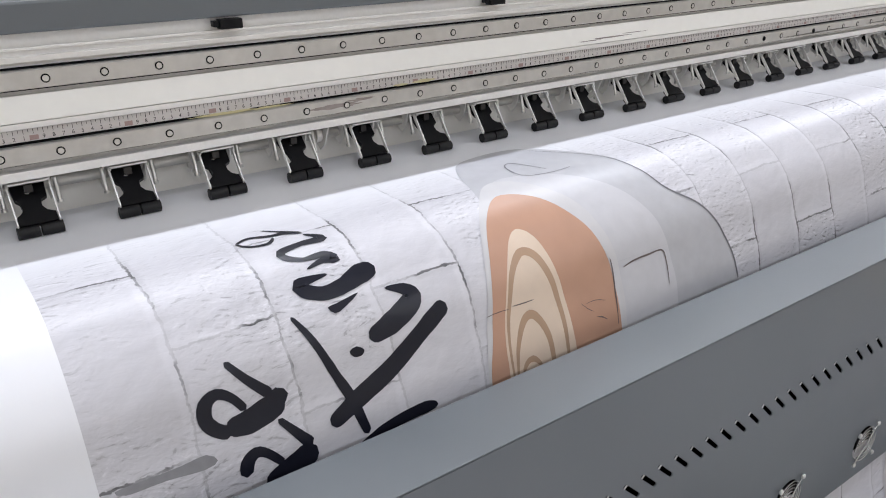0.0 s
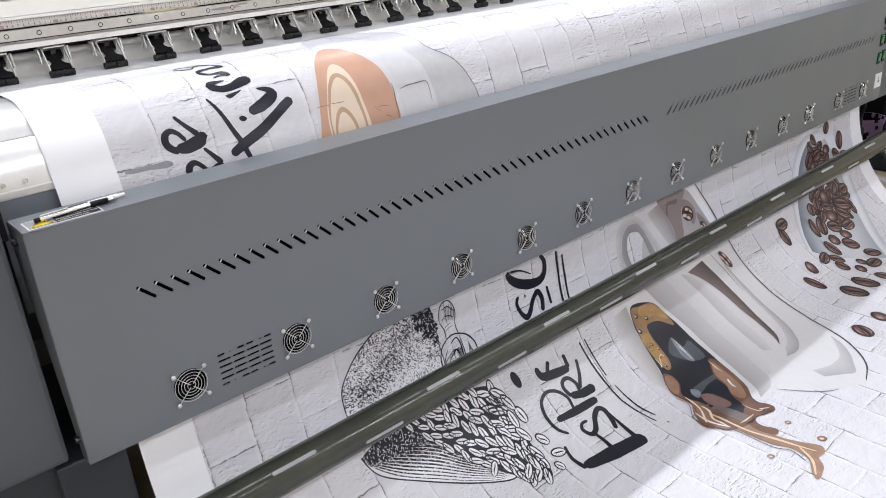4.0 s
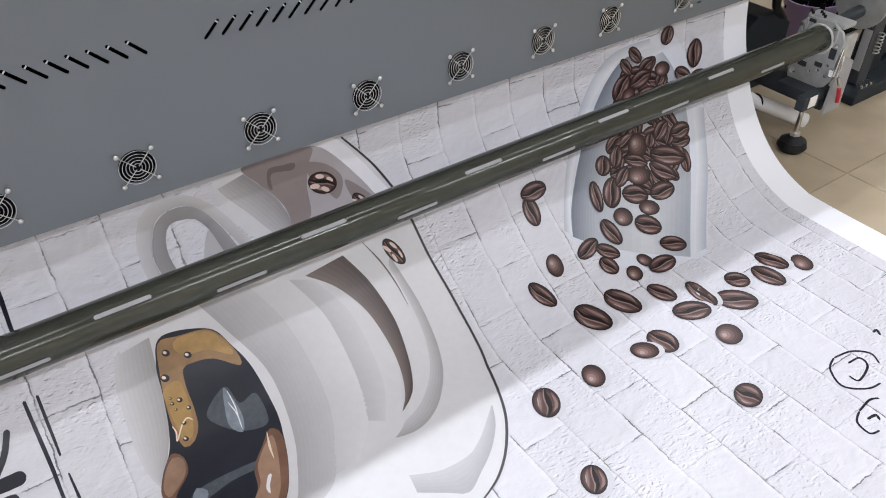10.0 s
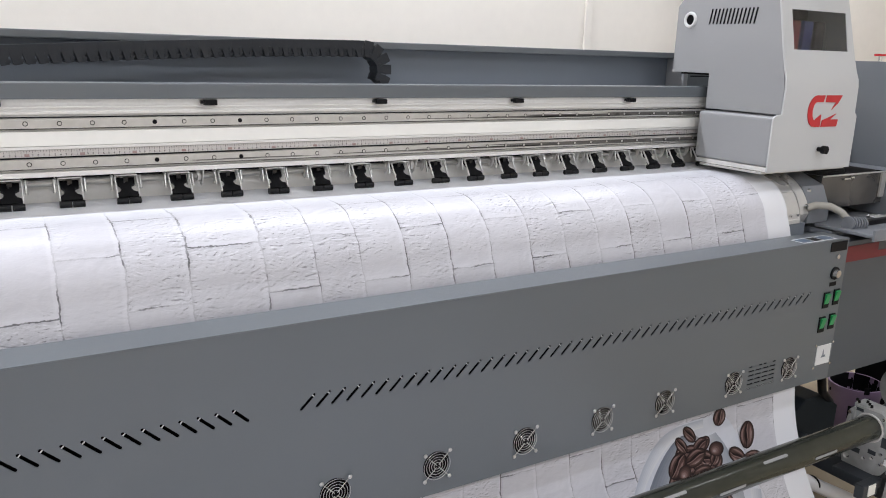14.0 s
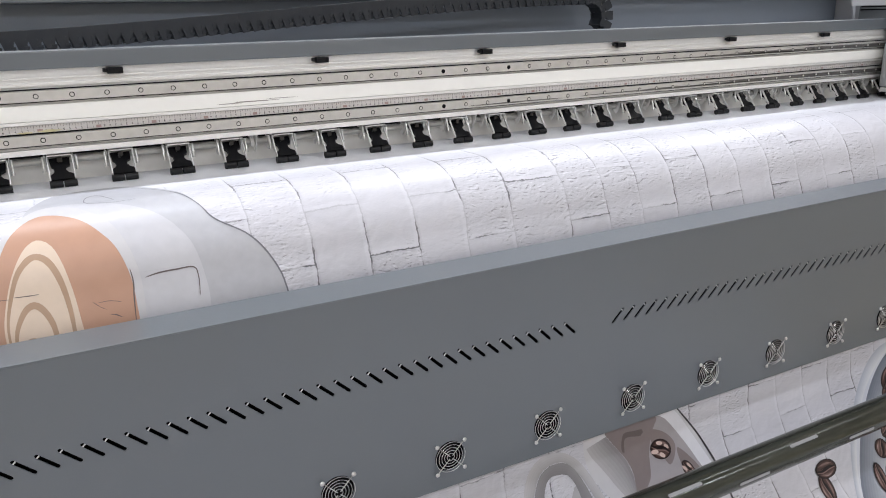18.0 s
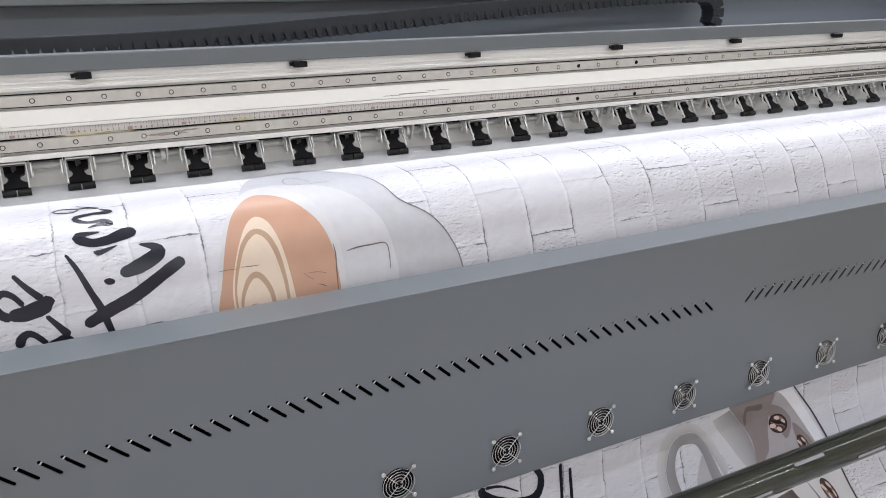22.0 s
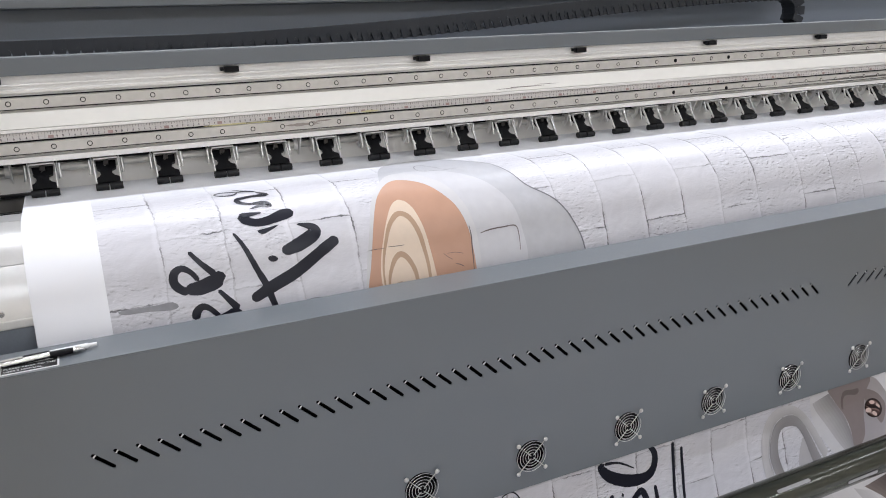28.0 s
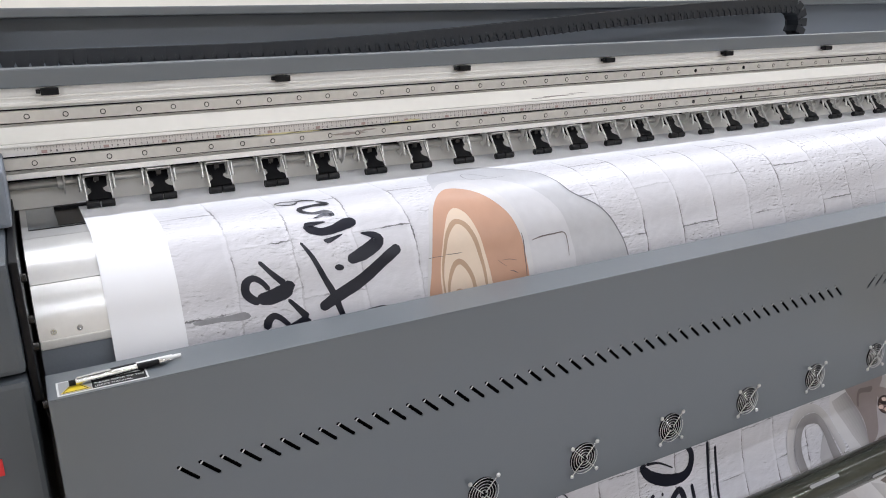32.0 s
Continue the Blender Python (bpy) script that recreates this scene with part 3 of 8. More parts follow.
INK_YELLOW, INK_BROWN = mat("yellow_smear", (0.60, 0.55, 0.32), 0.5, vary=0.25, scale=60), mat("brown_smear", (0.30, 0.26, 0.24), 0.5, vary=0.4, scale=90)
for x, z, l, hgt, y, m, seed in ((0.415, 1.1415, 0.080, 0.0034, 0.0080, INK_YELLOW, 1), (0.475, 1.1410, 0.060, 0.0026, 0.0080, INK_YELLOW, 2), (0.715, 1.1450, 0.040, 0.0045, 0.0080, INK_YELLOW, 3), (0.675, 1.1440, 0.026, 0.0030, 0.0080, INK_YELLOW, 9),
                                 (0.565, 1.1300, 0.070, 0.0060, -0.0001, INK_BROWN, 4), (0.605, 1.1345, 0.040, 0.0035, -0.0001, INK_BROWN, 5), (1.10, 1.1720, 0.090, 0.0022, 0.0059, INK_BROWN, 6), (1.16, 1.1750, 0.060, 0.0012, 0.0059, INK_BROWN, 7), (1.05, 1.1700, 0.050, 0.0014, 0.0059, INK_BROWN, 8)):
    stain(x, z, l, hgt, y, m, seed, beam)
OIL = mat("oil_film", (0.13, 0.125, 0.115), 0.3, 0.4, vary=0.35, scale=25)
for x, z, l, hgt, seed in ((3.06, 1.2075, 1.25, 0.0105, 11), (2.50, 1.2050, 0.55, 0.0050, 12), (3.02, 1.1290, 1.35, 0.0110, 13), (2.30, 1.1265, 0.60, 0.0050, 14), (1.75, 1.1250, 0.30, 0.0030, 15)):
    stain(x, z, l, hgt, -0.0001, OIL, seed, beam)

# cable clips under the cap
clip0 = thing("cable_clip", "small black plastic clip under the grey cap", "clip", "clips along the beam", at=(0.023, 0, 1.2485))
part("body", boxed(-0.014, 0.014, -0.006, 0.0078, -0.006, 0.0055, 0.0015), BLACK, clip0)
part("tongue", boxed(-0.021, -0.0145, -0.003, 0.0078, -0.003, 0.004, 0.001), BLACK, clip0)
for k in range(1, 10):
    copy_thing(clip0, pose(0.023 + 0.409 * k, 0, 1.2485))

# ---- feed shaft and pinch rollers ----
shaft = thing("feed_shaft", "round steel lifting shaft under the beam", "shaft")
bm = bmesh.new()
rod(bm, (-0.07, 0.050, 1.0835), (3.30, 0.050, 1.0835), 0.0075, 16)
smooth(part("bar", bm, STEEL, shaft))
for k in range(-1, 6):
    x = 0.076 + 0.108 * (4.42 + 5 * k) if k < 5 else 3.27
    if x < -0.05:
        x = -0.035
    bm = bmesh.new()
    rod(bm, (x, 0.050, 1.0835), (x + 0.008, 0.050, 1.0835), 0.0125, 18)
    part("collar", bm, ALU, shaft)
    bm = prism(bmesh.new(), [(0.020, 1.103), (0.07, 1.103), (0.066, 1.071), (0.050, 1.060), (0.036, 1.070)], x + 0.009, x + 0.0115)
    part("hanger", bm, ALU, shaft, "bright bearing hanger")
# no bar here: black strip stands in for the shadow gap above the shaft
part("angle_bar", boxed(-0.07, 3.30, 0.056, 0.0625, 1.0905, 1.1025, 0.001), BLACK, shaft, "black strip standing in for the shadow gap behind the shaft")
tagged(part("back_plate", boxed(-0.07, 3.30, 0.066, 0.070, 1.038, 1.103), BEIGE), "beige sheet behind the pinch rollers", "panel", kind="structure")

roller0 = thing("pinch_roller", "black pinch roller arm with steel springs resting on the paper", "pinch roller", "pinch rollers under the beam", at=(0.076, 0, 0))
bm = bmesh.new()
box(bm, -0.021, 0.021, 0.016, 0.050, 1.0955, 1.0972, 0.0006)
tube(bm, [(-0.021, 0.016, 1.0925), (-0.0205, 0.008, 1.0985), (0.0205, 0.008, 1.0985), (0.021, 0.016, 1.0925)], 0.0013, 8)
part("bracket", bm, ALU, roller0, "bright stamped bracket")
for sx in (-1, 1):
    bm = prism(bmesh.new(), [(0.030, 1.096), (0.058, 1.094), (0.056, 1.070), (0.046, 1.064), (0.034, 1.076)], sx * 0.0245 - 0.001, sx * 0.0245 + 0.001)
    part("cheek", bm, ALU, roller0, "bright side cheek")
    bm = prism(bmesh.new(), [(0.016, 1.096), (0.023, 1.096), (-0.004, 1.060), (-0.010, 1.054), (-0.012, 1.058)], sx * 0.0215 - 0.0008, sx * 0.0215 + 0.0008)
    part("side_arm", bm, ALU, roller0, "bright side arm")
    bm = bmesh.new()
    rod(bm, (sx * 0.0285, 0.020, 1.096), (sx * 0.0285, 0.012, 1.072), 0.0026, 10)
    rod(bm, (sx * 0.0285, 0.012, 1.072), (sx * 0.0285, 0.0115, 1.0685), 0.0035, 10)
    smooth(part("spring_pin", bm, SPRING, roller0, "steel spring pin"))
bm = pierced([(-0.0200, 0.0), (0.0200, 0.0), (0.0198, 0.012), (0.0120, 0.016), (0.0085, 0.022), (0.0090, 0.031), (0.0165, 0.035), (0.0180, 0.054), (-0.0180, 0.054), (-0.0165, 0.035), (-0.0125, 0.031), (-0.0115, 0.020), (-0.0150, 0.015), (-0.0198, 0.012)], [circle(-0.002, 0.044, 0.0035, 10)], 0.006)
bmesh.ops.transform(bm, matrix=pose(0, -0.010, 1.0545, -52), verts=bm.verts)
part("arm", bm, BLACK, roller0, "black waisted plastic arm")
part("leaf_spring", boxed(-0.0045, 0.0045, 0.017, 0.021, 1.084, 1.0935, 0.001), STEEL_DARK, roller0, "small leaf spring")
for sx in (-1, 1):
    bm = bmesh.new()
    rod(bm, (sx * 0.0012, -0.009, 1.0478), (sx * 0.0235, -0.009, 1.0478), 0.0071, 16)
    smooth(part("wheel", bm, RUBBER, roller0, "black rubber wheel"))
for k in range(1, 30):
    copy_thing(roller0, pose(0.076 + 0.108 * k, 0, 0))

# ---- platen under the paper ----
platen = thing("platen", "curved aluminium platen under the print sheet", "platen")
ARC = [(-0.168 - 0.137 * math.sin(radians(a)), 1.037 - 0.137 * (1 - math.cos(radians(a)))) for a in range(0, 81, 8)]


def strip(name, pts, x0, x1, material, label, t=0.003):
    bm = bmesh.new()
    rows = []
    for i, (y, z) in enumerate(pts):
        a, b = pts[max(i - 1, 0)], pts[min(i + 1, len(pts) - 1)]
        d = Vector((0, b[0] - a[0], b[1] - a[1])).normalized()
        nrm = Vector((0, d.z, -d.y))
        p = Vector((0, y, z))
        if nrm.z < 0 and abs(nrm.z) > 0.3:
            nrm = -nrm
        q = p - nrm * t
        rows.append([bm.verts.new((x, *v.yz)) for x in (x0, x1) for v in (p, q)])
    for a, b in zip(rows, rows[1:]):
        for i, j in ((0, 2), (3, 1), (1, 0), (2, 3)):
            bm.faces.new((a[i], a[j], b[j], b[i]))
    for r in (rows[0], rows[-1]):
        bm.faces.new((r[0], r[1], r[3], r[2]))
    return smooth(part(name, bm, material, platen, label), 30)


strip("flat_bed", [(0.10, 1.037), (-0.166, 1.037)], -0.055, 3.315, PLATEN, "flat silver bed")
strip("front_curve", ARC[:7], -0.055, 3.315, PLATEN, "curved silver front")
strip("lower_strip", [(y - 0.0005, z - 0.001) for y, z in ARC[6:]] + [(-0.305, 0.915)], -0.055, 3.315, PLATEN, "silver lower strip")
part("edge_bar", boxed(-0.055, 3.315, -0.307, -0.298, 0.902, 0.916, 0.002), ALU, platen, "bright edge bar")
for x in (-0.035, 0.0, 3.27, 3.30):
    bm = bmesh.new()
    rod(bm, (x, -0.303, 0.928), (x, -0.3085, 0.928), 0.0042, 14)
    part("screw", bm, CHROME, platen)
part("edge_guide", boxed(-0.045, 0.062, -0.115, 0.05, 1.0375, 1.0390, 0.0005), GLASS, platen, "clear media edge guide")
part("guide_window", boxed(0.000, 0.060, -0.105, 0.020, 1.0391, 1.0396), STEEL_DARK, platen, "dark guide plate")
part("guide_clamp", boxed(0.000, 0.060, 0.022, 0.034, 1.0391, 1.0450, 0.001), BLACK, platen)
tagged(part("apron", prism(bmesh.new(), [(-0.290, 0.902), (-0.304, 0.902), (-0.310, 0.70), (-0.290, 0.70)], -0.055, 3.345), SLATE), "dark blue-grey apron below the platen", "panel", kind="structure")
tagged(part("frame_beam", boxed(-0.05, 3.34, -0.25, 0.30, 0.62, 0.86, 0.004), GREY_DARK), "dark steel frame of the printer", "frame", kind="structure")
tagged(part("bed_support", boxed(-0.05, 3.34, -0.10, 0.25, 0.86, 1.03, 0.004), GREY_DARK), "dark support below the platen", "frame", kind="structure")

# ---- back box with the cable trough ----
back = thing("cable_trough", "grey sheet-metal trough behind the beam", "cable trough")
part("rear_wall", boxed(-0.60, 3.90, 0.283, 0.29, 1.20, 1.372, 0.002), SLATE, back, "blue-grey rear wall")
part("top_flange", boxed(-0.60, 3.90, 0.225, 0.295, 1.372, 1.39, 0.003), GREY, back)
part("trough_floor", boxed(-0.60, 3.90, 0.11, 0.283, 1.20, 1.206), SLATE, back)
part("end_block", boxed(-0.60, -0.045, 0.215, 0.282, 1.21, 1.371, 0.003), GREY, back)
part("end_seam", boxed(-0.60, -0.058, 0.2115, 0.2148, 1.318, 1.321), GREY_DARK, back)
part("side_block", boxed(3.335, 3.90, 0.215, 0.282, 1.21, 1.371, 0.003), GREY, back)
part("end_post", boxed(3.312, 3.333, 0.200, 0.282, 1.21, 1.371, 0.003), GREY_LIGHT, back)
for z in (1.352, 1.312):
    part("louvre_gap", boxed(3.36, 3.70, 0.2115, 0.2148, z, z + 0.004), VOID, back)
part("back_cover", boxed(-0.60, 3.90, 0.29, 0.42, 0.3, 1.20, 0.004), GREY, back)

chain = thing("cable_chain", "black plastic energy chain looping in the trough", "cable chain")
CHAIN = mat("chain_plastic", (0.020, 0.023, 0.028), 0.42, vary=0.25, scale=80, spec=0.35)
LOOP_X, LOOP_Z, LOOP_R = 2.10, 1.318, 0.052


def link_mesh():
    """One chain link: two notched side plates, a crossbar above and below, and a pin."""
    bm = bmesh.new()
    plate = [(-0.0122, 0.021), (0.0122, 0.021), (0.0128, 0.004), (0.0085, -0.006), (0.0108, -0.019), (-0.0060, -0.021), (-0.0100, -0.006), (-0.0128, 0.002)]
    slab(bm, plate, -0.024, -0.020, 0.0008)
    slab(bm, plate, 0.020, 0.024, 0.0008)
    box(bm, -0.0085, 0.0085, -0.0195, 0.0195, 0.0165, 0.0195, 0.0008, 1)
    box(bm, -0.0085, 0.0085, -0.0195, 0.0195, -0.0190, -0.0160, 0.0008, 1)
    rod(bm, (0.0075, -0.0255, 0.000), (0.0075, -0.0240, 0.000), 0.0042, 10)
    box(bm, 0.0030, 0.0125, -0.0252, -0.0240, -0.0155, -0.0085, 0.0008, 1)
    return bm


def chain_point(u):
    """Along the chain: it sags over the trough, climbs to its loop, turns and runs back below."""
    run = LOOP_X + 0.25
    if u < run:
        x = -0.25 + u
        k = max(0.0, min(1.0, (x - 0.35) / (LOOP_X - 0.35)))
        rise = k * k * (3 - 2 * k)
        return x, 1.292 + (LOOP_Z + LOOP_R - 1.292) * rise
    a = (u - run) / LOOP_R
    if a < math.pi * 0.75:
        return LOOP_X + LOOP_R * math.sin(a), LOOP_Z + LOOP_R * math.cos(a)
    return None


link0, u = None, 0.0
while chain_point(u) is not None:
    x, z = chain_point(u)
    xb, zb = chain_point(u + 0.002) or (x, z - 1)
    m = pose(x, 0.18, z, 0, -math.degrees(math.atan2(zb - z, xb - x)), 0)
    if link0 is None:
        link0 = part("chain_link", link_mesh(), CHAIN, chain)
        link0.matrix_basis = m
    else:
        share("chain_link", link0, m, chain)
    u += 0.0243

# ---- left end of the machine ----
left = thing("left_housing", "grey end housing of the printer with red bars", "printer housing")
part("lower_case", boxed(-0.62, -0.0745, -0.405, 0.40, 0.45, 0.902, 0.008), GREY_DIMMED, left)
part("upper_case", boxed(-0.62, -0.0745, -0.395, 0.20, 0.908, 1.062, 0.008), GREY_DIMMED, left)
part("inner_case", boxed(-0.62, -0.064, -0.195, 0.20, 1.064, 1.150, 0.006), SLATE, left, "blue-grey inner case")
part("base_case", boxed(-0.60, -0.09, -0.385, 0.38, 0.06, 0.445, 0.006), GREY_DARK, left)
# black strip paints in the unlit gap between housing and platen
part("side_cheek", boxed(-0.0735, -0.0625, -0.385, 0.10, 0.86, 1.06, 0.003), BLACK, left, "black strip for the dark gap beside the platen")
for z in (0.832, 0.775):
    part("red_bar", boxed(-0.30, -0.122, -0.4075, -0.4055, z, z + 0.024), RED, left, "red painted bar")
for z in (0.97, 0.93, 1.03):
    bm = bmesh.new()
    rod(bm, (-0.063, -0.36, z), (-0.056, -0.36, z), 0.006, 10)
    part("bolt", bm, STEEL_DARK, left)
part("foot_bracket", boxed(-0.10, 0.02, -0.40, -0.20, 0.30, 0.44, 0.004), GREY_DARK, left, "dark bracket under the cover")

# ---- right end of the machine ----
right = thing("right_housing", "grey end housing of the printer with a red band", "printer housing")
lower = slab(bmesh.new(), [(3.362, 0.432), (3.745, 0.432), (3.775, 0.440), (3.797, 0.460), (3.806, 0.49), (3.836, 0.862), (3.362, 0.862)], -0.420, 0.38)
part("lower_case", lower, GREY_DIMMED, right)
part("red_band", slab(bmesh.new(), [(3.366, 0.800), (3.8275, 0.800), (3.831, 0.822), (3.55, 0.822), (3.55, 0.848), (3.366, 0.848)], -0.4225, -0.4205), RED_DARK, right, "dark red band")
text_mesh("PLUS", 0.058, BLACK, "lettering", right, pose(3.685, -0.4232, 0.822, 90))
inner = prism(bmesh.new(), [(-0.40, 0.90), (-0.385, 1.00), (-0.322, 1.153), (-0.268, 1.280), (-0.240, 1.345), (-0.220, 1.367), (-0.19, 1.378), (-0.12, 1.382), (0.30, 1.382), (0.30, 0.90)], 3.905, 3.925, 0.003)
part("inner_wall", inner, HOUSING_BRIGHTENED, right, "grey end wall")
part("edge_trim", tube(bmesh.new(), [(3.915, -0.389, 1.00), (3.915, -0.326, 1.153), (3.915, -0.272, 1.280), (3.915, -0.245, 1.345), (3.915, -0.224, 1.370), (3.915, -0.19, 1.382)], 0.0038), WHITE, right, "pale edge trim")
part("floor_tray", boxed(3.40, 3.90, -0.36, 0.05, 0.862, 0.880, 0.003), HOUSING_BRIGHTENED, right)
part("cable_hole", boxed(3.900, 3.904, 0.106, 0.195, 1.305, 1.366), VOID, right)
part("frame_gasket", boxed(3.896, 3.9045, -0.040, 0.110, 1.067, 1.300, 0.002), BLACK, right, "black gasket round the beam's end")
part("end_plate", boxed(3.880, 3.895, -0.018, 0.0135, 1.10, 1.255, 0.002), ALU_MATT, right, "aluminium end plate")
part("bumper", boxed(3.850, 3.879, -0.030, -0.002, 1.222, 1.248, 0.004), YELLOW, right, "yellowed end bumper")
part("blank_panel", boxed(3.305, 3.878, 0.004, 0.013, 1.035, 1.101, 0.002), GREY, right)
part("white_switch", boxed(3.897, 3.9045, -0.372, -0.352, 0.985, 1.03, 0.003), WHITE, right)

part("knob", rod(bmesh.new(), (3.915, -0.115, 1.383), (3.915, -0.115, 1.400), 0.006, 10), CHROME, right)
bm = bmesh.new()
rod(bm, (3.915, -0.115, 1.400), (3.915, -0.115, 1.407), 0.020, 16)
part("red_cap", bm, RED, right, "small red cap on the end wall")
part("rear_step", boxed(3.802, 3.900, -0.325, 0.02, 0.882, 1.03, 0.004), HOUSING_BRIGHTENED, right)
drawer = thing("capping_tray", "dark stained steel tray beside the platen", "tray")
part("front_wall", boxed(3.464, 3.80, -0.262, -0.258, 0.925, 1.030), TRAY, drawer)
part("back_wall", boxed(3.464, 3.80, 0.02, 0.024, 0.925, 1.030), TRAY, drawer)
part("left_wall", boxed(3.464, 3.468, -0.258, 0.02, 0.925, 1.030), TRAY, drawer)
part("right_wall", boxed(3.796, 3.80, -0.258, 0.02, 0.925, 1.030), TRAY, drawer)
part("bottom", boxed(3.468, 3.796, -0.258, 0.02, 0.925, 0.930), TRAY, drawer)
bm = bmesh.new()
box(bm, 3.57, 3.60, -0.271, -0.263, 1.012, 1.019, 0.002)
box(bm, 3.605, 3.622, -0.272, -0.263, 1.014, 1.022, 0.003)
part("catch", bm, CHROME, drawer, "bright catch")
part("rim", boxed(3.464, 3.80, -0.266, -0.2625, 1.026, 1.031, 0.001), STEEL, drawer, "bright folded rim")
part("bracket", boxed(3.776, 3.800, -0.270, -0.2625, 0.945, 1.025, 0.001), STEEL, drawer, "pale end bracket")
endp = thing("platen_end", "grey curved end cap of the platen", "end cap")
bm = bmesh.new()
prism(bm, [(0.03, 1.041)] + [(y, z + 0.004) for y, z in ARC] + [(-0.29, 0.90), (0.03, 0.90)], 3.318, 3.358, 0.001)
smooth(part("cap", bm, PLATEN, endp), 25)
bm = prism(bmesh.new(), [(-0.02, 1.038), (-0.18, 1.038), (-0.27, 1.005), (-0.30, 0.94), (-0.30, 0.895), (-0.02, 0.895)], 3.360, 3.462, 0.003)
part("cover_plate", bm, HOUSING_BRIGHTENED, endp, "grey folded cover plate")
for z in (1.0, 0.955):
    bm = bmesh.new()
    rod(bm, (3.34, -0.302, z), (3.34, -0.31, z), 0.004, 10)
    part("screw", bm, CHROME, endp)
rail_arm = thing("tool_shelf", "grey metal shelf holding small tools", "shelf")
part("plate", boxed(3.40, 3.90, -0.482, -0.30, 0.884, 0.894, 0.003), HOUSING_BRIGHTENED, rail_arm)
part("front_edge", boxed(3.40, 3.90, -0.490, -0.4825, 0.876, 0.910, 0.002), HOUSING_BRIGHTENED, rail_arm)
part("slot_rail", boxed(3.44, 3.89, -0.395, -0.375, 0.8945, 0.910, 0.002), BLACK, rail_arm, "dark rail")
tool = thing("wrapped_part", "small crumpled pale plastic scrap on the shelf", "scrap")
bm = bmesh.new()
bmesh.ops.create_icosphere(bm, subdivisions=2, radius=0.022, matrix=pose(3.745, -0.345, 0.909) @ Matrix.Diagonal((1.3, 1, 0.7, 1)))
for v in bm.verts:
    v.co += Vector((noise.noise(v.co * 60), noise.noise(v.co * 55 + Vector((3, 1, 2))), noise.noise(v.co * 65))) * 0.008
part("wrap", bm, WHITE, tool)
tool2 = thing("hex_key", "yellow-handled small tool on the shelf", "tool")
bm = bmesh.new()
rod(bm, (3.655, -0.432, 0.901), (3.69, -0.425, 0.901), 0.0062, 12)
rod(bm, (3.69, -0.425, 0.901), (3.712, -0.428, 0.901), 0.0052, 12, 0.003)
part("handle", bm, YELLOW, tool2)
bm = bmesh.new()
rod(bm, (3.70, -0.425, 0.897), (3.75, -0.418, 0.897), 0.0016, 8)
part("blade", bm, CHROME, tool2)
foil = thing("foil_packet", "crumpled silver foil packet on the shelf", "packet")
bm = bmesh.new()
bmesh.ops.create_grid(bm, x_segments=12, y_segments=7, size=0.5, matrix=pose(3.675, -0.343, 0.9035, 0, 0, -12) @ Matrix.Diagonal((0.085, 0.036, 1, 1)))
for v in bm.verts:
    v.co.z += 0.006 * noise.noise(v.co * 70) + 0.003 * noise.noise(v.co * 160)
bmesh.ops.solidify(bm, geom=bm.faces[:], thickness=0.002)
part("foil", bm, GUARD, foil)
hose = thing("corrugated_hose", "grey corrugated hose joint at the cover's end", "hose")
bm = bmesh.new()
tube(bm, [(3.35, -0.30, 0.945), (3.37, -0.315, 0.955), (3.41, -0.335, 0.952), (3.44, -0.355, 0.935), (3.45, -0.372, 0.915)], 0.011, 14)
smooth(part("pipe", bm, CREAM_PIPE, hose))
bm = bmesh.new()
for i in range(6):
    rod(bm, (3.43 + 0.012 * i, -0.385 - 0.001 * i, 0.908 - 0.001 * i), (3.437 + 0.012 * i, -0.385 - 0.001 * i, 0.907 - 0.001 * i), 0.021, 20)
    rod(bm, (3.437 + 0.012 * i, -0.385 - 0.001 * i, 0.908 - 0.001 * i), (3.442 + 0.012 * i, -0.385 - 0.001 * i, 0.907 - 0.001 * i), 0.017, 20)
smooth(part("bellows", bm, HOUSING_BRIGHTENED, hose, "ribbed grey bellows"), 30)

# ---- print carriage, parked at the right ----
KX = 3.14
car = thing("print_carriage", "pale grey print head carriage with a red emblem and a window", "print carriage", at=(KX, 0, 0))


def shell_face():
    """The front shell: narrow above, with shoulders, and a window in its sloping part."""
    rows = [(1.600, -0.232, 0.040, 0.350), (1.515, -0.2505, 0.040, 0.358), (1.405, -0.2745, 0.040, 0.368), (1.350, -0.288, 0.040, 0.374), (1.325, -0.297, 0.039, 0.376), (1.300, -0.300, 0.038, 0.377), (1.226, -0.300, 0.036, 0.379),
            (1.222, -0.300, 0.008, 0.387), (1.214, -0.300, 0.000, 0.390), (1.062, -0.300, 0.0, 0.39)]
    bm = bmesh.new()
    grid, inner = [], []
    for z, y, a, b in rows:
        xs = [a, 0.085, 0.335, b]
        grid.append([bm.verts.new((x, y, z)) for x in xs])
        inner.append([bm.verts.new((x, y + 0.005, z)) for x in xs])
    last = len(rows) - 1
    for i in range(last):
        for j in range(3):
            if i == 1 and j == 1:
                continue
            bm.faces.new((grid[i][j], grid[i][j + 1], grid[i + 1][j + 1], grid[i + 1][j]))
            bm.faces.new((inner[i][j], inner[i + 1][j], inner[i + 1][j + 1], inner[i][j + 1]))
        for j in (0, 3):
            bm.faces.new((grid[i][j], grid[i + 1][j], inner[i + 1][j], inner[i][j]))
    for i in (0, last):
        for j in range(3):
            bm.faces.new((grid[i][j], grid[i][j + 1], inner[i][j + 1], inner[i][j]))
    for j in (1, 2):
        bm.faces.new((grid[1][j], grid[2][j], inner[2][j], inner[1][j]))
    for i in (1, 2):
        bm.faces.new((grid[i][1], grid[i][2], inner[i][2], inner[i][1]))
    return bm


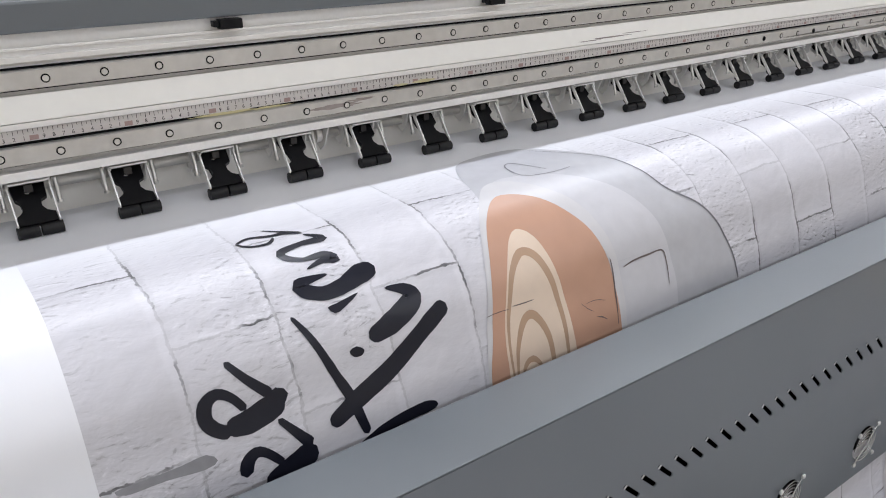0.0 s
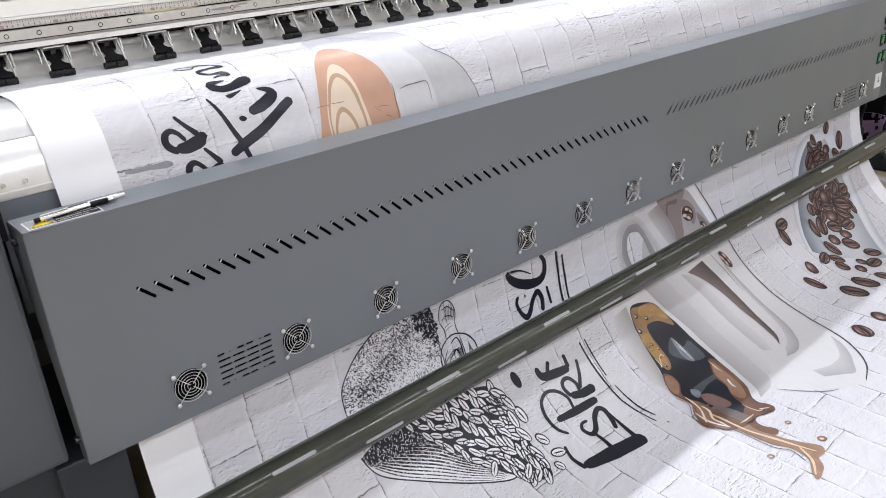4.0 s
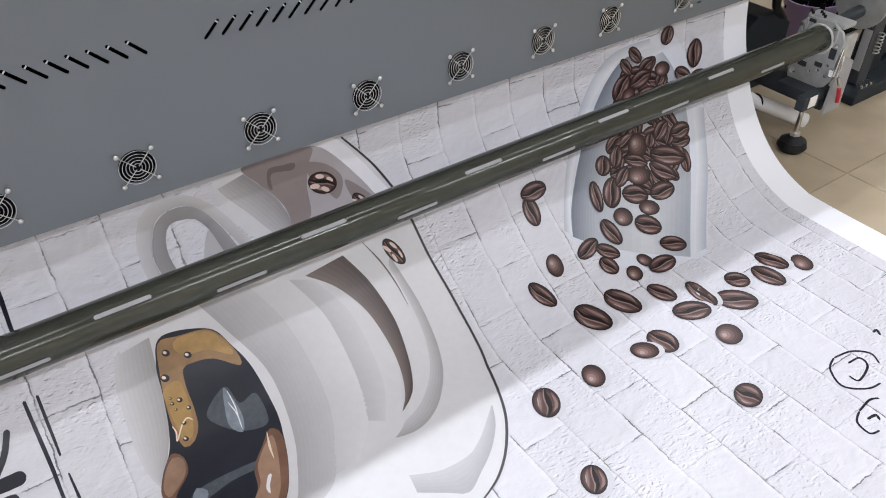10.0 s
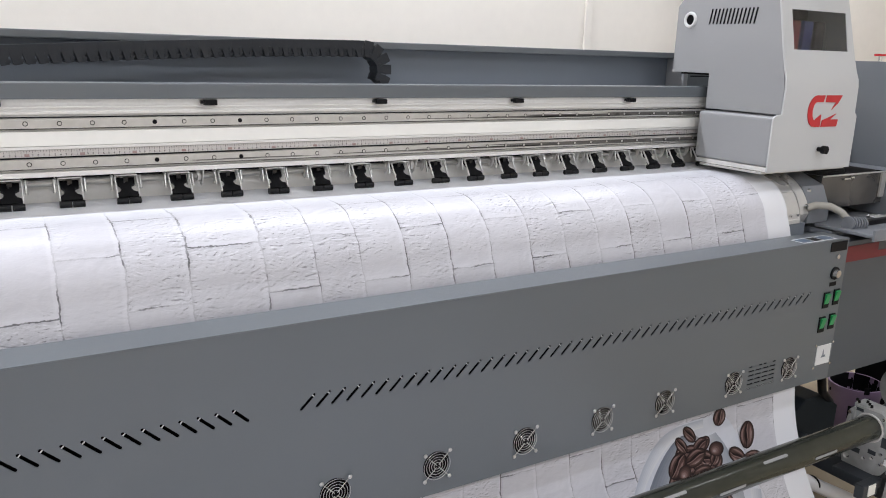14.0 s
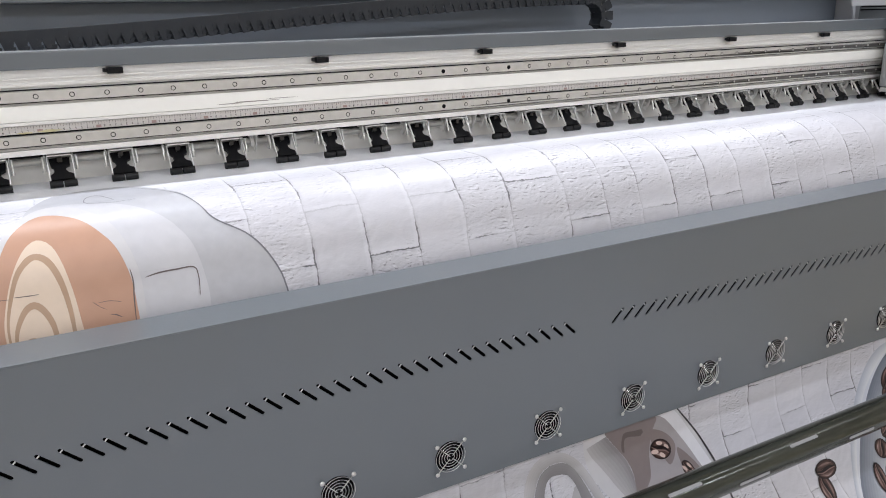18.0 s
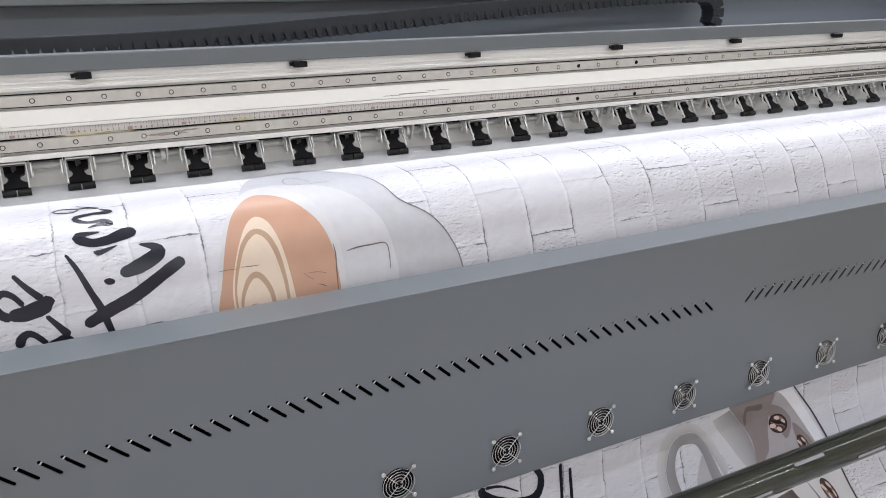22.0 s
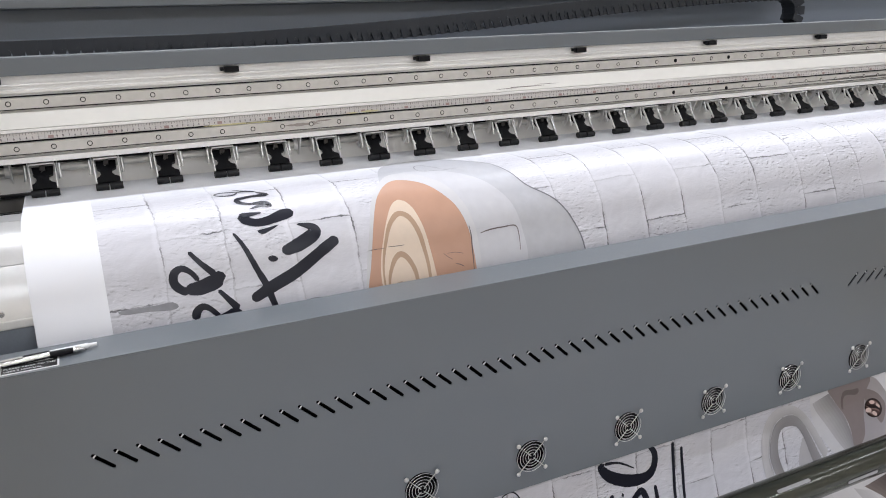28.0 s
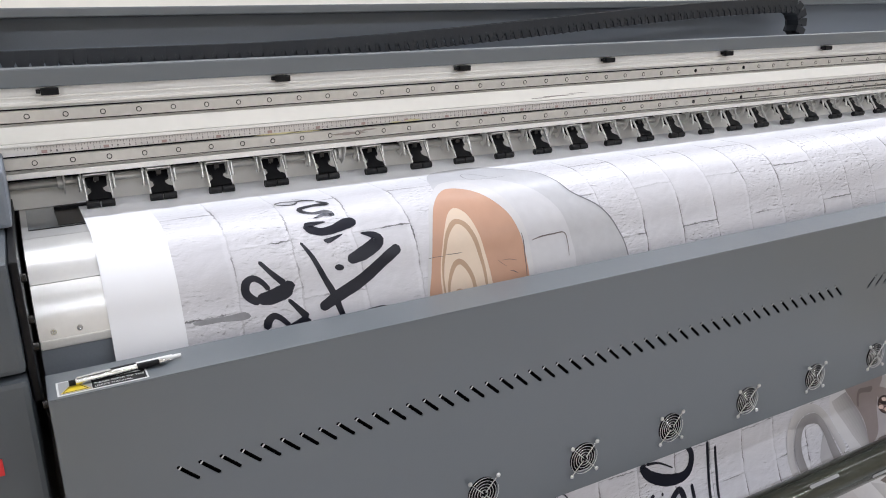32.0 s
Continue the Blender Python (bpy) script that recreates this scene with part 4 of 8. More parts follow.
def slab_side(y):
    """A slanted vent slot in the side wall."""
    return prism(bmesh.new(), [(y, 1.475), (y + 0.005, 1.475), (y - 0.003, 1.520), (y - 0.008, 1.520)], 0.0408, 0.0418)


smooth(part("front_shell", shell_face(), SHELL, car, "pale grey front shell"), 35)
part("window", slab(bmesh.new(), [(0.086, 0.0), (0.334, 0.0), (0.334, 0.1115), (0.086, 0.1115)], -0.001, 0.001), GLASS, car, "clear window").matrix_basis = pose(0, -0.2715, 1.4058, -12.3)
for x in (0.042, 0.345):
    part("side_wall", prism(bmesh.new(), [(0.13, 1.33), (0.13, 1.53), (0.07, 1.598), (-0.226, 1.598), (-0.280, 1.35), (-0.290, 1.305), (-0.290, 1.224), (-0.02, 1.224), (-0.02, 1.33)], x, x + 0.006), GREY_LIGHT, car, "grey side wall")
part("roof", boxed(0.042, 0.351, -0.228, 0.07, 1.594, 1.600, 0.001), SHELL, car)
part("rear_wall", boxed(0.049, 0.344, 0.124, 0.129, 1.33, 1.53), GREY_LIGHT, car)
part("head_box", boxed(0.010, 0.380, -0.2945, -0.022, 1.075, 1.218, 0.012, 3), GREY_LIGHT, car, "grey print head box")
part("base_rail", boxed(0.010, 0.380, -0.292, -0.03, 1.0615, 1.0745, 0.002), ALU, car, "bright base rail")
part("slider", boxed(0.06, 0.34, -0.021, -0.003, 1.11, 1.235, 0.003), GREY_DARK, car, "dark slider on the rails")
part("ink_rack", boxed(0.08, 0.34, -0.12, -0.10, 1.35, 1.56), GREY_DARK, car)
for i, c in enumerate(((0.75, 0.55, 0.05), (0.45, 0.05, 0.08), (0.05, 0.08, 0.35), (0.05, 0.05, 0.06))):
    part("ink_bottle", boxed(0.10 + 0.06 * i, 0.145 + 0.06 * i, -0.20, -0.15, 1.38, 1.49, 0.006), mat("ink_%s" % "yrbk"[i], c, 0.3), car, ("yellow", "red", "blue", "black")[i] + " ink bottle")
for i in range(13):
    part("vent_slot", slab_side(-0.165 + 0.0135 * i), VOID, car)
part("overhang_gap", boxed(0.050, 0.30, -0.018, 0.10, 1.3245, 1.3295), VOID, car)
bm = bmesh.new()
ring(bm, (0.040, 0.075, 1.49), 0.020, 0.005, "x", 24, 8)
smooth(part("cable_grommet", bm, WHITE, car, "pale cable grommet"))
bm = bmesh.new()
rod(bm, (0.0395, 0.075, 1.49), (0.0416, 0.075, 1.49), 0.018, 20)
part("cable_hole", bm, VOID, car)
part("head_plate", boxed(-0.004, 0.386, -0.285, -0.06, 1.0555, 1.0612, 0.001), STEEL, car, "steel head plate")
bm = bmesh.new()
rod(bm, (0.222, -0.300, 1.122), (0.222, -0.314, 1.122), 0.007, 16)
rod(bm, (0.222, -0.314, 1.122), (0.222, -0.328, 1.122), 0.012, 18)
smooth(part("knob", bm, BLACK, car, "black round knob"))
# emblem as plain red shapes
g1 = []
for i in range(13):
    a = radians(90 + 15 * i)
    g1.append((0.026 + 0.026 * math.cos(a), 0.033 + 0.033 * math.sin(a)))
g1 += [(0.046, 0.0), (0.046, 0.026), (0.030, 0.018), (0.026, 0.012)]
for i in range(13):
    a = radians(270 - 15 * i)
    g1.append((0.027 + 0.012 * math.cos(a), 0.033 + 0.019 * math.sin(a)))
g1 += [(0.048, 0.052), (0.052, 0.066)]
z1 = [(0.058, 0.066), (0.112, 0.066), (0.100, 0.050), (0.080, 0.036), (0.092, 0.051), (0.056, 0.052)]
z2 = [(0.050, 0.0), (0.104, 0.0), (0.107, 0.015), (0.079, 0.015), (0.098, 0.027), (0.068, 0.018), (0.052, 0.014)]
for nm, loop in (("emblem", g1), ("emblem", z1), ("emblem", z2)):
    bm = bmesh.new()
    slab(bm, [(0.147 + 1.38 * x, 1.188 + 1.38 * z) for x, z in loop], -0.3025, -0.3005)
    part(nm, bm, RED, car, "red emblem piece")

# ---- print sheet ----
PX0, PX1 = 0.040, 3.255
PROFILE = [(0.10, 1.0405), (-0.165, 1.0405)]
PROFILE += [(-0.168 - 0.1405 * math.sin(radians(a)), 1.037 + 0.0035 - 0.1405 * (1 - math.cos(radians(a)))) for a in range(6, 79, 6)]
# stretch past y = -1.75 is unseen, added to bounce light onto the cover
PROFILE += [(-0.320, 0.89), (-0.332, 0.84), (-0.37, 0.66), (-0.398, 0.52), (-0.408, 0.44), (-0.418, 0.37), (-0.440, 0.29), (-0.475, 0.215), (-0.52, 0.15),
            (-0.575, 0.095), (-0.64, 0.052), (-0.71, 0.026), (-0.79, 0.013), (-0.90, 0.008), (-1.10, 0.006), (-1.75, 0.006), (-2.60, 0.006)]


def dense(points, step=0.006):
    """Even points along a smoothed line, with their lengths from the print line."""
    pts = [Vector(p) for p in points]
    out = []
    for i in range(len(pts) - 1):
        p0, p1, p2, p3 = pts[max(i - 1, 0)], pts[i], pts[i + 1], pts[min(i + 2, len(pts) - 1)]
        n = max(2, int((p2 - p1).length / step))
        if (p2 - p1).length > 0.2:
            out += [p1.lerp(p2, j / n) for j in range(n)]
            continue
        for j in range(n):
            t = j / n
            m1, m2 = (p2 - p0) * 0.5, (p3 - p1) * 0.5
            l1, l0, l2 = (p2 - p1).length, max((p1 - p0).length, 1e-6), max((p3 - p2).length, 1e-6)
            m1 = ((p1 - p0) / l0 + (p2 - p1) / l1) * 0.5 * l1
            m2 = ((p2 - p1) / l1 + (p3 - p2) / l2) * 0.5 * l1
            out.append((2 * t**3 - 3 * t**2 + 1) * p1 + (t**3 - 2 * t**2 + t) * m1 + (-2 * t**3 + 3 * t**2) * p2 + (t**3 - t**2) * m2)
    out.append(pts[-1])
    return out


LINE = dense(PROFILE)
ROWS_S = [0.0]
for a, b in zip(LINE, LINE[1:]):
    ROWS_S.append(ROWS_S[-1] + (b - a).length)
S_OFF = 0.10
ROWS_S = [v - S_OFF for v in ROWS_S]


def on_sheet(x, s, lift=0.0):
    """The place on the sheet at x and the length s from the roller line, lifted off it."""
    i = int(np.clip(np.searchsorted(ROWS_S, s) - 1, 0, len(LINE) - 2))
    t = (s - ROWS_S[i]) / (ROWS_S[i + 1] - ROWS_S[i])
    p = LINE[i].lerp(LINE[i + 1], t)
    d = (LINE[i + 1] - LINE[i]).normalized()
    n = Vector((d.y, -d.x))
    p = p + n * lift
    skew = -0.085 * max(0.0, min(1.0, (-p.x - 0.45) / 0.35)) * max(0.0, (x - 0.6) / 2.6)
    return Vector((x + skew, p.x, p.y))


FEED = 0.018


def print_mat():
    """Paper, with a picture of whitewashed brickwork between the blank margins."""
    m, t, b = nodes_of("printed_sheet")
    n, link = t.nodes, t.links
    uv = n.new("ShaderNodeUVMap")
    uv.uv_map = "sheet"
    sep = n.new("ShaderNodeSeparateXYZ")
    link.new(uv.outputs["UV"], sep.inputs[0])

    def math_node(op, a, c=None, d=None, clamp=False):
        q = n.new("ShaderNodeMath")
        q.operation, q.use_clamp = op, clamp
        for i, v in enumerate((a, c, d)):
            if v is None:
                continue
            if isinstance(v, (int, float)):
                q.inputs[i].default_value = v
            else:
                link.new(v, q.inputs[i])
        return q.outputs[0]

    def noise_tex(scale, detail=4, vec=None, rough=0.6, swirl=0.0):
        q = n.new("ShaderNodeTexNoise")
        q.inputs["Scale"].default_value, q.inputs["Detail"].default_value, q.inputs["Roughness"].default_value = scale, detail, rough
        q.inputs["Distortion"].default_value = swirl
        link.new(vec or uv.outputs["UV"], q.inputs["Vector"])
        return q.outputs["Fac"], q.outputs["Color"]

    # wander the joints a little
    bond = n.new("ShaderNodeUVMap")
    bond.uv_map = "bond"

    def jitter(vec, scale, amount, detail=3):
        _, col = noise_tex(scale, detail)
        off = n.new("ShaderNodeVectorMath")
        off.operation = "MULTIPLY_ADD"
        link.new(col, off.inputs[0])
        off.inputs[1].default_value = (amount, amount, 0)
        base = n.new("ShaderNodeVectorMath")
        base.operation = "SUBTRACT"
        link.new(vec, base.inputs[0])
        base.inputs[1].default_value = (amount * 0.5, amount * 0.5, 0)
        link.new(base.outputs[0], off.inputs[2])
        return off.outputs[0]

    spot = jitter(jitter(jitter(bond.outputs["UV"], 5, 0.016), 34, 0.008), 170, 0.0055)
    sw = n.new("ShaderNodeSeparateXYZ")
    link.new(spot, sw.inputs[0])
    turn = n.new("ShaderNodeCombineXYZ")   # courses run along the feed
    link.new(sw.outputs["Y"], turn.inputs["X"])
    link.new(sw.outputs["X"], turn.inputs["Y"])

    def bricks(dx, dy, mortar, soft):
        q = n.new("ShaderNodeTexBrick")
        q.offset, q.squash = 0.5, 1.0
        q.inputs["Scale"].default_value = 1.0
        q.inputs["Brick Width"].default_value, q.inputs["Row Height"].default_value = 0.207, 0.108
        q.inputs["Mortar Size"].default_value, q.inputs["Mortar Smooth"].default_value = mortar, soft
        q.inputs["Color1"].default_value, q.inputs["Color2"].default_value, q.inputs["Mortar"].default_value = (0, 0, 0, 1), (1, 1, 1, 1), (0.5, 0.5, 0.5, 1)
        mv = n.new("ShaderNodeVectorMath")
        mv.operation = "ADD"
        mv.inputs[1].default_value = (1.449 + dx, 1.080 + dy, 0)
        link.new(turn.outputs[0], mv.inputs[0])
        link.new(mv.outputs[0], q.inputs["Vector"])
        return q

    dark = bricks(0.0, 0.0, 0.0018, 0.45)
    wide = bricks(0.0045, 0.0045, 0.0075, 0.75)
    halo = bricks(-0.0035, -0.0030, 0.0050, 1.0)
    broken, _ = noise_tex(9, 5, rough=0.65)
    gate = math_node("MAXIMUM", math_node("MULTIPLY_ADD", broken, 7.5, -3.25, clamp=True), 0.24)
    line = math_node("MULTIPLY", dark.outputs["Fac"], gate)

    def relief(sx, sy, step, detail=6, rough=0.62, swirl=0.0):
        """How a rough face catches raking light: the fall of its height across a short step."""
        facs = []
        for shift in (0.0, step):
            mp = n.new("ShaderNodeMapping")
            mp.inputs["Location"].default_value = (shift * sx * 0.55, shift * sy, 0)
            mp.inputs["Scale"].default_value = (sx, sy, 1)
            link.new(uv.outputs["UV"], mp.inputs["Vector"])
            facs.append(noise_tex(1.0, detail, mp.outputs[0], rough, swirl)[0])
        return math_node("SUBTRACT", facs[0], facs[1])

    patch, _ = noise_tex(5.5, 3)
    face = math_node("SUBTRACT", 1.0, wide.outputs["Fac"])
    rough_brick = math_node("MULTIPLY_ADD", dark.outputs["Color"], 3.0, -1.2, clamp=True)
    rough_patch = math_node("MULTIPLY", math_node("MULTIPLY_ADD", patch, 6.0, -3.0, clamp=True), face)
    rough_patch = math_node("MAXIMUM", rough_patch, math_node("MULTIPLY", rough_brick, math_node("MULTIPLY_ADD", patch, 4.0, -1.5, clamp=True)))
    coarse, mid, fine = relief(16, 22, 0.007, 3, 0.5, 1.2), relief(30, 74, 0.0034, 4, 0.58, 2.2), relief(95, 190, 0.0013, 3, 0.55, 1.0)
    chip = math_node("MULTIPLY_ADD", mid, 11.0, -1.25, clamp=True)
    ridge = math_node("MULTIPLY_ADD", mid, -9.0, -1.1, clamp=True)
    tone, _ = noise_tex(4.0, 4)
    v = math_node("MULTIPLY_ADD", tone, 0.13, 0.575)
    v = math_node("MULTIPLY_ADD", coarse, -0.17, v)
    v = math_node("MULTIPLY_ADD", mid, math_node("MULTIPLY_ADD", rough_patch, -0.24, -0.05), v)
    v = math_node("MULTIPLY_ADD", fine, math_node("MULTIPLY_ADD", rough_patch, -0.22, -0.09), v)
    v = math_node("MULTIPLY_ADD", math_node("MULTIPLY", chip, rough_patch), -0.30, v)
    v = math_node("MULTIPLY_ADD", math_node("MULTIPLY", ridge, rough_patch), 0.10, v)
    v = math_node("MULTIPLY_ADD", wide.outputs["Fac"], 0.045, v)
    v = math_node("MULTIPLY_ADD", math_node("MULTIPLY", halo.outputs["Fac"], gate), -0.07, v)
    v = math_node("MULTIPLY_ADD", line, -0.50, v)
    v = math_node("MULTIPLY_ADD", math_node("GREATER_THAN", dark.outputs["Color"], 0.72), -0.025, v)
    v = math_node("MAXIMUM", v, 0.07)
    picture = n.new("ShaderNodeCombineColor")
    link.new(math_node("MULTIPLY", v, 0.99), picture.inputs[0])
    link.new(math_node("MULTIPLY", v, 0.985), picture.inputs[1])
    link.new(math_node("MULTIPLY", v, 1.04), picture.inputs[2])
    # blank margins, and the part that has not passed under the heads yet
    inside = math_node("MULTIPLY", math_node("GREATER_THAN", sep.outputs["X"], 0.146), math_node("LESS_THAN", sep.outputs["X"], 3.155))
    passes = math_node("MULTIPLY_ADD", sep.outputs["Y"], 9.0, -0.55, clamp=True)
    inside = math_node("MULTIPLY", inside, passes)
    mix = n.new("ShaderNodeMix")
    mix.data_type = "RGBA"
    link.new(inside, mix.inputs["Factor"])
    mix.inputs["A"].default_value = (0.86, 0.87, 0.90, 1)
    link.new(picture.outputs[0], mix.inputs["B"])
    link.new(mix.outputs["Result"], b.inputs["Base Color"])
    b.inputs["Roughness"].default_value = 0.36
    b.inputs["Specular IOR Level"].default_value = 0.45
    return m


SHEET = print_mat()
sheet = thing("print_sheet", "wide white sheet printed with coffee pictures on whitewashed brick", "print sheet")
me = bpy.data.meshes.new("paper")
COURSES = [0.125, 0.234, 0.341, 0.455, 0.562, 0.670, 0.780, 0.885, 0.993, 1.100, 1.206, 1.312, 1.420, 1.532, 1.678, 1.782, 1.880, 1.985, 2.094, 2.202, 2.312, 2.417, 2.522, 2.630, 2.736, 2.842, 2.947, 3.053, 3.160]


def brick_place(x, s):
    """Metres across and along the printed brickwork, whose courses are uneven and lean a little lower down."""
    low = min(1.0, max(0.0, (s - 0.45) / 0.3))
    lean = 0.075 * max(0.0, x - 1.5) * min(1.0, max(0.0, (1.3 - s) / 0.35))
    u = x + low * (lean - 0.025 - 0.03 * max(0.0, x - 2.0))
    s -= FEED * (1 - low)
    row = float(np.interp(u, COURSES, range(len(COURSES)))) if u > COURSES[0] else (u - COURSES[0]) / 0.109
    return row * 0.108, s - 0.263


xs = sorted([PX0, PX1] + COURSES)
co = [on_sheet(x, s) for s in ROWS_S for x in xs]
nx = len(xs)
quads = [(r * nx + c, r * nx + c + 1, (r + 1) * nx + c + 1, (r + 1) * nx + c) for r in range(len(ROWS_S) - 1) for c in range(nx - 1)]
me.from_pydata(co, [], quads)
uvs = me.uv_layers.new(name="sheet")
for loop in me.loops:
    r, c = divmod(loop.vertex_index, nx)
    uvs.data[loop.index].uv = (xs[c], ROWS_S[r])
bond = me.uv_layers.new(name="bond")
for loop in me.loops:
    r, c = divmod(loop.vertex_index, nx)
    bond.data[loop.index].uv = brick_place(xs[c], ROWS_S[r])
me.materials.append(SHEET)
paper = new("paper", me)
paper.parent = sheet
smooth(paper, 60)


# ---- the printed pictures ----
def ink(name, color, rough=0.34, vary=0.05, scale=60.0):
    return mat(name, color, rough, vary=vary, scale=scale, smudge=0.02, spec=0.3)


INK = ink("black_ink", (0.012, 0.013, 0.022), 0.30)
LINE_GREY, LINE_DARK = ink("grey_line", (0.20, 0.20, 0.22)), ink("dark_line", (0.055, 0.05, 0.055))
SAUCER_SOFT, SAUCER_PALE = ink("saucer_soft", (0.525, 0.53, 0.555), vary=0.09, scale=55), ink("saucer_pale", (0.605, 0.605, 0.63), vary=0.07, scale=55)
PALE, CUP_WHITE = ink("pale_ink", (0.76, 0.76, 0.79)), ink("cup_white", (0.635, 0.63, 0.64))
TAN, FOAM, SWIRL = ink("tan_ink", (0.56, 0.335, 0.235), vary=0.08, scale=25), ink("foam_ink", (0.78, 0.64, 0.51)), ink("swirl_ink", (0.50, 0.34, 0.23))
UMBER = ink("umber_ink", (0.16, 0.13, 0.125))
WELL_LIGHT, WELL_DARK, GLINT = ink("well_grey", (0.40, 0.375, 0.385)), ink("well_taupe", (0.255, 0.215, 0.21)), ink("bean_shine", (0.66, 0.52, 0.46))
HANDLE_GREY = ink("handle_grey", (0.46, 0.45, 0.46))
COFFEE, CREMA, STEEL_BLUE = ink("coffee_ink", (0.016, 0.018, 0.027), vary=0.3, scale=18), ink("crema_ink", (0.30, 0.18, 0.085), vary=0.35, scale=40), ink("blue_glint_ink", (0.20, 0.23, 0.27), vary=0.4, scale=70)
BROWN_MID, BROWN_LIGHT = ink("brown_ink", (0.17, 0.09, 0.06), vary=0.4, scale=30), ink("light_brown_ink", (0.30, 0.185, 0.125), vary=0.4, scale=35)
GOLD, GOLD_PALE, MAUVE, STEEL_DEEP = ink("gold_ink", (0.40, 0.245, 0.088), vary=0.3, scale=50), ink("pale_gold_ink", (0.66, 0.52, 0.36), vary=0.2, scale=40), ink("mauve_ink", (0.22, 0.135, 0.12), vary=0.25, scale=40), ink("deep_blue_ink", (0.075, 0.085, 0.10), vary=0.4, scale=90)
JOINT = ink("printed_joint_grey", (0.27, 0.27, 0.285), vary=0.3, scale=60)
SOFT_SHADOW = ink("printed_soft_shadow", (0.57, 0.57, 0.595))
SCOOP_LIGHT = ink("scoop_light", (0.66, 0.68, 0.73))


def lift_of(layer):
    return 0.0003 + 0.00018 * layer


def curve(points, closed, step=0.004):
    """A smooth line through points."""
    p = [Vector(q) for q in points]
    n = len(p)
    out = []
    for i in range(n if closed else n - 1):
        a, b, c, d = (p[(i + k) % n] if closed else p[min(max(i + k, 0), n - 1)] for k in (-1, 0, 1, 2))
        m = max(2, min(24, int((c - b).length / step)))
        for j in range(m):
            t = j / m
            out.append((i + t, 0.5 * ((2 * b) + (c - a) * t + (2 * a - 5 * b + 4 * c - d) * t * t + (3 * b - a - 3 * c + d) * t**3)))
    if not closed:
        out.append((n - 1.0, p[-1]))
    return out


def lay(bm, layer, name, material, label=""):
    """Bends a flat shape in x and s onto the sheet."""
    lo, hi = min(v.co.y for v in bm.verts), max(v.co.y for v in bm.verts)
    s = lo + 0.010
    while s < hi:
        bmesh.ops.bisect_plane(bm, geom=bm.verts[:] + bm.edges[:] + bm.faces[:], plane_co=(0, s, 0), plane_no=(0, 1, 0))
        s += 0.010 if s < 1.42 else 0.02 if s < 1.85 else 0.08
    up = lift_of(layer)
    fed = FEED if hi < 0.55 else 0.0
    for v in bm.verts:
        v.co = on_sheet(v.co.x, min(v.co.y + fed, ROWS_S[-1] - 0.01), up)
    me = bpy.data.meshes.new(name)
    bm.to_mesh(me)
    bm.free()
    for m in material if isinstance(material, (list, tuple)) else [material]:
        me.materials.append(m)
    ob = new(name, me)
    ob.parent = sheet
    if label:
        ob["label"] = label
    me.polygons.foreach_set("use_smooth", [True] * len(me.polygons))
    return ob


def clipped(x, s):
    """Keeps a shape within the printed width."""
    return min(max(x, 0.150), 3.152), s


def add_loop(bm, loop, slot=0):
    vs = [bm.verts.new((*clipped(*q), 0)) for q in loop]
    f = bm.faces.new(vs)
    f.normal_update()
    if f.normal.z > 0:
        f.normal_flip()
    f.material_index = slot
    bmesh.ops.triangulate(bm, faces=[f], ngon_method="EAR_CLIP")


def fill(name, points, material, layer, sharp=False):
    loop = [Vector(q) for q in points] if sharp else [q for _, q in curve(points, True, 0.008)]
    bm = bmesh.new()
    add_loop(bm, [(q.x, q.y) for q in loop])
    return lay(bm, layer, name, material)


def ribbon(bm, points, widths, slot=0):
    rows = []
    line = curve(points, False)
    total = sum((b[1] - a[1]).length for a, b in zip(line, line[1:]))
    run = 0.0
    for k, (u, q) in enumerate(line):
        if k:
            run += (q - line[k - 1][1]).length
        a, b = line[max(k - 1, 0)][1], line[min(k + 1, len(line) - 1)][1]
        d = (b - a).normalized() if (b - a).length else Vector((1, 0))
        w = float(np.interp(u * (len(widths) - 1) / (len(points) - 1), range(len(widths)), widths)) / 2 if len(widths) > 1 else widths[0] / 2
        edge = min(run, total - run)
        if edge < w:
            w = math.sqrt(max(w * w - (w - edge) ** 2, 0)) * 0.9 + 0.1 * w
        w *= 1 + 0.06 * noise.noise((q.x * 90, q.y * 90, 0))
        side = Vector((-d.y, d.x)) * w
        rows.append([bm.verts.new((*clipped(*(q + side)), 0)), bm.verts.new((*clipped(*(q - side)), 0))])
    for a, b in zip(rows, rows[1:]):
        f = bm.faces.new((a[0], b[0], b[1], a[1]))
        f.normal_update()
        if f.normal.z > 0:
            f.normal_flip()
        f.material_index = slot


def stroke(name, points, widths, material, layer):
    bm = bmesh.new()
    ribbon(bm, points, widths)
    return lay(bm, layer, name, material)


def oval(cx, cs, a, b, deg, n=22, k=1.0, dx=0.0, dy=0.0, wob=0.0):
    c, s = math.cos(radians(deg)), math.sin(radians(deg))
    out = []
    for i in range(n):
        t = 2 * math.pi * i / n
        u, v = a * k * math.cos(t) + dx * a, b * k * math.sin(t) * (1 + wob * math.cos(2 * t)) + dy * b
        out.append((cx + u * c - v * s, cs + u * s + v * c))
    return out


BEAN = [ink("bean_edge", (0.012, 0.007, 0.007)), ink("bean_dark", (0.034, 0.021, 0.020), vary=0.2), ink("bean_brown", (0.056, 0.031, 0.027), vary=0.2), ink("bean_mid", (0.090, 0.051, 0.045), vary=0.2), ink("bean_light", (0.150, 0.091, 0.080), vary=0.2),
        ink("bean_pale", (0.25, 0.165, 0.148), vary=0.15), ink("bean_glint", (0.38, 0.30, 0.28), vary=0.15), SOFT_SHADOW]


def on_layer(bm, mark, up):
    bm.verts.ensure_lookup_table()
    for v in bm.verts[mark:]:
        v.co.z = up


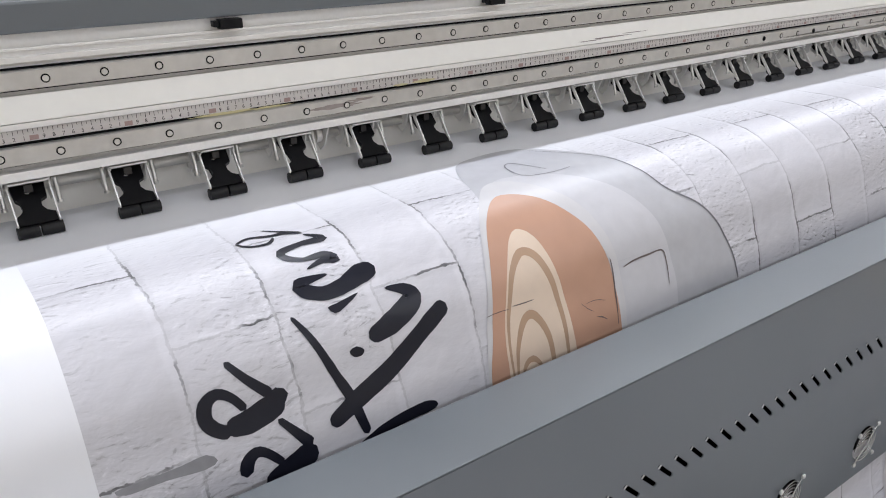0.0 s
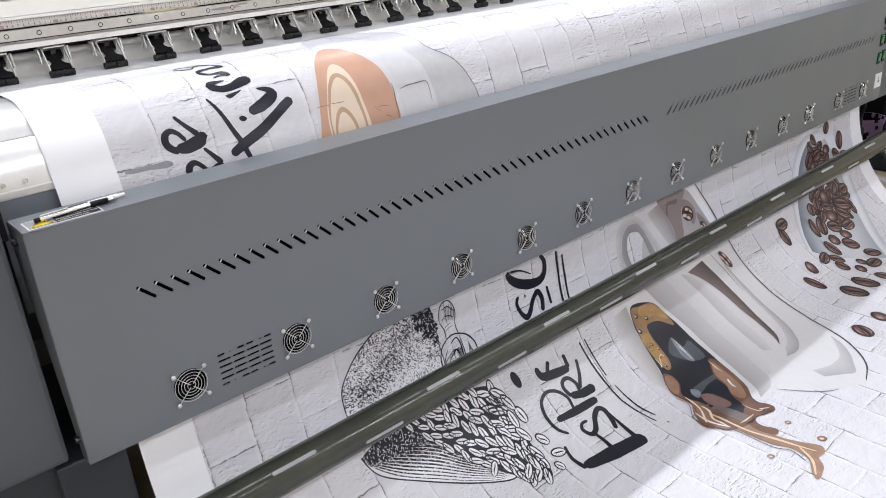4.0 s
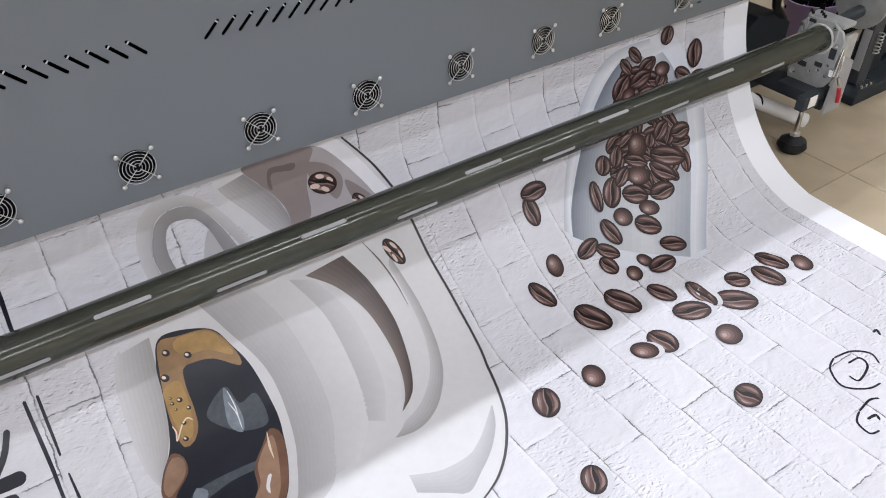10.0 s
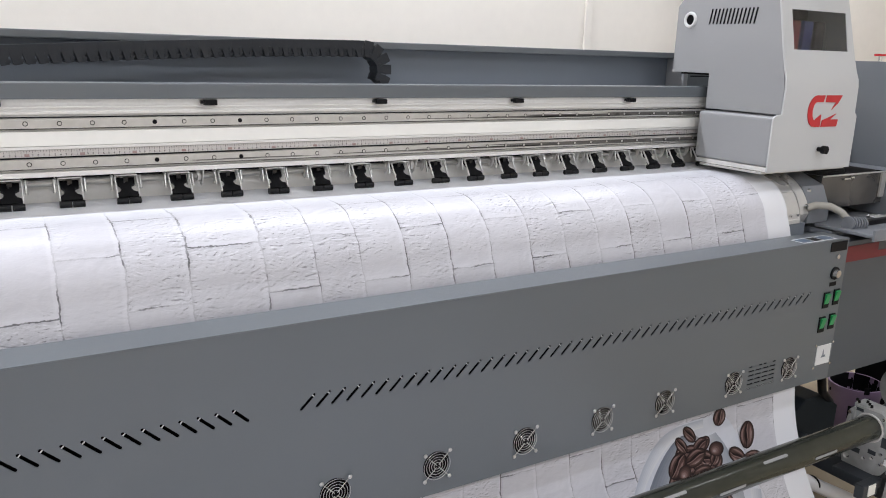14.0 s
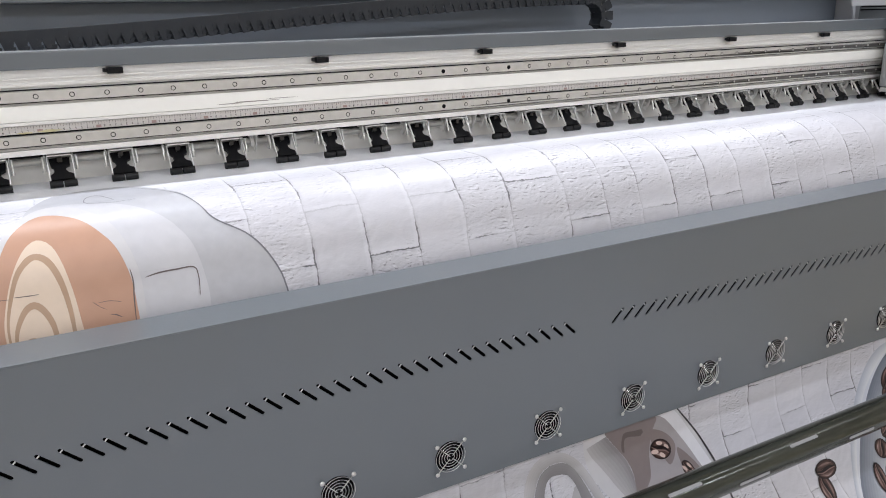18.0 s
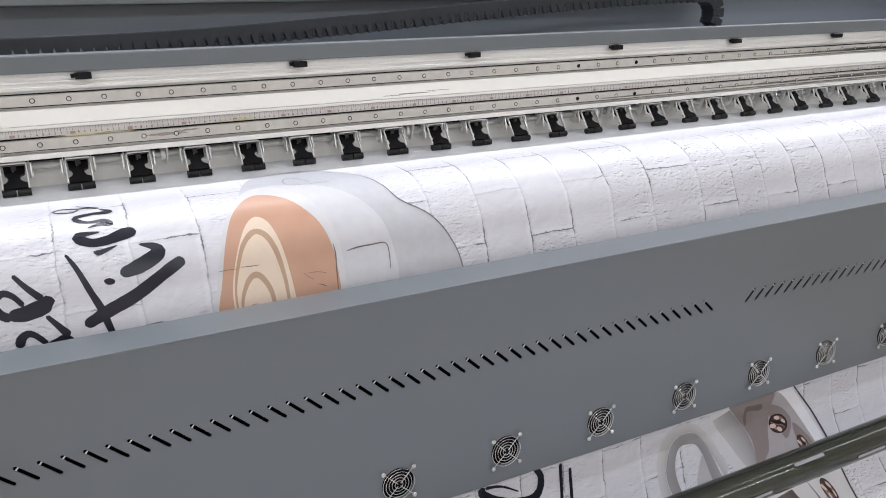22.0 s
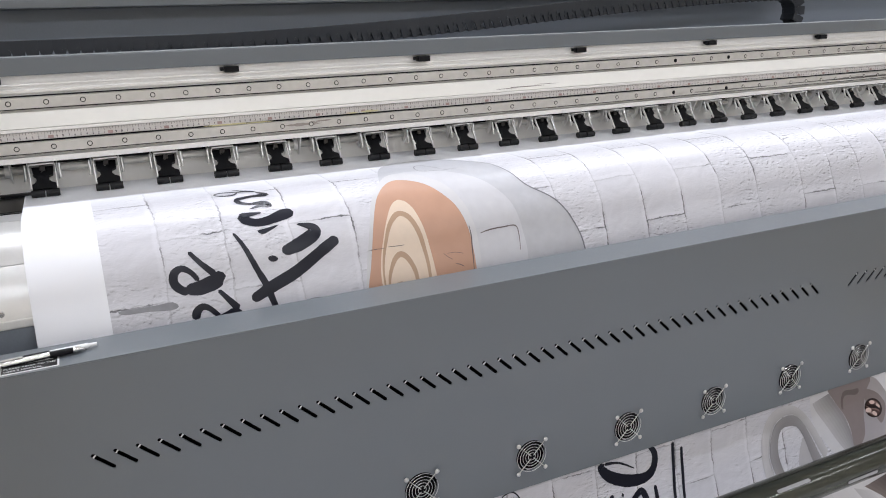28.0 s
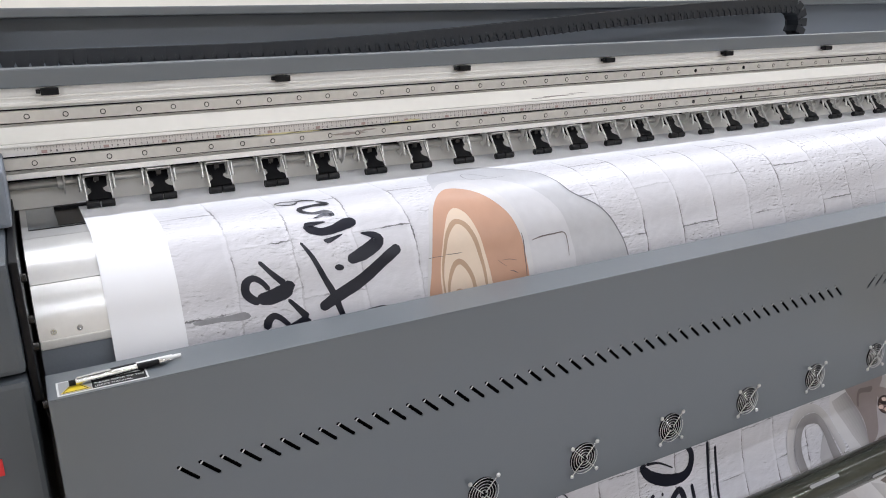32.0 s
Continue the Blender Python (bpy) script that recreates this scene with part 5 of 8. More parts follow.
def finish(bm, layer, name, inks):
    up = lift_of(layer)
    lo, hi = min(v.co.y for v in bm.verts), max(v.co.y for v in bm.verts)
    s = lo + 0.004
    while s < hi and hi < 1.6:
        bmesh.ops.bisect_plane(bm, geom=bm.verts[:] + bm.edges[:] + bm.faces[:], plane_co=(0, s, 0), plane_no=(0, 1, 0))
        s += 0.007
    for v in bm.verts:
        v.co = on_sheet(v.co.x, v.co.y, up + 0.00003 * v.co.z)
    me = bpy.data.meshes.new(name)
    bm.to_mesh(me)
    bm.free()
    for m in inks:
        me.materials.append(m)
    ob = new(name, me)
    ob.parent = sheet
    return ob


def bean(cx, cs, a, b, deg, layer, whole=False, glossy=False):
    """A printed coffee bean: dark edge, shaded brown face, light flanks and a deep crease."""
    bm = bmesh.new()
    if cs > 1.48:
        add_loop(bm, oval(cx + 0.010, cs + 0.006, a * 1.02, b * 1.02, deg, 18), 7)
    if whole:
        shades = ((1.0, 0, 0, 0), (0.95, -0.01, -0.01, 1), (0.86, -0.04, 0.04, 2), (0.72, -0.08, 0.09, 3), (0.56, -0.13, 0.15, 4), (0.38, -0.19, 0.22, 5), (0.18, -0.24, 0.28, 6))
    else:
        shades = ((1.0, 0, 0, 0), (0.94, 0, 0, 1), (0.86, 0.0, 0.02, 2), (0.74, 0.02, 0.04, 3))
    for k, (size, dx, dy, slot) in enumerate(shades):
        mark = len(bm.verts)
        add_loop(bm, oval(cx, cs, a, b, deg, 20, size, dx, dy), slot)
        on_layer(bm, mark, k + 1)
    if not whole:
        c, s = math.cos(radians(deg)), math.sin(radians(deg))
        bow = 0.10 * math.sin(cx * 91 + cs * 57)

        def band(points, widths, slot, up):
            mark = len(bm.verts)
            ribbon(bm, [(cx + u * a * c - v * b * s, cs + u * a * s + v * b * c) for u, v in points], widths, slot)
            on_layer(bm, mark, up)

        for side, wide_k in ((1, 0.36), (-1, 0.30)):
            band(((-0.70, side * 0.40), (-0.25, side * 0.55 + bow), (0.2, side * 0.56 + bow), (0.66, side * 0.38)), (0.001, b * wide_k, b * wide_k, 0.001), 4, 5)
            band(((-0.52, side * 0.46), (-0.1, side * 0.58 + bow), (0.3, side * 0.56 + bow), (0.52, side * 0.44)), (0.001, b * 0.18, b * 0.18, 0.001), 5, 6)
        band(((-0.3, 0.60), (0.0, 0.66 + bow), (0.3, 0.58)), (0.001, b * 0.10, 0.001), 6, 7)
        band(((-0.90, 0.10), (-0.4, 0.24 + bow), (0.0, 0.14 + bow), (0.4, 0.06 + bow), (0.88, 0.10)), (0.001, b * 0.12, b * 0.16, b * 0.12, 0.001), 5, 6)
        band(((-0.96, 0.0), (-0.4, 0.06 + bow), (0.0, -0.06 + bow), (0.4, -0.14 + bow), (0.96, -0.02)), (0.001, b * 0.26, b * 0.34, b * 0.28, 0.001), 0, 8)
        band(((-0.6, -0.10), (-0.1, -0.22 + bow), (0.5, -0.26)), (0.001, b * 0.12, 0.001), 1, 6)
        if glossy:
            for u, v, w in ((-0.45, 0.45, 0.34), (0.30, 0.50, 0.30), (-0.30, -0.50, 0.30), (0.42, -0.42, 0.26)):
                mark = len(bm.verts)
                add_loop(bm, oval(cx + u * a * c - v * b * s, cs + u * a * s + v * b * c, a * w, b * w * 0.7, deg + 30 * u, 12), 8)
                on_layer(bm, mark, 7)
    return finish(bm, layer, "printed_bean", BEAN + [GLINT])


def line_bean(cx, cs, a, b, deg, layer=4):
    """A bean drawn in pen: a heavy rim, a split seam and short hatching on one flank."""
    bm = bmesh.new()
    add_loop(bm, oval(cx, cs, a, b, deg, 14), 0)
    mark = len(bm.verts)
    ring_pts = oval(cx, cs, a, b, deg, 14)
    ribbon(bm, ring_pts + ring_pts[:1], (b * 0.24, b * 0.40, b * 0.22), 1)
    c, s = math.cos(radians(deg)), math.sin(radians(deg))
    bow = 0.22 * math.sin(cx * 310 + cs * 170)

    def pen(points, widths):
        ribbon(bm, [(cx + u * a * c - v * b * s, cs + u * a * s + v * b * c) for u, v in points], widths, 1)

    pen(((-0.85, 0.0), (-0.3, bow), (0.3, -bow), (0.85, 0.0)), (0.0006, b * 0.34, b * 0.30, 0.0006))
    for u in (-0.5, -0.2, 0.1, 0.4):
        pen(((u, 0.92 - 0.5 * u * u), (u + 0.06, 0.30)), (b * 0.16, 0.0005))
    on_layer(bm, mark, 1)
    return finish(bm, layer, "printed_bean", [PALE, INK])


def within(poly, x, s):
    """True where a point lies inside an outline."""
    inside = False
    for (xa, sa), (xb, sb) in zip(poly, poly[1:] + poly[:1]):
        if (sa > s) != (sb > s) and x < (xb - xa) * (s - sa) / (sb - sa) + xa:
            inside = not inside
    return inside


def stipple(poly, count, long, wide, density, angle, seed, layer, tone=INK):
    """Many short pen marks inside an outline, denser where the drawing is dark."""
    pick = random.Random(seed)
    lo_x, hi_x = min(p[0] for p in poly), max(p[0] for p in poly)
    lo_s, hi_s = min(p[1] for p in poly), max(p[1] for p in poly)
    up = lift_of(layer)
    co, polys = [], []
    for _ in range(count):
        x, s = pick.uniform(lo_x, hi_x), pick.uniform(lo_s, hi_s)
        if pick.random() > density(x, s) or not within(poly, x, s):
            continue
        a = radians(angle(x, s) + pick.choice((0, 0, 82)) + pick.uniform(-14, 14))
        c, d, k, w = math.cos(a), math.sin(a), long * pick.uniform(0.5, 1.15), wide * pick.uniform(0.6, 1.25)
        mark = [(-k, 0), (-k * 0.4, w), (k * 0.5, w * 0.8), (k, 0), (k * 0.4, -w), (-k * 0.5, -w * 0.8)]
        polys.append([len(co) + i for i in range(6)])
        co += [on_sheet(x + u * c - v * d, s + u * d + v * c, up) for u, v in mark]
    me = bpy.data.meshes.new("printed_stipple")
    me.from_pydata(co, [], polys)
    me.materials.append(tone)
    ob = new("printed_stipple", me)
    ob.parent, ob["kind"], ob["label"] = sheet, "stuff", "short black pen marks"
    return ob


def wash(name, edge_a, edge_b, shade_a, shade_b, layer, steps=9):
    """A printed tone that runs from one shade to another between two lines."""
    fine_a, fine_b = ([q for _, q in curve(e, False, 0.012)] for e in (edge_a, edge_b))
    m = max(len(fine_a), len(fine_b))
    fine_a, fine_b = ([e[round(i * (len(e) - 1) / (m - 1))] for i in range(m)] for e in (fine_a, fine_b))
    inks = [ink("printed_tone", tuple(p + (q - p) * (k + 0.5) / steps for p, q in zip(shade_a, shade_b))) for k in range(steps)]
    bm = bmesh.new()
    rows = [[bm.verts.new((*clipped(*a.lerp(b, k / steps)), 0)) for a, b in zip(fine_a, fine_b)] for k in range(steps + 1)]
    for k in range(steps):
        for i in range(m - 1):
            f = bm.faces.new((rows[k][i], rows[k][i + 1], rows[k + 1][i + 1], rows[k + 1][i]))
            f.normal_update()
            if f.normal.z > 0:
                f.normal_flip()
            f.material_index = k
    return lay(bm, layer, name, inks)


def droplet(cx, cs, r):
    """A splashed drop with a dark rim and a light heart."""
    for k, (size, tone) in enumerate(((1.0, UMBER), (0.82, BROWN_LIGHT), (0.45, GOLD_PALE))):
        bm = bmesh.new()
        add_loop(bm, oval(cx - 0.12 * r * k, cs, r * size, r * 0.8 * size, 30, 14))
        lay(bm, 8 + k, "printed_drop", tone)


def bubble(cx, cs, r):
    lay_bm = bmesh.new()
    add_loop(lay_bm, oval(cx, cs, r, r * 0.8, 40, 12))
    lay(lay_bm, 10, "printed_bubble", COFFEE)
    lay_bm = bmesh.new()
    add_loop(lay_bm, oval(cx - r * 0.2, cs - r * 0.2, r * 0.5, r * 0.35, 40, 10))
    lay(lay_bm, 11, "printed_bubble", FOAM)


stroke("printed_letter", [(0.366, 0.386), (0.404, 0.369), (0.448, 0.351), (0.503, 0.319), (0.530, 0.304)], (0.016, 0.021, 0.021, 0.020, 0.018), INK, 2)
stroke("printed_letter", [(0.354, 0.268), (0.367, 0.295), (0.381, 0.333), (0.393, 0.364), (0.4, 0.392), (0.405, 0.410)], (0.004, 0.008, 0.01, 0.012, 0.011, 0.009), INK, 2)
fill("printed_letter", [(0.403, 0.320), (0.412, 0.317), (0.42, 0.323), (0.416, 0.328), (0.407, 0.327)], INK, 2)
stroke("printed_letter", [(0.429, 0.314), (0.458, 0.306), (0.484, 0.294), (0.494, 0.285), (0.485, 0.275), (0.464, 0.268)], (0.016, 0.024, 0.025, 0.02, 0.014, 0.002), INK, 2)
fill("printed_letter", [(0.395, 0.270), (0.408, 0.268), (0.434, 0.264), (0.413, 0.275), (0.401, 0.278)], INK, 2)
stroke("printed_letter", [(0.465, 0.241), (0.446, 0.244), (0.421, 0.252), (0.397, 0.254), (0.379, 0.245), (0.378, 0.236), (0.411, 0.234)], (0.018, 0.024, 0.018, 0.016, 0.018, 0.014, 0.002), INK, 2)
stroke("printed_letter", [(0.393, 0.222), (0.414, 0.216), (0.428, 0.218), (0.42, 0.208), (0.396, 0.208), (0.379, 0.199), (0.379, 0.189), (0.404, 0.183), (0.431, 0.182), (0.416, 0.166)], (0.002, 0.008, 0.012, 0.01, 0.006, 0.01, 0.01, 0.008, 0.012, 0.003), INK, 2)
stroke("printed_letter", [(0.344, 0.152), (0.361, 0.143), (0.384, 0.151), (0.401, 0.152), (0.417, 0.163)], (0.003, 0.005, 0.006, 0.008, 0.003), INK, 2)
stroke("printed_letter", [(0.344, 0.152), (0.355, 0.165), (0.376, 0.167), (0.385, 0.156)], (0.003, 0.004, 0.005, 0.003), INK, 2)
stroke("printed_letter", [(0.382, 0.130), (0.399, 0.146), (0.418, 0.160)], (0.002, 0.004, 0.002), INK, 2)
stroke("printed_letter", [(0.277, 0.290), (0.293, 0.312), (0.313, 0.334)], (0.006, 0.009, 0.012), INK, 2)
stroke("printed_letter", [(0.286, 0.340), (0.275, 0.324), (0.262, 0.316), (0.25, 0.322), (0.247, 0.336), (0.254, 0.348), (0.268, 0.357)], (0.008, 0.009, 0.011, 0.014, 0.014, 0.014, 0.014), INK, 2)
stroke("printed_letter", [(0.263, 0.351), (0.285, 0.352), (0.307, 0.347), (0.325, 0.345)], (0.016, 0.024, 0.026, 0.018), INK, 2)
stroke("printed_letter", [(0.311, 0.332), (0.321, 0.337), (0.325, 0.346)], (0.01, 0.014, 0.016), INK, 2)
stroke("printed_letter", [(0.314, 0.360), (0.327, 0.377), (0.342, 0.397)], (0.006, 0.009, 0.014), INK, 2)
stroke("printed_letter", [(0.31, 0.404), (0.296, 0.388), (0.285, 0.383), (0.275, 0.390), (0.272, 0.403)], (0.008, 0.009, 0.011, 0.014, 0.014), INK, 2)
stroke("printed_letter", [(0.289, 0.418), (0.313, 0.413), (0.334, 0.406), (0.346, 0.400)], (0.016, 0.024, 0.026, 0.018), INK, 2)
stroke("printed_letter", [(0.392, 0.420), (0.420, 0.413), (0.450, 0.409), (0.478, 0.408), (0.494, 0.410)], (0.004, 0.011, 0.013, 0.014, 0.006), INK, 2)
fill("printed_joint", [(0.158, 0.368), (0.185, 0.368), (0.216, 0.368), (0.24, 0.367), (0.249, 0.376), (0.236, 0.380), (0.201, 0.376), (0.167, 0.375)], JOINT, 1)
fill("printed_saucer", [(0.625, 0.403), (0.632, 0.294), (0.65, 0.179), (0.692, 0.079), (0.74, 0.051), (0.824, 0.054), (0.884, 0.121), (0.92, 0.208), (0.939, 0.251), (0.987, 0.287), (1.014, 0.323), (1.033, 0.364), (1.042, 0.412), (1.044, 0.437), (1.044, 0.47), (1.044, 0.5), (0.625, 0.5), (0.625, 0.47)], SAUCER_SOFT, 1)
stroke("printed_outline", [(0.83, 0.071), (0.88, 0.132), (0.92, 0.21), (0.939, 0.251), (0.986, 0.288), (1.014, 0.324), (1.033, 0.365), (1.042, 0.413)], (0.0012, 0.0015, 0.002, 0.003, 0.003, 0.003, 0.003, 0.003), LINE_GREY, 4)
fill("printed_saucer", [(0.625, 0.403), (0.637, 0.294), (0.67, 0.184), (0.712, 0.151), (0.783, 0.172), (0.846, 0.219), (0.885, 0.274), (0.899, 0.315), (0.906, 0.369), (0.905, 0.414), (0.905, 0.47), (0.905, 0.5), (0.625, 0.5), (0.625, 0.47)], SAUCER_PALE, 2)
fill("printed_cup_rim", [(0.567, 0.404), (0.581, 0.337), (0.605, 0.256), (0.635, 0.204), (0.676, 0.161), (0.714, 0.163), (0.767, 0.22), (0.79, 0.271), (0.801, 0.319), (0.803, 0.366), (0.8, 0.413), (0.8, 0.47), (0.8, 0.5), (0.567, 0.5), (0.567, 0.47)], CUP_WHITE, 3)
fill("printed_coffee", [(0.571, 0.407), (0.584, 0.357), (0.601, 0.29), (0.626, 0.233), (0.662, 0.195), (0.691, 0.192), (0.728, 0.213), (0.759, 0.253), (0.776, 0.285), (0.788, 0.334), (0.79, 0.386), (0.79, 0.411), (0.79, 0.47), (0.79, 0.5), (0.571, 0.5), (0.571, 0.47)], TAN, 4)
fill("printed_foam", [(0.598, 0.409), (0.6, 0.369), (0.616, 0.312), (0.638, 0.267), (0.655, 0.249), (0.668, 0.248), (0.682, 0.262), (0.693, 0.296), (0.701, 0.343), (0.705, 0.389), (0.707, 0.415), (0.707, 0.47), (0.707, 0.5), (0.598, 0.5), (0.598, 0.47)], FOAM, 5)
stroke("printed_swirl", [(0.604, 0.42), (0.605, 0.37), (0.624, 0.308), (0.645, 0.28), (0.661, 0.277), (0.675, 0.291), (0.686, 0.323), (0.692, 0.367), (0.693, 0.42)], (0.003, 0.004, 0.007, 0.01, 0.011, 0.01, 0.009, 0.007, 0.005), SWIRL, 6)
stroke("printed_swirl", [(0.61, 0.418), (0.615, 0.386), (0.629, 0.359), (0.643, 0.351), (0.655, 0.361), (0.665, 0.386), (0.668, 0.419)], (0.003, 0.006, 0.009, 0.011, 0.01, 0.008, 0.007), SWIRL, 6)
stroke("printed_swirl", [(0.618, 0.417), (0.626, 0.406), (0.635, 0.404), (0.642, 0.409), (0.649, 0.418)], (0.004, 0.007, 0.008, 0.006, 0.004), SWIRL, 6)
stroke("printed_loop", [(0.791, 0.156), (0.77, 0.107), (0.75, 0.116), (0.746, 0.157), (0.785, 0.168), (0.826, 0.166)], (0.0015, 0.002, 0.002, 0.0015, 0.001, 0.001), LINE_GREY, 4)
stroke("printed_crack", [(0.788, 0.317), (0.79, 0.34), (0.787, 0.366), (0.784, 0.406)], (0.001, 0.0022, 0.0022, 0.0012), UMBER, 7)
stroke("printed_crack", [(0.618, 0.334), (0.638, 0.335), (0.653, 0.335)], (0.0008, 0.0014, 0.0008), UMBER, 7)
stroke("printed_crack", [(0.58, 0.336), (0.597, 0.335), (0.614, 0.336)], (0.0006, 0.001, 0.0006), UMBER, 7)
stroke("printed_crack", [(0.809, 0.336), (0.831, 0.332), (0.859, 0.331), (0.888, 0.332), (0.893, 0.351), (0.89, 0.381)], (0.001, 0.0026, 0.0026, 0.002, 0.0016, 0.001), UMBER, 7)
stroke("printed_crack", [(0.747, 0.385), (0.757, 0.388), (0.766, 0.394)], (0.0008, 0.0018, 0.0008), UMBER, 7)
stroke("printed_crack", [(0.725, 0.361), (0.735, 0.371), (0.744, 0.377)], (0.0006, 0.001, 0.0006), UMBER, 7)
stroke("printed_crack", [(0.733, 0.364), (0.751, 0.364), (0.768, 0.369)], (0.0006, 0.001, 0.0006), UMBER, 7)
stroke("printed_letter", [(1.041, 0.881), (1.03, 0.885), (1.053, 0.912), (1.098, 0.934), (1.145, 0.939), (1.169, 0.923), (1.174, 0.893), (1.159, 0.87)], (0.0077, 0.0154, 0.0256, 0.0282, 0.0230, 0.0179, 0.0154, 0.0102), INK, 3)
stroke("printed_letter", [(1.041, 0.881), (1.078, 0.888), (1.118, 0.911)], (0.0077, 0.0051, 0.0026), INK, 3)
stroke("printed_letter", [(1.057, 0.954), (1.046, 0.971), (1.054, 1.001), (1.07, 1.018), (1.089, 1.006), (1.106, 0.982), (1.13, 0.966), (1.141, 0.99), (1.133, 1.023)], (0.0102, 0.0102, 0.0128, 0.0166, 0.0154, 0.0141, 0.0154, 0.0154, 0.0141), INK, 3)
stroke("printed_letter", [(1.168, 0.963), (1.17, 0.988), (1.171, 1.016)], (0.0077, 0.0102, 0.0077), INK, 3)
stroke("printed_letter", [(1.08, 0.956), (1.082, 0.967)], (0.0077, 0.0064), INK, 3)
stroke("printed_letter", [(1.1, 1.055), (1.121, 1.041), (1.15, 1.045), (1.176, 1.064)], (0.0128, 0.0205, 0.0230, 0.0179), INK, 3)
stroke("printed_line", [(1.225, 0.879), (1.224, 0.937), (1.219, 1.0), (1.216, 1.06)], (0.008, 0.008, 0.008, 0.007), INK, 3)
stroke("printed_line", [(1.249, 0.896), (1.248, 0.955), (1.243, 1.019), (1.243, 1.06)], (0.007, 0.008, 0.007, 0.006), INK, 3)
stroke("printed_line", [(1.217, 1.15), (1.219, 1.216), (1.222, 1.28), (1.225, 1.349), (1.237, 1.406), (1.248, 1.452)], (0.006, 0.007, 0.007, 0.006, 0.005, 0.004), INK, 3)
stroke("printed_line", [(1.24, 1.149), (1.24, 1.202), (1.241, 1.268)], (0.005, 0.006, 0.004), INK, 3)
stroke("printed_line", [(1.244, 1.301), (1.247, 1.342), (1.252, 1.391), (1.266, 1.437)], (0.003, 0.005, 0.007, 0.004), INK, 3)
stroke("printed_line", [(1.269, 1.469), (1.273, 1.479)], (0.005, 0.004), INK, 3)
stroke("printed_letter", [(1.032, 1.149), (1.04, 1.178), (1.085, 1.189), (1.138, 1.194)], (0.0128, 0.0230, 0.0256, 0.0205), INK, 3)
stroke("printed_letter", [(1.081, 1.15), (1.06, 1.18)], (0.0128, 0.0128), INK, 3)
stroke("printed_letter", [(1.141, 1.155), (1.138, 1.194)], (0.0128, 0.0128), INK, 3)
stroke("printed_letter", [(1.09, 1.261), (1.133, 1.272), (1.18, 1.273)], (0.0179, 0.0256, 0.0256), INK, 3)
stroke("printed_letter", [(1.092, 1.263), (1.084, 1.235), (1.093, 1.217), (1.116, 1.217), (1.131, 1.241), (1.127, 1.261)], (0.0128, 0.0115, 0.0115, 0.0115, 0.0115, 0.0115), INK, 3)
stroke("printed_letter", [(1.133, 1.257), (1.159, 1.225), (1.177, 1.185)], (0.0128, 0.0115, 0.0102), INK, 3)
stroke("printed_letter", [(1.002, 1.294), (1.065, 1.3), (1.122, 1.303), (1.159, 1.304)], (0.0154, 0.0230, 0.0230, 0.0179), INK, 3)
stroke("printed_letter", [(1.072, 1.292), (1.077, 1.259), (1.055, 1.229), (1.022, 1.219), (0.993, 1.234), (0.979, 1.268), (0.983, 1.311), (1.004, 1.339)], (0.0090, 0.0102, 0.0102, 0.0102, 0.0102, 0.0102, 0.0102, 0.0077), INK, 3)
stroke("printed_letter", [(1.042, 1.27), (1.045, 1.271)], (0.0090, 0.0090), INK, 3)
stroke("printed_letter", [(1.081, 1.338), (1.059, 1.337), (1.047, 1.352), (1.059, 1.375), (1.083, 1.368), (1.108, 1.342), (1.135, 1.328), (1.151, 1.34), (1.147, 1.37), (1.132, 1.401)], (0.0077, 0.0090, 0.0115, 0.0141, 0.0154, 0.0154, 0.0154, 0.0154, 0.0154, 0.0128), INK, 3)
stroke("printed_letter", [(0.96, 1.432), (1.057, 1.449), (1.172, 1.467)], (0.0256, 0.0435, 0.0384), INK, 3)
stroke("printed_letter", [(0.964, 1.358), (0.952, 1.396), (0.959, 1.438)], (0.0077, 0.0102, 0.0154), INK, 3)
stroke("printed_letter", [(1.151, 1.463), (1.155, 1.413), (1.156, 1.355)], (0.0179, 0.0128, 0.0051), INK, 3)
stroke("printed_letter", [(1.066, 1.451), (1.071, 1.407), (1.065, 1.368)], (0.0154, 0.0115, 0.0077), INK, 3)
SACK = [(0.470, 1.020), (0.476, 0.968), (0.510, 0.925), (0.550, 0.892), (0.604, 0.865), (0.657, 0.858), (0.713, 0.858), (0.752, 0.862), (0.765, 0.916), (0.766, 0.974), (0.760, 1.040), (0.690, 1.085), (0.600, 1.100), (0.520, 1.095), (0.478, 1.062)]
BOWL = [(0.464, 1.125), (0.526, 1.110), (0.605, 1.105), (0.680, 1.140), (0.724, 1.205), (0.774, 1.270), (0.808, 1.330), (0.780, 1.352), (0.690, 1.310), (0.573, 1.238), (0.490, 1.180)]
HEAP = [(0.605, 1.112), (0.700, 1.112), (0.800, 1.110), (0.880, 1.135), (0.900, 1.180), (0.885, 1.240), (0.888, 1.300), (0.892, 1.350), (0.872, 1.400), (0.845, 1.398), (0.815, 1.375), (0.770, 1.325), (0.715, 1.260), (0.665, 1.190), (0.630, 1.145)]
fill("printed_sack", SACK, PALE, 1)
outline = SACK + SACK[:1]
stroke("printed_outline", outline, (0.003, 0.004, 0.0025, 0.003), INK, 4)
stipple(SACK, 9500, 0.0036, 0.00072, lambda x, s: 0.50 + 0.5 * noise.noise((x * 14, s * 14, 2)) - 0.25 * (s > 1.0), lambda x, s: 40 + 260 * (x - 0.6), 11, 2)
stipple(SACK, 2000, 0.0062, 0.00105, lambda x, s: 1.15 - 26 * abs((s - 0.881) * 0.766 + (x - 0.693) * 0.643) if s < 1.02 else 0.0, lambda x, s: 52, 12, 3)
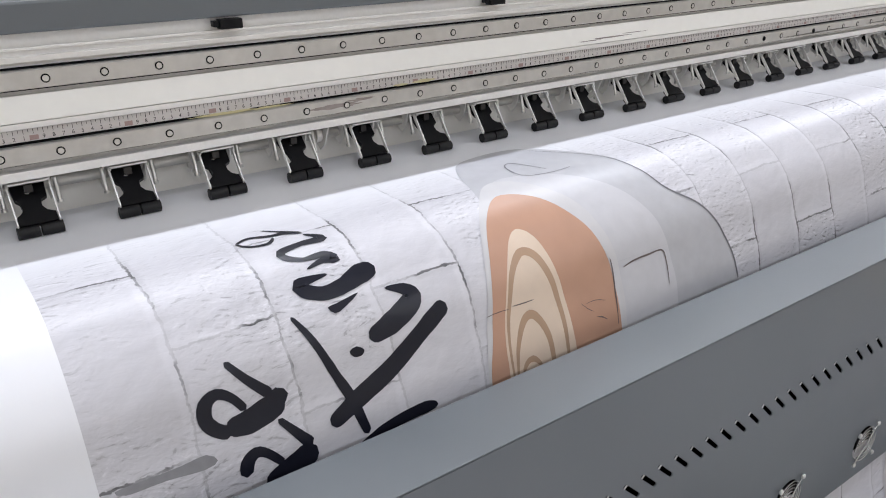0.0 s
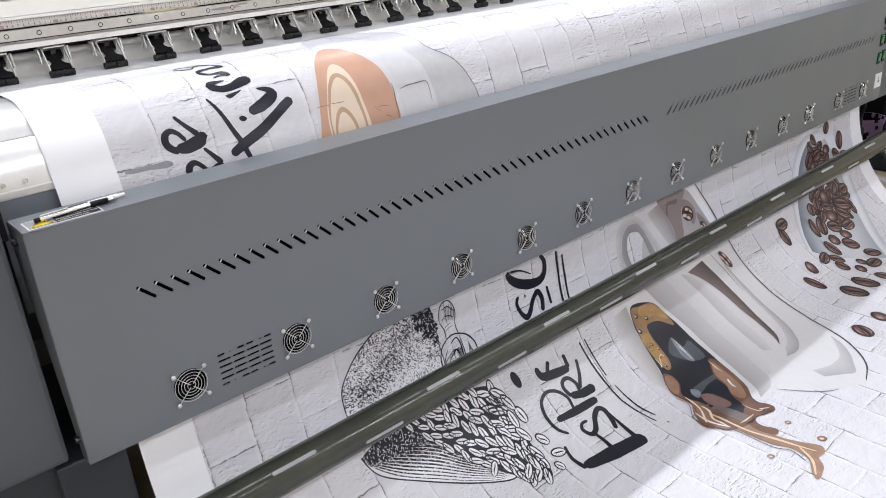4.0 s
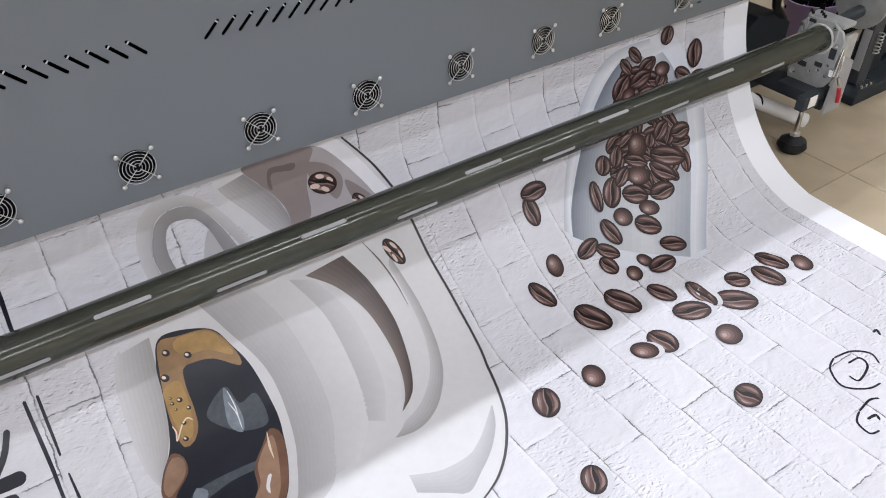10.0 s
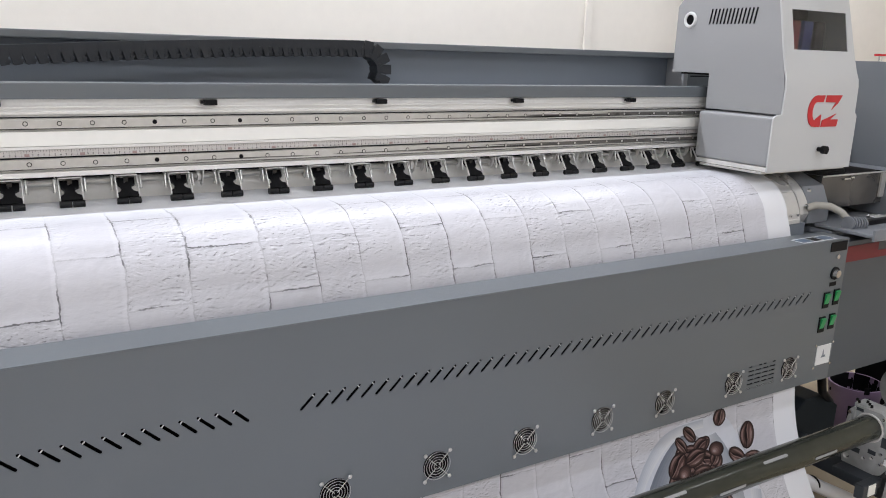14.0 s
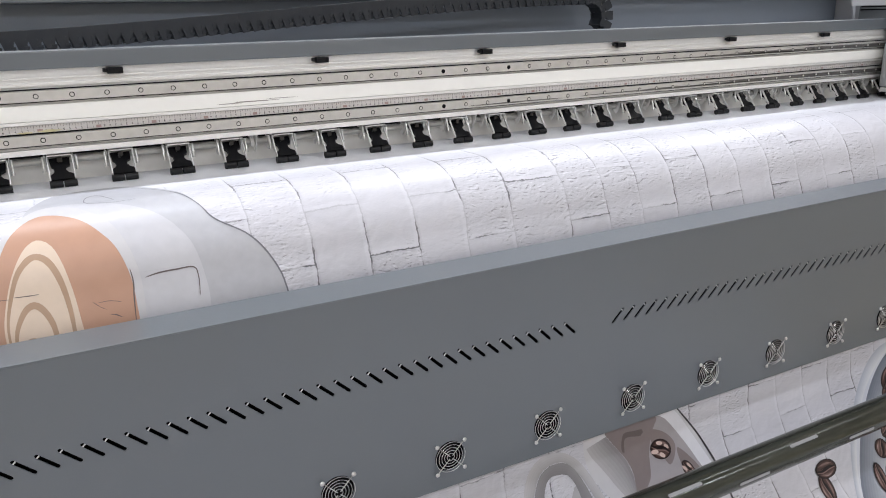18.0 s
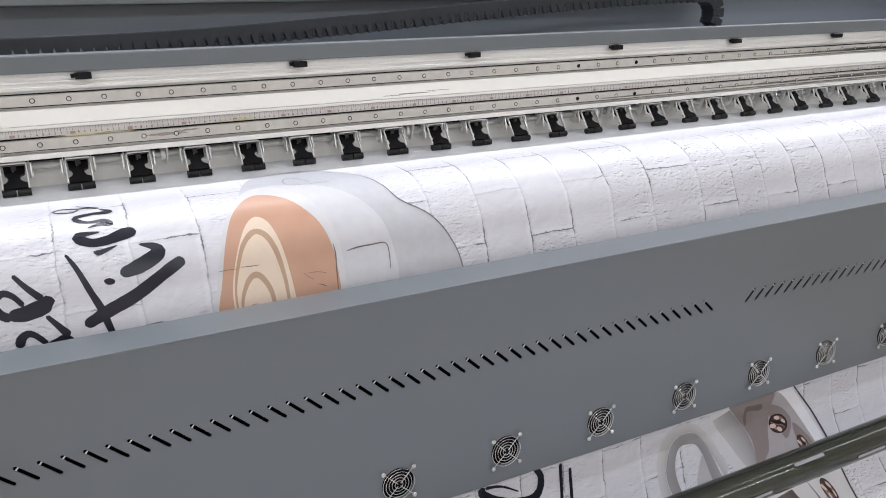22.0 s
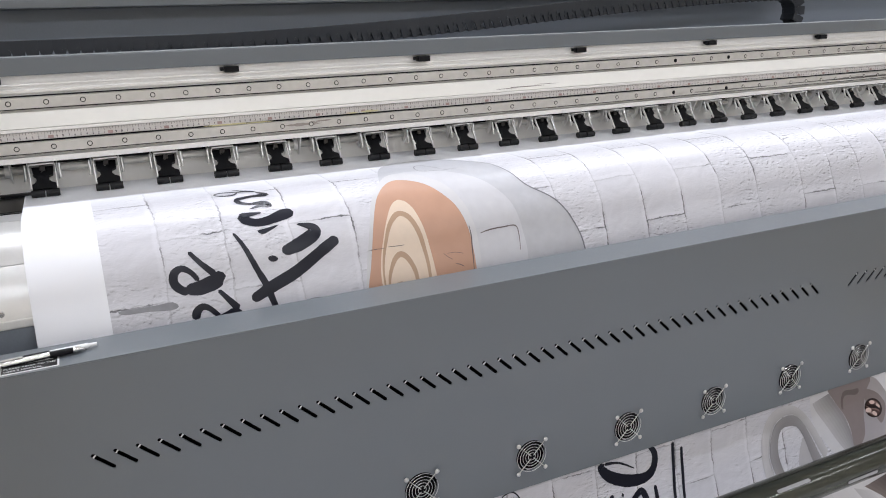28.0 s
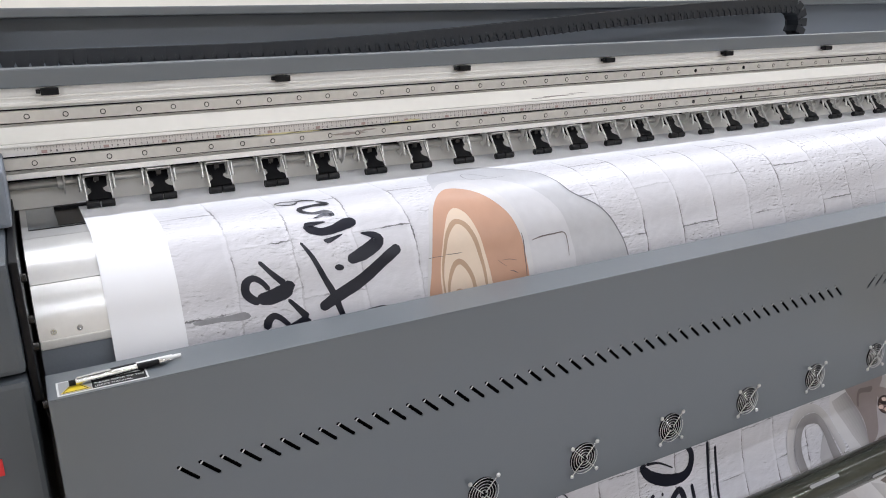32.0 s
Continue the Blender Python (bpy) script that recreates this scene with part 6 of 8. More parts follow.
stipple(SACK, 1200, 0.0060, 0.00105, lambda x, s: 1.1 - 30 * abs(s - 0.955 - 0.25 * abs(x - 0.68)), lambda x, s: 10, 13, 3)
stipple(SACK, 1000, 0.0052, 0.0010, lambda x, s: 1.0 - 16 * (0.90 - 0.14 * (x - 0.6) - s) if s < 0.91 else 0.0, lambda x, s: 95, 14, 3)
stipple([(0.694, 0.855), (0.752, 0.862), (0.770, 0.923), (0.768, 0.972), (0.735, 0.950), (0.712, 0.915)], 330, 0.0066, 0.0042, lambda x, s: 0.95, lambda x, s: 25, 15, 4)
stipple([(0.694, 0.855), (0.752, 0.862), (0.770, 0.923), (0.768, 0.972), (0.735, 0.950), (0.712, 0.915)], 260, 0.0030, 0.0010, lambda x, s: 0.6, lambda x, s: 70, 21, 5, PALE)
fill("printed_bowl", BOWL, PALE, 1)
BRIM = [(0.464, 1.125), (0.526, 1.110), (0.605, 1.105), (0.680, 1.140), (0.724, 1.205), (0.774, 1.270), (0.808, 1.330)]
BASE = [(0.464, 1.125), (0.480, 1.158), (0.530, 1.210), (0.610, 1.262), (0.690, 1.310), (0.760, 1.342), (0.808, 1.330)]
for k in range(1, 17):
    f = k / 17
    ring_line = [(a + (c - a) * f, b + (d - b) * f) for (a, b), (c, d) in zip(BRIM, BASE)]
    bold = 0.0085 * (1 - f) + 0.0017
    stroke("printed_outline", ring_line, (0.001, bold * 1.2, bold * 1.3, bold, bold * 0.8, bold * 0.5, 0.0008), INK, 2)
stipple(BOWL, 2400, 0.0036, 0.0008, lambda x, s: 0.9, lambda x, s: 128 + 300 * (x - 0.62), 17, 3, PALE)
stroke("printed_outline", [(0.464, 1.125), (0.490, 1.180), (0.573, 1.238), (0.690, 1.310), (0.780, 1.352), (0.808, 1.330)], (0.003, 0.004), INK, 4)
fill("printed_shadow", HEAP, INK, 3)
rng = random.Random(31)
seeds = []
for _ in range(9000):
    x, s = rng.uniform(0.60, 0.91), rng.uniform(1.10, 1.41)
    if within(HEAP, x, s) and all((x - a) ** 2 + (s - b) ** 2 > 0.0205 ** 2 for a, b in seeds):
        seeds.append((x, s))
for k, (x, s) in enumerate(seeds):
    near = 0.8 + 0.5 * min(1, max(0, (x - 0.62) / 0.3))
    line_bean(x, s, 0.0205 * near, 0.0088 * near, rng.uniform(20, 95) + 50 * (s > 1.3), 4 + k % 3)
stroke("printed_outline", [(0.781, 0.923), (0.784, 0.9), (0.794, 0.88), (0.815, 0.876), (0.83, 0.891), (0.835, 0.915), (0.828, 0.937)], (0.0024, 0.003, 0.0024), INK, 4)
stroke("printed_outline", [(0.791, 0.895), (0.813, 0.891), (0.832, 0.91)], (0.0024, 0.003, 0.0024), INK, 4)
stroke("printed_outline", [(0.788, 0.922), (0.804, 0.913), (0.828, 0.923)], (0.002, 0.0025, 0.002), INK, 4)
stroke("printed_outline", [(0.781, 0.923), (0.791, 0.946), (0.791, 0.971)], (0.0024, 0.003, 0.0024), INK, 4)
stroke("printed_outline", [(0.828, 0.937), (0.829, 0.957), (0.834, 0.973)], (0.0024, 0.003, 0.0024), INK, 4)
stroke("printed_outline", [(0.791, 0.971), (0.771, 0.986), (0.76, 1.009), (0.758, 1.034), (0.763, 1.06), (0.762, 1.081)], (0.0032, 0.004, 0.0032), INK, 4)
stroke("printed_outline", [(0.791, 0.971), (0.811, 0.966), (0.835, 0.971), (0.859, 0.985), (0.875, 1.009), (0.878, 1.041), (0.876, 1.071)], (0.0032, 0.004, 0.0032), INK, 4)
stroke("printed_outline", [(0.8, 0.986), (0.821, 0.977), (0.83, 0.997), (0.83, 1.031), (0.832, 1.061)], (0.0032, 0.004, 0.0032), INK, 4)
stroke("printed_outline", [(0.833, 0.975), (0.836, 1.008), (0.837, 1.038), (0.839, 1.063)], (0.0024, 0.003, 0.0024), INK, 4)
stroke("printed_outline", [(0.787, 0.996), (0.772, 1.017), (0.768, 1.045)], (0.002, 0.0025, 0.002), INK, 4)
stroke("printed_outline", [(0.762, 1.031), (0.777, 1.019), (0.806, 1.002)], (0.0016, 0.002, 0.0016), INK, 4)
stroke("printed_outline", [(0.787, 0.948), (0.801, 0.938), (0.819, 0.936)], (0.0012, 0.0015, 0.0012), INK, 4)
stroke("printed_outline", [(0.787, 0.956), (0.803, 0.946), (0.82, 0.943)], (0.0012, 0.0015, 0.0012), INK, 4)
fill("printed_sketch", [(0.813, 1.028), (0.825, 1.033), (0.827, 1.058), (0.824, 1.07), (0.81, 1.064), (0.808, 1.049)], INK, 4)
stroke("printed_outline", [(0.776, 1.034), (0.8, 1.005), (0.814, 1.007), (0.812, 1.025)], (0.0008, 0.0018, 0.0008), INK, 4)
stroke("printed_outline", [(0.781, 1.029), (0.804, 1.006), (0.816, 1.01), (0.814, 1.03)], (0.0008, 0.0018, 0.0008), INK, 4)
stroke("printed_outline", [(0.786, 1.025), (0.808, 1.006), (0.817, 1.013), (0.816, 1.034)], (0.0008, 0.0018, 0.0008), INK, 4)
stroke("printed_outline", [(0.791, 1.021), (0.812, 1.006), (0.819, 1.017), (0.818, 1.039)], (0.0008, 0.0018, 0.0008), INK, 4)
stroke("printed_outline", [(0.796, 1.017), (0.816, 1.006), (0.82, 1.02), (0.82, 1.044)], (0.0008, 0.0018, 0.0008), INK, 4)
stroke("printed_outline", [(0.8, 1.013), (0.82, 1.006), (0.822, 1.024), (0.822, 1.049)], (0.0008, 0.0018, 0.0008), INK, 4)
stroke("printed_outline", [(0.805, 1.008), (0.824, 1.006), (0.824, 1.027), (0.824, 1.054)], (0.0008, 0.0018, 0.0008), INK, 4)
stroke("printed_outline", [(0.81, 1.004), (0.828, 1.006), (0.825, 1.03), (0.826, 1.059)], (0.0008, 0.0018, 0.0008), INK, 4)
stroke("printed_outline", [(0.855, 0.997), (0.855, 1.012), (0.85, 1.028)], (0.0008, 0.0022, 0.0008), INK, 4)
stroke("printed_outline", [(0.857, 1.005), (0.857, 1.019), (0.852, 1.035)], (0.0008, 0.0022, 0.0008), INK, 4)
stroke("printed_outline", [(0.859, 1.012), (0.859, 1.027), (0.855, 1.041)], (0.0008, 0.0022, 0.0008), INK, 4)
stroke("printed_outline", [(0.861, 1.019), (0.861, 1.034), (0.857, 1.047)], (0.0008, 0.0022, 0.0008), INK, 4)
stroke("printed_outline", [(0.863, 1.027), (0.863, 1.041), (0.86, 1.054)], (0.0008, 0.0022, 0.0008), INK, 4)
stroke("printed_outline", [(0.865, 1.034), (0.865, 1.049), (0.862, 1.06)], (0.0008, 0.0022, 0.0008), INK, 4)
stroke("printed_outline", [(0.867, 1.041), (0.867, 1.056), (0.865, 1.066)], (0.0008, 0.0022, 0.0008), INK, 4)
stroke("printed_outline", [(0.87, 1.049), (0.87, 1.063), (0.868, 1.073)], (0.0008, 0.0022, 0.0008), INK, 4)
stroke("printed_outline", [(0.872, 1.056), (0.872, 1.07), (0.87, 1.079)], (0.0008, 0.0022, 0.0008), INK, 4)
stroke("printed_outline", [(0.8, 0.889), (0.802, 0.899), (0.797, 0.923)], (0.0008, 0.0018, 0.0008), INK, 4)
stroke("printed_outline", [(0.807, 0.887), (0.807, 0.902), (0.801, 0.924)], (0.0008, 0.0018, 0.0008), INK, 4)
stroke("printed_outline", [(0.813, 0.886), (0.811, 0.905), (0.805, 0.926)], (0.0008, 0.0018, 0.0008), INK, 4)
stroke("printed_outline", [(0.819, 0.885), (0.816, 0.908), (0.81, 0.927)], (0.0008, 0.0018, 0.0008), INK, 4)
stroke("printed_outline", [(0.824, 0.888), (0.821, 0.911), (0.814, 0.929)], (0.0008, 0.0018, 0.0008), INK, 4)
stroke("printed_outline", [(0.828, 0.891), (0.825, 0.914), (0.818, 0.93)], (0.0008, 0.0018, 0.0008), INK, 4)
stroke("printed_outline", [(0.833, 0.893), (0.83, 0.917), (0.822, 0.931)], (0.0008, 0.0018, 0.0008), INK, 4)
stroke("printed_outline", [(0.861, 1.143), (0.872, 1.185), (0.868, 1.229), (0.86, 1.241)], (0.003, 0.004, 0.003), INK, 8)
stroke("printed_outline", [(0.848, 1.147), (0.857, 1.193), (0.856, 1.236)], (0.003, 0.004, 0.003), INK, 8)
stroke("printed_letter", [(1.092, 1.063), (1.113, 1.042), (1.146, 1.041), (1.18, 1.061), (1.189, 1.097)], (0.014, 0.024, 0.028, 0.026, 0.02), INK, 3)
line_bean(0.915, 1.232, 0.024, 0.013, 80)
line_bean(0.925, 1.312, 0.020, 0.012, 60)
line_bean(0.936, 1.362, 0.021, 0.012, 20)
line_bean(0.908, 1.392, 0.015, 0.010, 70)
fill("printed_sketch", oval(0.955, 1.150, 0.024, 0.013, 80, 16), INK, 3)
fill("printed_saucer", [(1.666, 0.858), (1.767, 0.855), (1.937, 0.875), (2.035, 1.041), (2.076, 1.195), (2.094, 1.323), (2.094, 1.462), (2.051, 1.595), (2.0, 1.674), (1.933, 1.729), (1.839, 1.764), (1.759, 1.73), (1.684, 1.67), (1.634, 1.604), (1.754, 1.397), (1.751, 1.117), (1.665, 0.953)], CUP_WHITE, 1)
stroke("printed_outline", [(1.937, 0.875), (2.004, 0.965), (2.052, 1.07), (2.078, 1.199), (2.098, 1.325), (2.094, 1.462), (2.052, 1.591), (1.998, 1.672), (1.929, 1.73), (1.844, 1.762)], (0.004, 0.005, 0.006, 0.006, 0.006, 0.006, 0.006, 0.006, 0.005, 0.002), LINE_DARK, 5)
stroke("printed_outline", [(1.63, 1.608), (1.664, 1.656), (1.702, 1.7), (1.742, 1.727)], (0.002, 0.004, 0.004, 0.002), LINE_GREY, 5)
wash("printed_saucer_shade", [(1.985, 1.165), (2.014, 1.285), (2.012, 1.388), (1.984, 1.470), (1.930, 1.528), (1.866, 1.553), (1.800, 1.540)], [(1.975, 1.185), (1.994, 1.290), (1.990, 1.376), (1.962, 1.446), (1.915, 1.496), (1.860, 1.520), (1.802, 1.530)], (0.360, 0.351, 0.351), (0.540, 0.531, 0.540), 3, 5)
wash("printed_saucer_shade", [(1.783, 1.671), (1.831, 1.704), (1.865, 1.725), (1.909, 1.703), (1.957, 1.674), (2.003, 1.631), (2.029, 1.588)], [(1.791, 1.631), (1.820, 1.645), (1.852, 1.657), (1.911, 1.659), (1.950, 1.643), (1.984, 1.620), (2.027, 1.586)], (0.378, 0.378, 0.387), (0.504, 0.500, 0.508), 2, 6)
wash("printed_handle", [(1.488, 1.049), (1.484, 0.993), (1.49, 0.942), (1.509, 0.902), (1.541, 0.881), (1.59, 0.884), (1.632, 0.913), (1.666, 0.96), (1.698, 1.024)], [(1.515, 1.048), (1.507, 0.994), (1.517, 0.951), (1.532, 0.921), (1.558, 0.907), (1.593, 0.908), (1.622, 0.932), (1.652, 0.977), (1.681, 1.043)], (0.56, 0.55, 0.555), (0.44, 0.43, 0.435), 4, 5)
wash("printed_handle_shade", [(1.519, 1.05), (1.509, 0.994), (1.518, 0.952), (1.534, 0.922), (1.56, 0.908), (1.595, 0.91), (1.624, 0.933), (1.65, 0.979), (1.674, 1.043)], [(1.548, 1.053), (1.537, 0.997), (1.542, 0.957), (1.556, 0.936), (1.577, 0.934), (1.605, 0.942), (1.623, 0.969), (1.633, 1.002), (1.643, 1.043)], (0.32, 0.31, 0.315), (0.25, 0.24, 0.245), 5, 5)
fill("printed_handle_shade", [(1.622, 0.973), (1.635, 1.006), (1.647, 1.044), (1.613, 1.046), (1.595, 1.034)], HANDLE_GREY, 4)
wash("printed_saucer_shade", [(1.662, 0.898), (1.674, 0.921), (1.709, 0.969), (1.743, 1.022), (1.779, 1.073)], [(1.718, 0.885), (1.748, 0.923), (1.773, 0.96), (1.787, 1.0), (1.789, 1.046)], (0.5, 0.49, 0.495), (0.28, 0.265, 0.27), 3, 7)
fill("printed_saucer_well", [(1.715, 0.876), (1.74, 0.868), (1.831, 0.869), (1.883, 0.878), (1.927, 0.915), (1.969, 0.974), (1.999, 1.037), (2.015, 1.075), (1.884, 1.081), (1.779, 1.073), (1.786, 0.997), (1.771, 0.957), (1.741, 0.913)], WELL_LIGHT, 2)
fill("printed_saucer_shade", [(1.715, 0.876), (1.74, 0.868), (1.831, 0.869), (1.87, 0.879), (1.856, 0.91), (1.842, 0.956), (1.834, 1.02), (1.792, 1.045), (1.788, 0.995), (1.773, 0.957), (1.741, 0.913)], WELL_DARK, 4)
fill("printed_saucer_shade", [(1.769, 0.893), (1.801, 0.894), (1.826, 0.897), (1.82, 0.911), (1.774, 0.905), (1.769, 0.938), (1.761, 0.928)], UMBER, 5)
fill("printed_saucer_shade", [(1.85, 0.905), (1.892, 0.922), (1.921, 0.955), (1.92, 0.983), (1.9, 1.005), (1.875, 0.968), (1.85, 0.933)], WELL_DARK, 5)
fill("printed_saucer_shade", [(1.928, 0.971), (1.968, 1.007), (1.995, 1.051), (1.974, 1.065), (1.941, 1.03)], WELL_DARK, 4)
fill("printed_saucer_shade", [(1.825, 1.04), (1.862, 1.038), (1.901, 1.044), (1.89, 1.059), (1.834, 1.064)], UMBER, 5)
fill("printed_saucer_rim", [(1.863, 0.869), (1.919, 0.871), (1.976, 0.944), (2.036, 1.052), (2.009, 1.054), (1.967, 0.984), (1.925, 0.923), (1.892, 0.886)], PALE, 4)
wash("printed_crescent", [(1.785, 1.136), (1.843, 1.184), (1.89, 1.257), (1.909, 1.343), (1.905, 1.414), (1.887, 1.467), (1.864, 1.497)], [(1.879, 1.126), (1.921, 1.204), (1.944, 1.3), (1.936, 1.388), (1.915, 1.452), (1.894, 1.479), (1.864, 1.499)], (0.2, 0.165, 0.155), (0.085, 0.068, 0.064), 6, 6)
stroke("printed_outline", [(1.93, 1.114), (1.959, 1.169), (1.978, 1.227), (1.987, 1.284)], (0.001, 0.004, 0.003, 0.001), UMBER, 5)
fill("printed_cup", [(1.383, 1.182), (1.417, 1.124), (1.46, 1.084), (1.536, 1.071), (1.672, 1.09), (1.79, 1.134), (1.85, 1.205), (1.884, 1.316), (1.888, 1.426), (1.863, 1.511), (1.801, 1.55), (1.715, 1.565), (1.611, 1.6), (1.547, 1.603), (1.522, 1.545), (1.424, 1.452), (1.378, 1.389), (1.372, 1.271)], CUP_WHITE, 5)
wash("printed_cup_shade", [(1.545, 1.085), (1.589, 1.166), (1.645, 1.292), (1.640, 1.437), (1.598, 1.546), (1.556, 1.592)], [(1.660, 1.105), (1.713, 1.208), (1.735, 1.333), (1.726, 1.439), (1.675, 1.553), (1.623, 1.588)], (0.387, 0.378, 0.387), (0.526, 0.517, 0.526), 6)
wash("printed_cup_shade", [(1.660, 1.105), (1.713, 1.208), (1.735, 1.333), (1.726, 1.439), (1.675, 1.553)], [(1.748, 1.130), (1.800, 1.235), (1.812, 1.370), (1.790, 1.480), (1.730, 1.548)], (0.576, 0.567, 0.576), (0.657, 0.652, 0.661), 6)
wash("printed_cup_shade", [(1.748, 1.130), (1.800, 1.235), (1.812, 1.370), (1.790, 1.480)], [(1.800, 1.150), (1.856, 1.255), (1.862, 1.400), (1.822, 1.500)], (0.486, 0.477, 0.486), (0.594, 0.590, 0.599), 6)
wash("printed_cup_rim", [(1.383, 1.140), (1.366, 1.200), (1.361, 1.300), (1.366, 1.366), (1.380, 1.405)], [(1.452, 1.130), (1.446, 1.190), (1.434, 1.290), (1.410, 1.355), (1.386, 1.402)], (0.612, 0.608, 0.617), (0.360, 0.347, 0.347), 6)
fill("printed_coffee", [(1.474, 1.137), (1.562, 1.159), (1.594, 1.208), (1.618, 1.269), (1.629, 1.363), (1.624, 1.417), (1.608, 1.484), (1.58, 1.538), (1.536, 1.58), (1.527, 1.627), (1.521, 1.645), (1.49, 1.639), (1.465, 1.628), (1.435, 1.632), (1.394, 1.623), (1.355, 1.604), (1.34, 1.577), (1.326, 1.552), (1.337, 1.525), (1.365, 1.502), (1.383, 1.48), (1.383, 1.45), (1.377, 1.418), (1.391, 1.383), (1.415, 1.348), (1.43, 1.301), (1.44, 1.24), (1.447, 1.184)], COFFEE, 7)
fill("printed_pour", [(1.416, 1.354), (1.435, 1.369), (1.433, 1.402), (1.401, 1.432), (1.395, 1.458), (1.413, 1.483), (1.415, 1.523), (1.417, 1.571), (1.425, 1.607), (1.456, 1.622), (1.435, 1.632), (1.394, 1.623), (1.355, 1.604), (1.34, 1.577), (1.326, 1.552), (1.337, 1.525), (1.365, 1.502), (1.383, 1.48), (1.383, 1.45), (1.377, 1.418), (1.392, 1.384)], BROWN_MID, 8)
fill("printed_pour", [(1.416, 1.362), (1.433, 1.373), (1.428, 1.402), (1.399, 1.426), (1.387, 1.428), (1.383, 1.411), (1.396, 1.382)], BROWN_LIGHT, 9)
fill("printed_pour", [(1.604, 1.396), (1.621, 1.42), (1.607, 1.484), (1.579, 1.537), (1.531, 1.582), (1.526, 1.629), (1.517, 1.645), (1.49, 1.636), (1.491, 1.605), (1.491, 1.574), (1.506, 1.535), (1.538, 1.498), (1.547, 1.456), (1.577, 1.422)], BROWN_MID, 8)
fill("printed_pour", [(1.601, 1.409), (1.598, 1.455), (1.574, 1.521), (1.532, 1.561), (1.513, 1.553), (1.517, 1.523), (1.546, 1.492), (1.557, 1.451)], BROWN_LIGHT, 9)
fill("printed_pour", [(1.439, 1.472), (1.472, 1.489), (1.476, 1.544), (1.454, 1.552), (1.437, 1.537), (1.425, 1.51)], MAUVE, 9)
fill("printed_pour", [(1.392, 1.463), (1.407, 1.481), (1.403, 1.515), (1.378, 1.545), (1.373, 1.596), (1.357, 1.597), (1.348, 1.57), (1.346, 1.541), (1.355, 1.514), (1.379, 1.492)], BROWN_LIGHT, 9)
fill("printed_pour", [(1.423, 1.52), (1.445, 1.55), (1.452, 1.595), (1.448, 1.623), (1.418, 1.618), (1.414, 1.585), (1.414, 1.551)], UMBER, 9)
fill("printed_crema", [(1.463, 1.148), (1.501, 1.149), (1.563, 1.162), (1.595, 1.213), (1.598, 1.252), (1.552, 1.218), (1.512, 1.209), (1.491, 1.213), (1.485, 1.247), (1.485, 1.29), (1.48, 1.328), (1.463, 1.351), (1.444, 1.353), (1.437, 1.321), (1.438, 1.268), (1.447, 1.207)], CREMA, 8)
fill("printed_crema", [(1.5, 1.152), (1.56, 1.164), (1.588, 1.207), (1.589, 1.226), (1.546, 1.197), (1.506, 1.19), (1.487, 1.169)], GOLD, 9)
fill("printed_crema", [(1.443, 1.235), (1.474, 1.229), (1.48, 1.258), (1.475, 1.309), (1.465, 1.339), (1.447, 1.342), (1.443, 1.31), (1.44, 1.269)], GOLD, 9)
fill("printed_coffee_light", [(1.503, 1.312), (1.553, 1.278), (1.569, 1.321), (1.605, 1.316), (1.607, 1.381), (1.561, 1.378), (1.521, 1.348)], STEEL_DEEP, 8)
fill("printed_coffee_light", [(1.55, 1.279), (1.561, 1.313), (1.565, 1.35), (1.554, 1.377), (1.535, 1.355), (1.539, 1.315)], STEEL_BLUE, 9)
fill("printed_coffee_light", [(1.43, 1.444), (1.501, 1.44), (1.586, 1.449), (1.573, 1.461), (1.505, 1.458), (1.454, 1.467), (1.424, 1.47)], STEEL_DEEP, 8)
fill("printed_coffee_light", [(1.437, 1.438), (1.454, 1.452), (1.447, 1.469), (1.425, 1.474), (1.424, 1.455)], STEEL_BLUE, 9)
stroke("printed_glint", [(1.554, 1.286), (1.558, 1.323), (1.555, 1.363)], (0.001, 0.0025, 0.001), PALE, 10)
stroke("printed_glint", [(1.548, 1.309), (1.556, 1.339), (1.555, 1.372)], (0.001, 0.0025, 0.001), PALE, 10)
stroke("printed_glint", [(1.435, 1.304), (1.439, 1.319), (1.435, 1.336), (1.453, 1.312), (1.467, 1.303), (1.476, 1.313)], (0.001, 0.003, 0.002, 0.003, 0.003, 0.001), FOAM, 10)
stroke("printed_glint", [(1.596, 1.399), (1.59, 1.429), (1.588, 1.457)], (0.001, 0.005, 0.001), FOAM, 10)
fill("printed_glint", [(1.565, 1.484), (1.572, 1.486), (1.56, 1.504), (1.554, 1.52), (1.551, 1.508)], PALE, 10)
stroke("printed_glint", [(1.396, 1.445), (1.395, 1.472), (1.386, 1.503), (1.359, 1.532), (1.343, 1.546)], (0.002, 0.006, 0.004, 0.007, 0.002), FOAM, 10)
stroke("printed_glint", [(1.4, 1.497), (1.397, 1.523), (1.373, 1.549), (1.372, 1.574), (1.37, 1.597)], (0.002, 0.008, 0.006, 0.006, 0.001), FOAM, 10)
stroke("printed_glint", [(1.403, 1.61), (1.43, 1.614), (1.469, 1.616)], (0.001, 0.005, 0.002), GOLD_PALE, 10)
stroke("printed_glint", [(1.488, 1.572), (1.487, 1.6), (1.494, 1.62), (1.51, 1.621)], (0.001, 0.004, 0.004, 0.002), GOLD_PALE, 10)
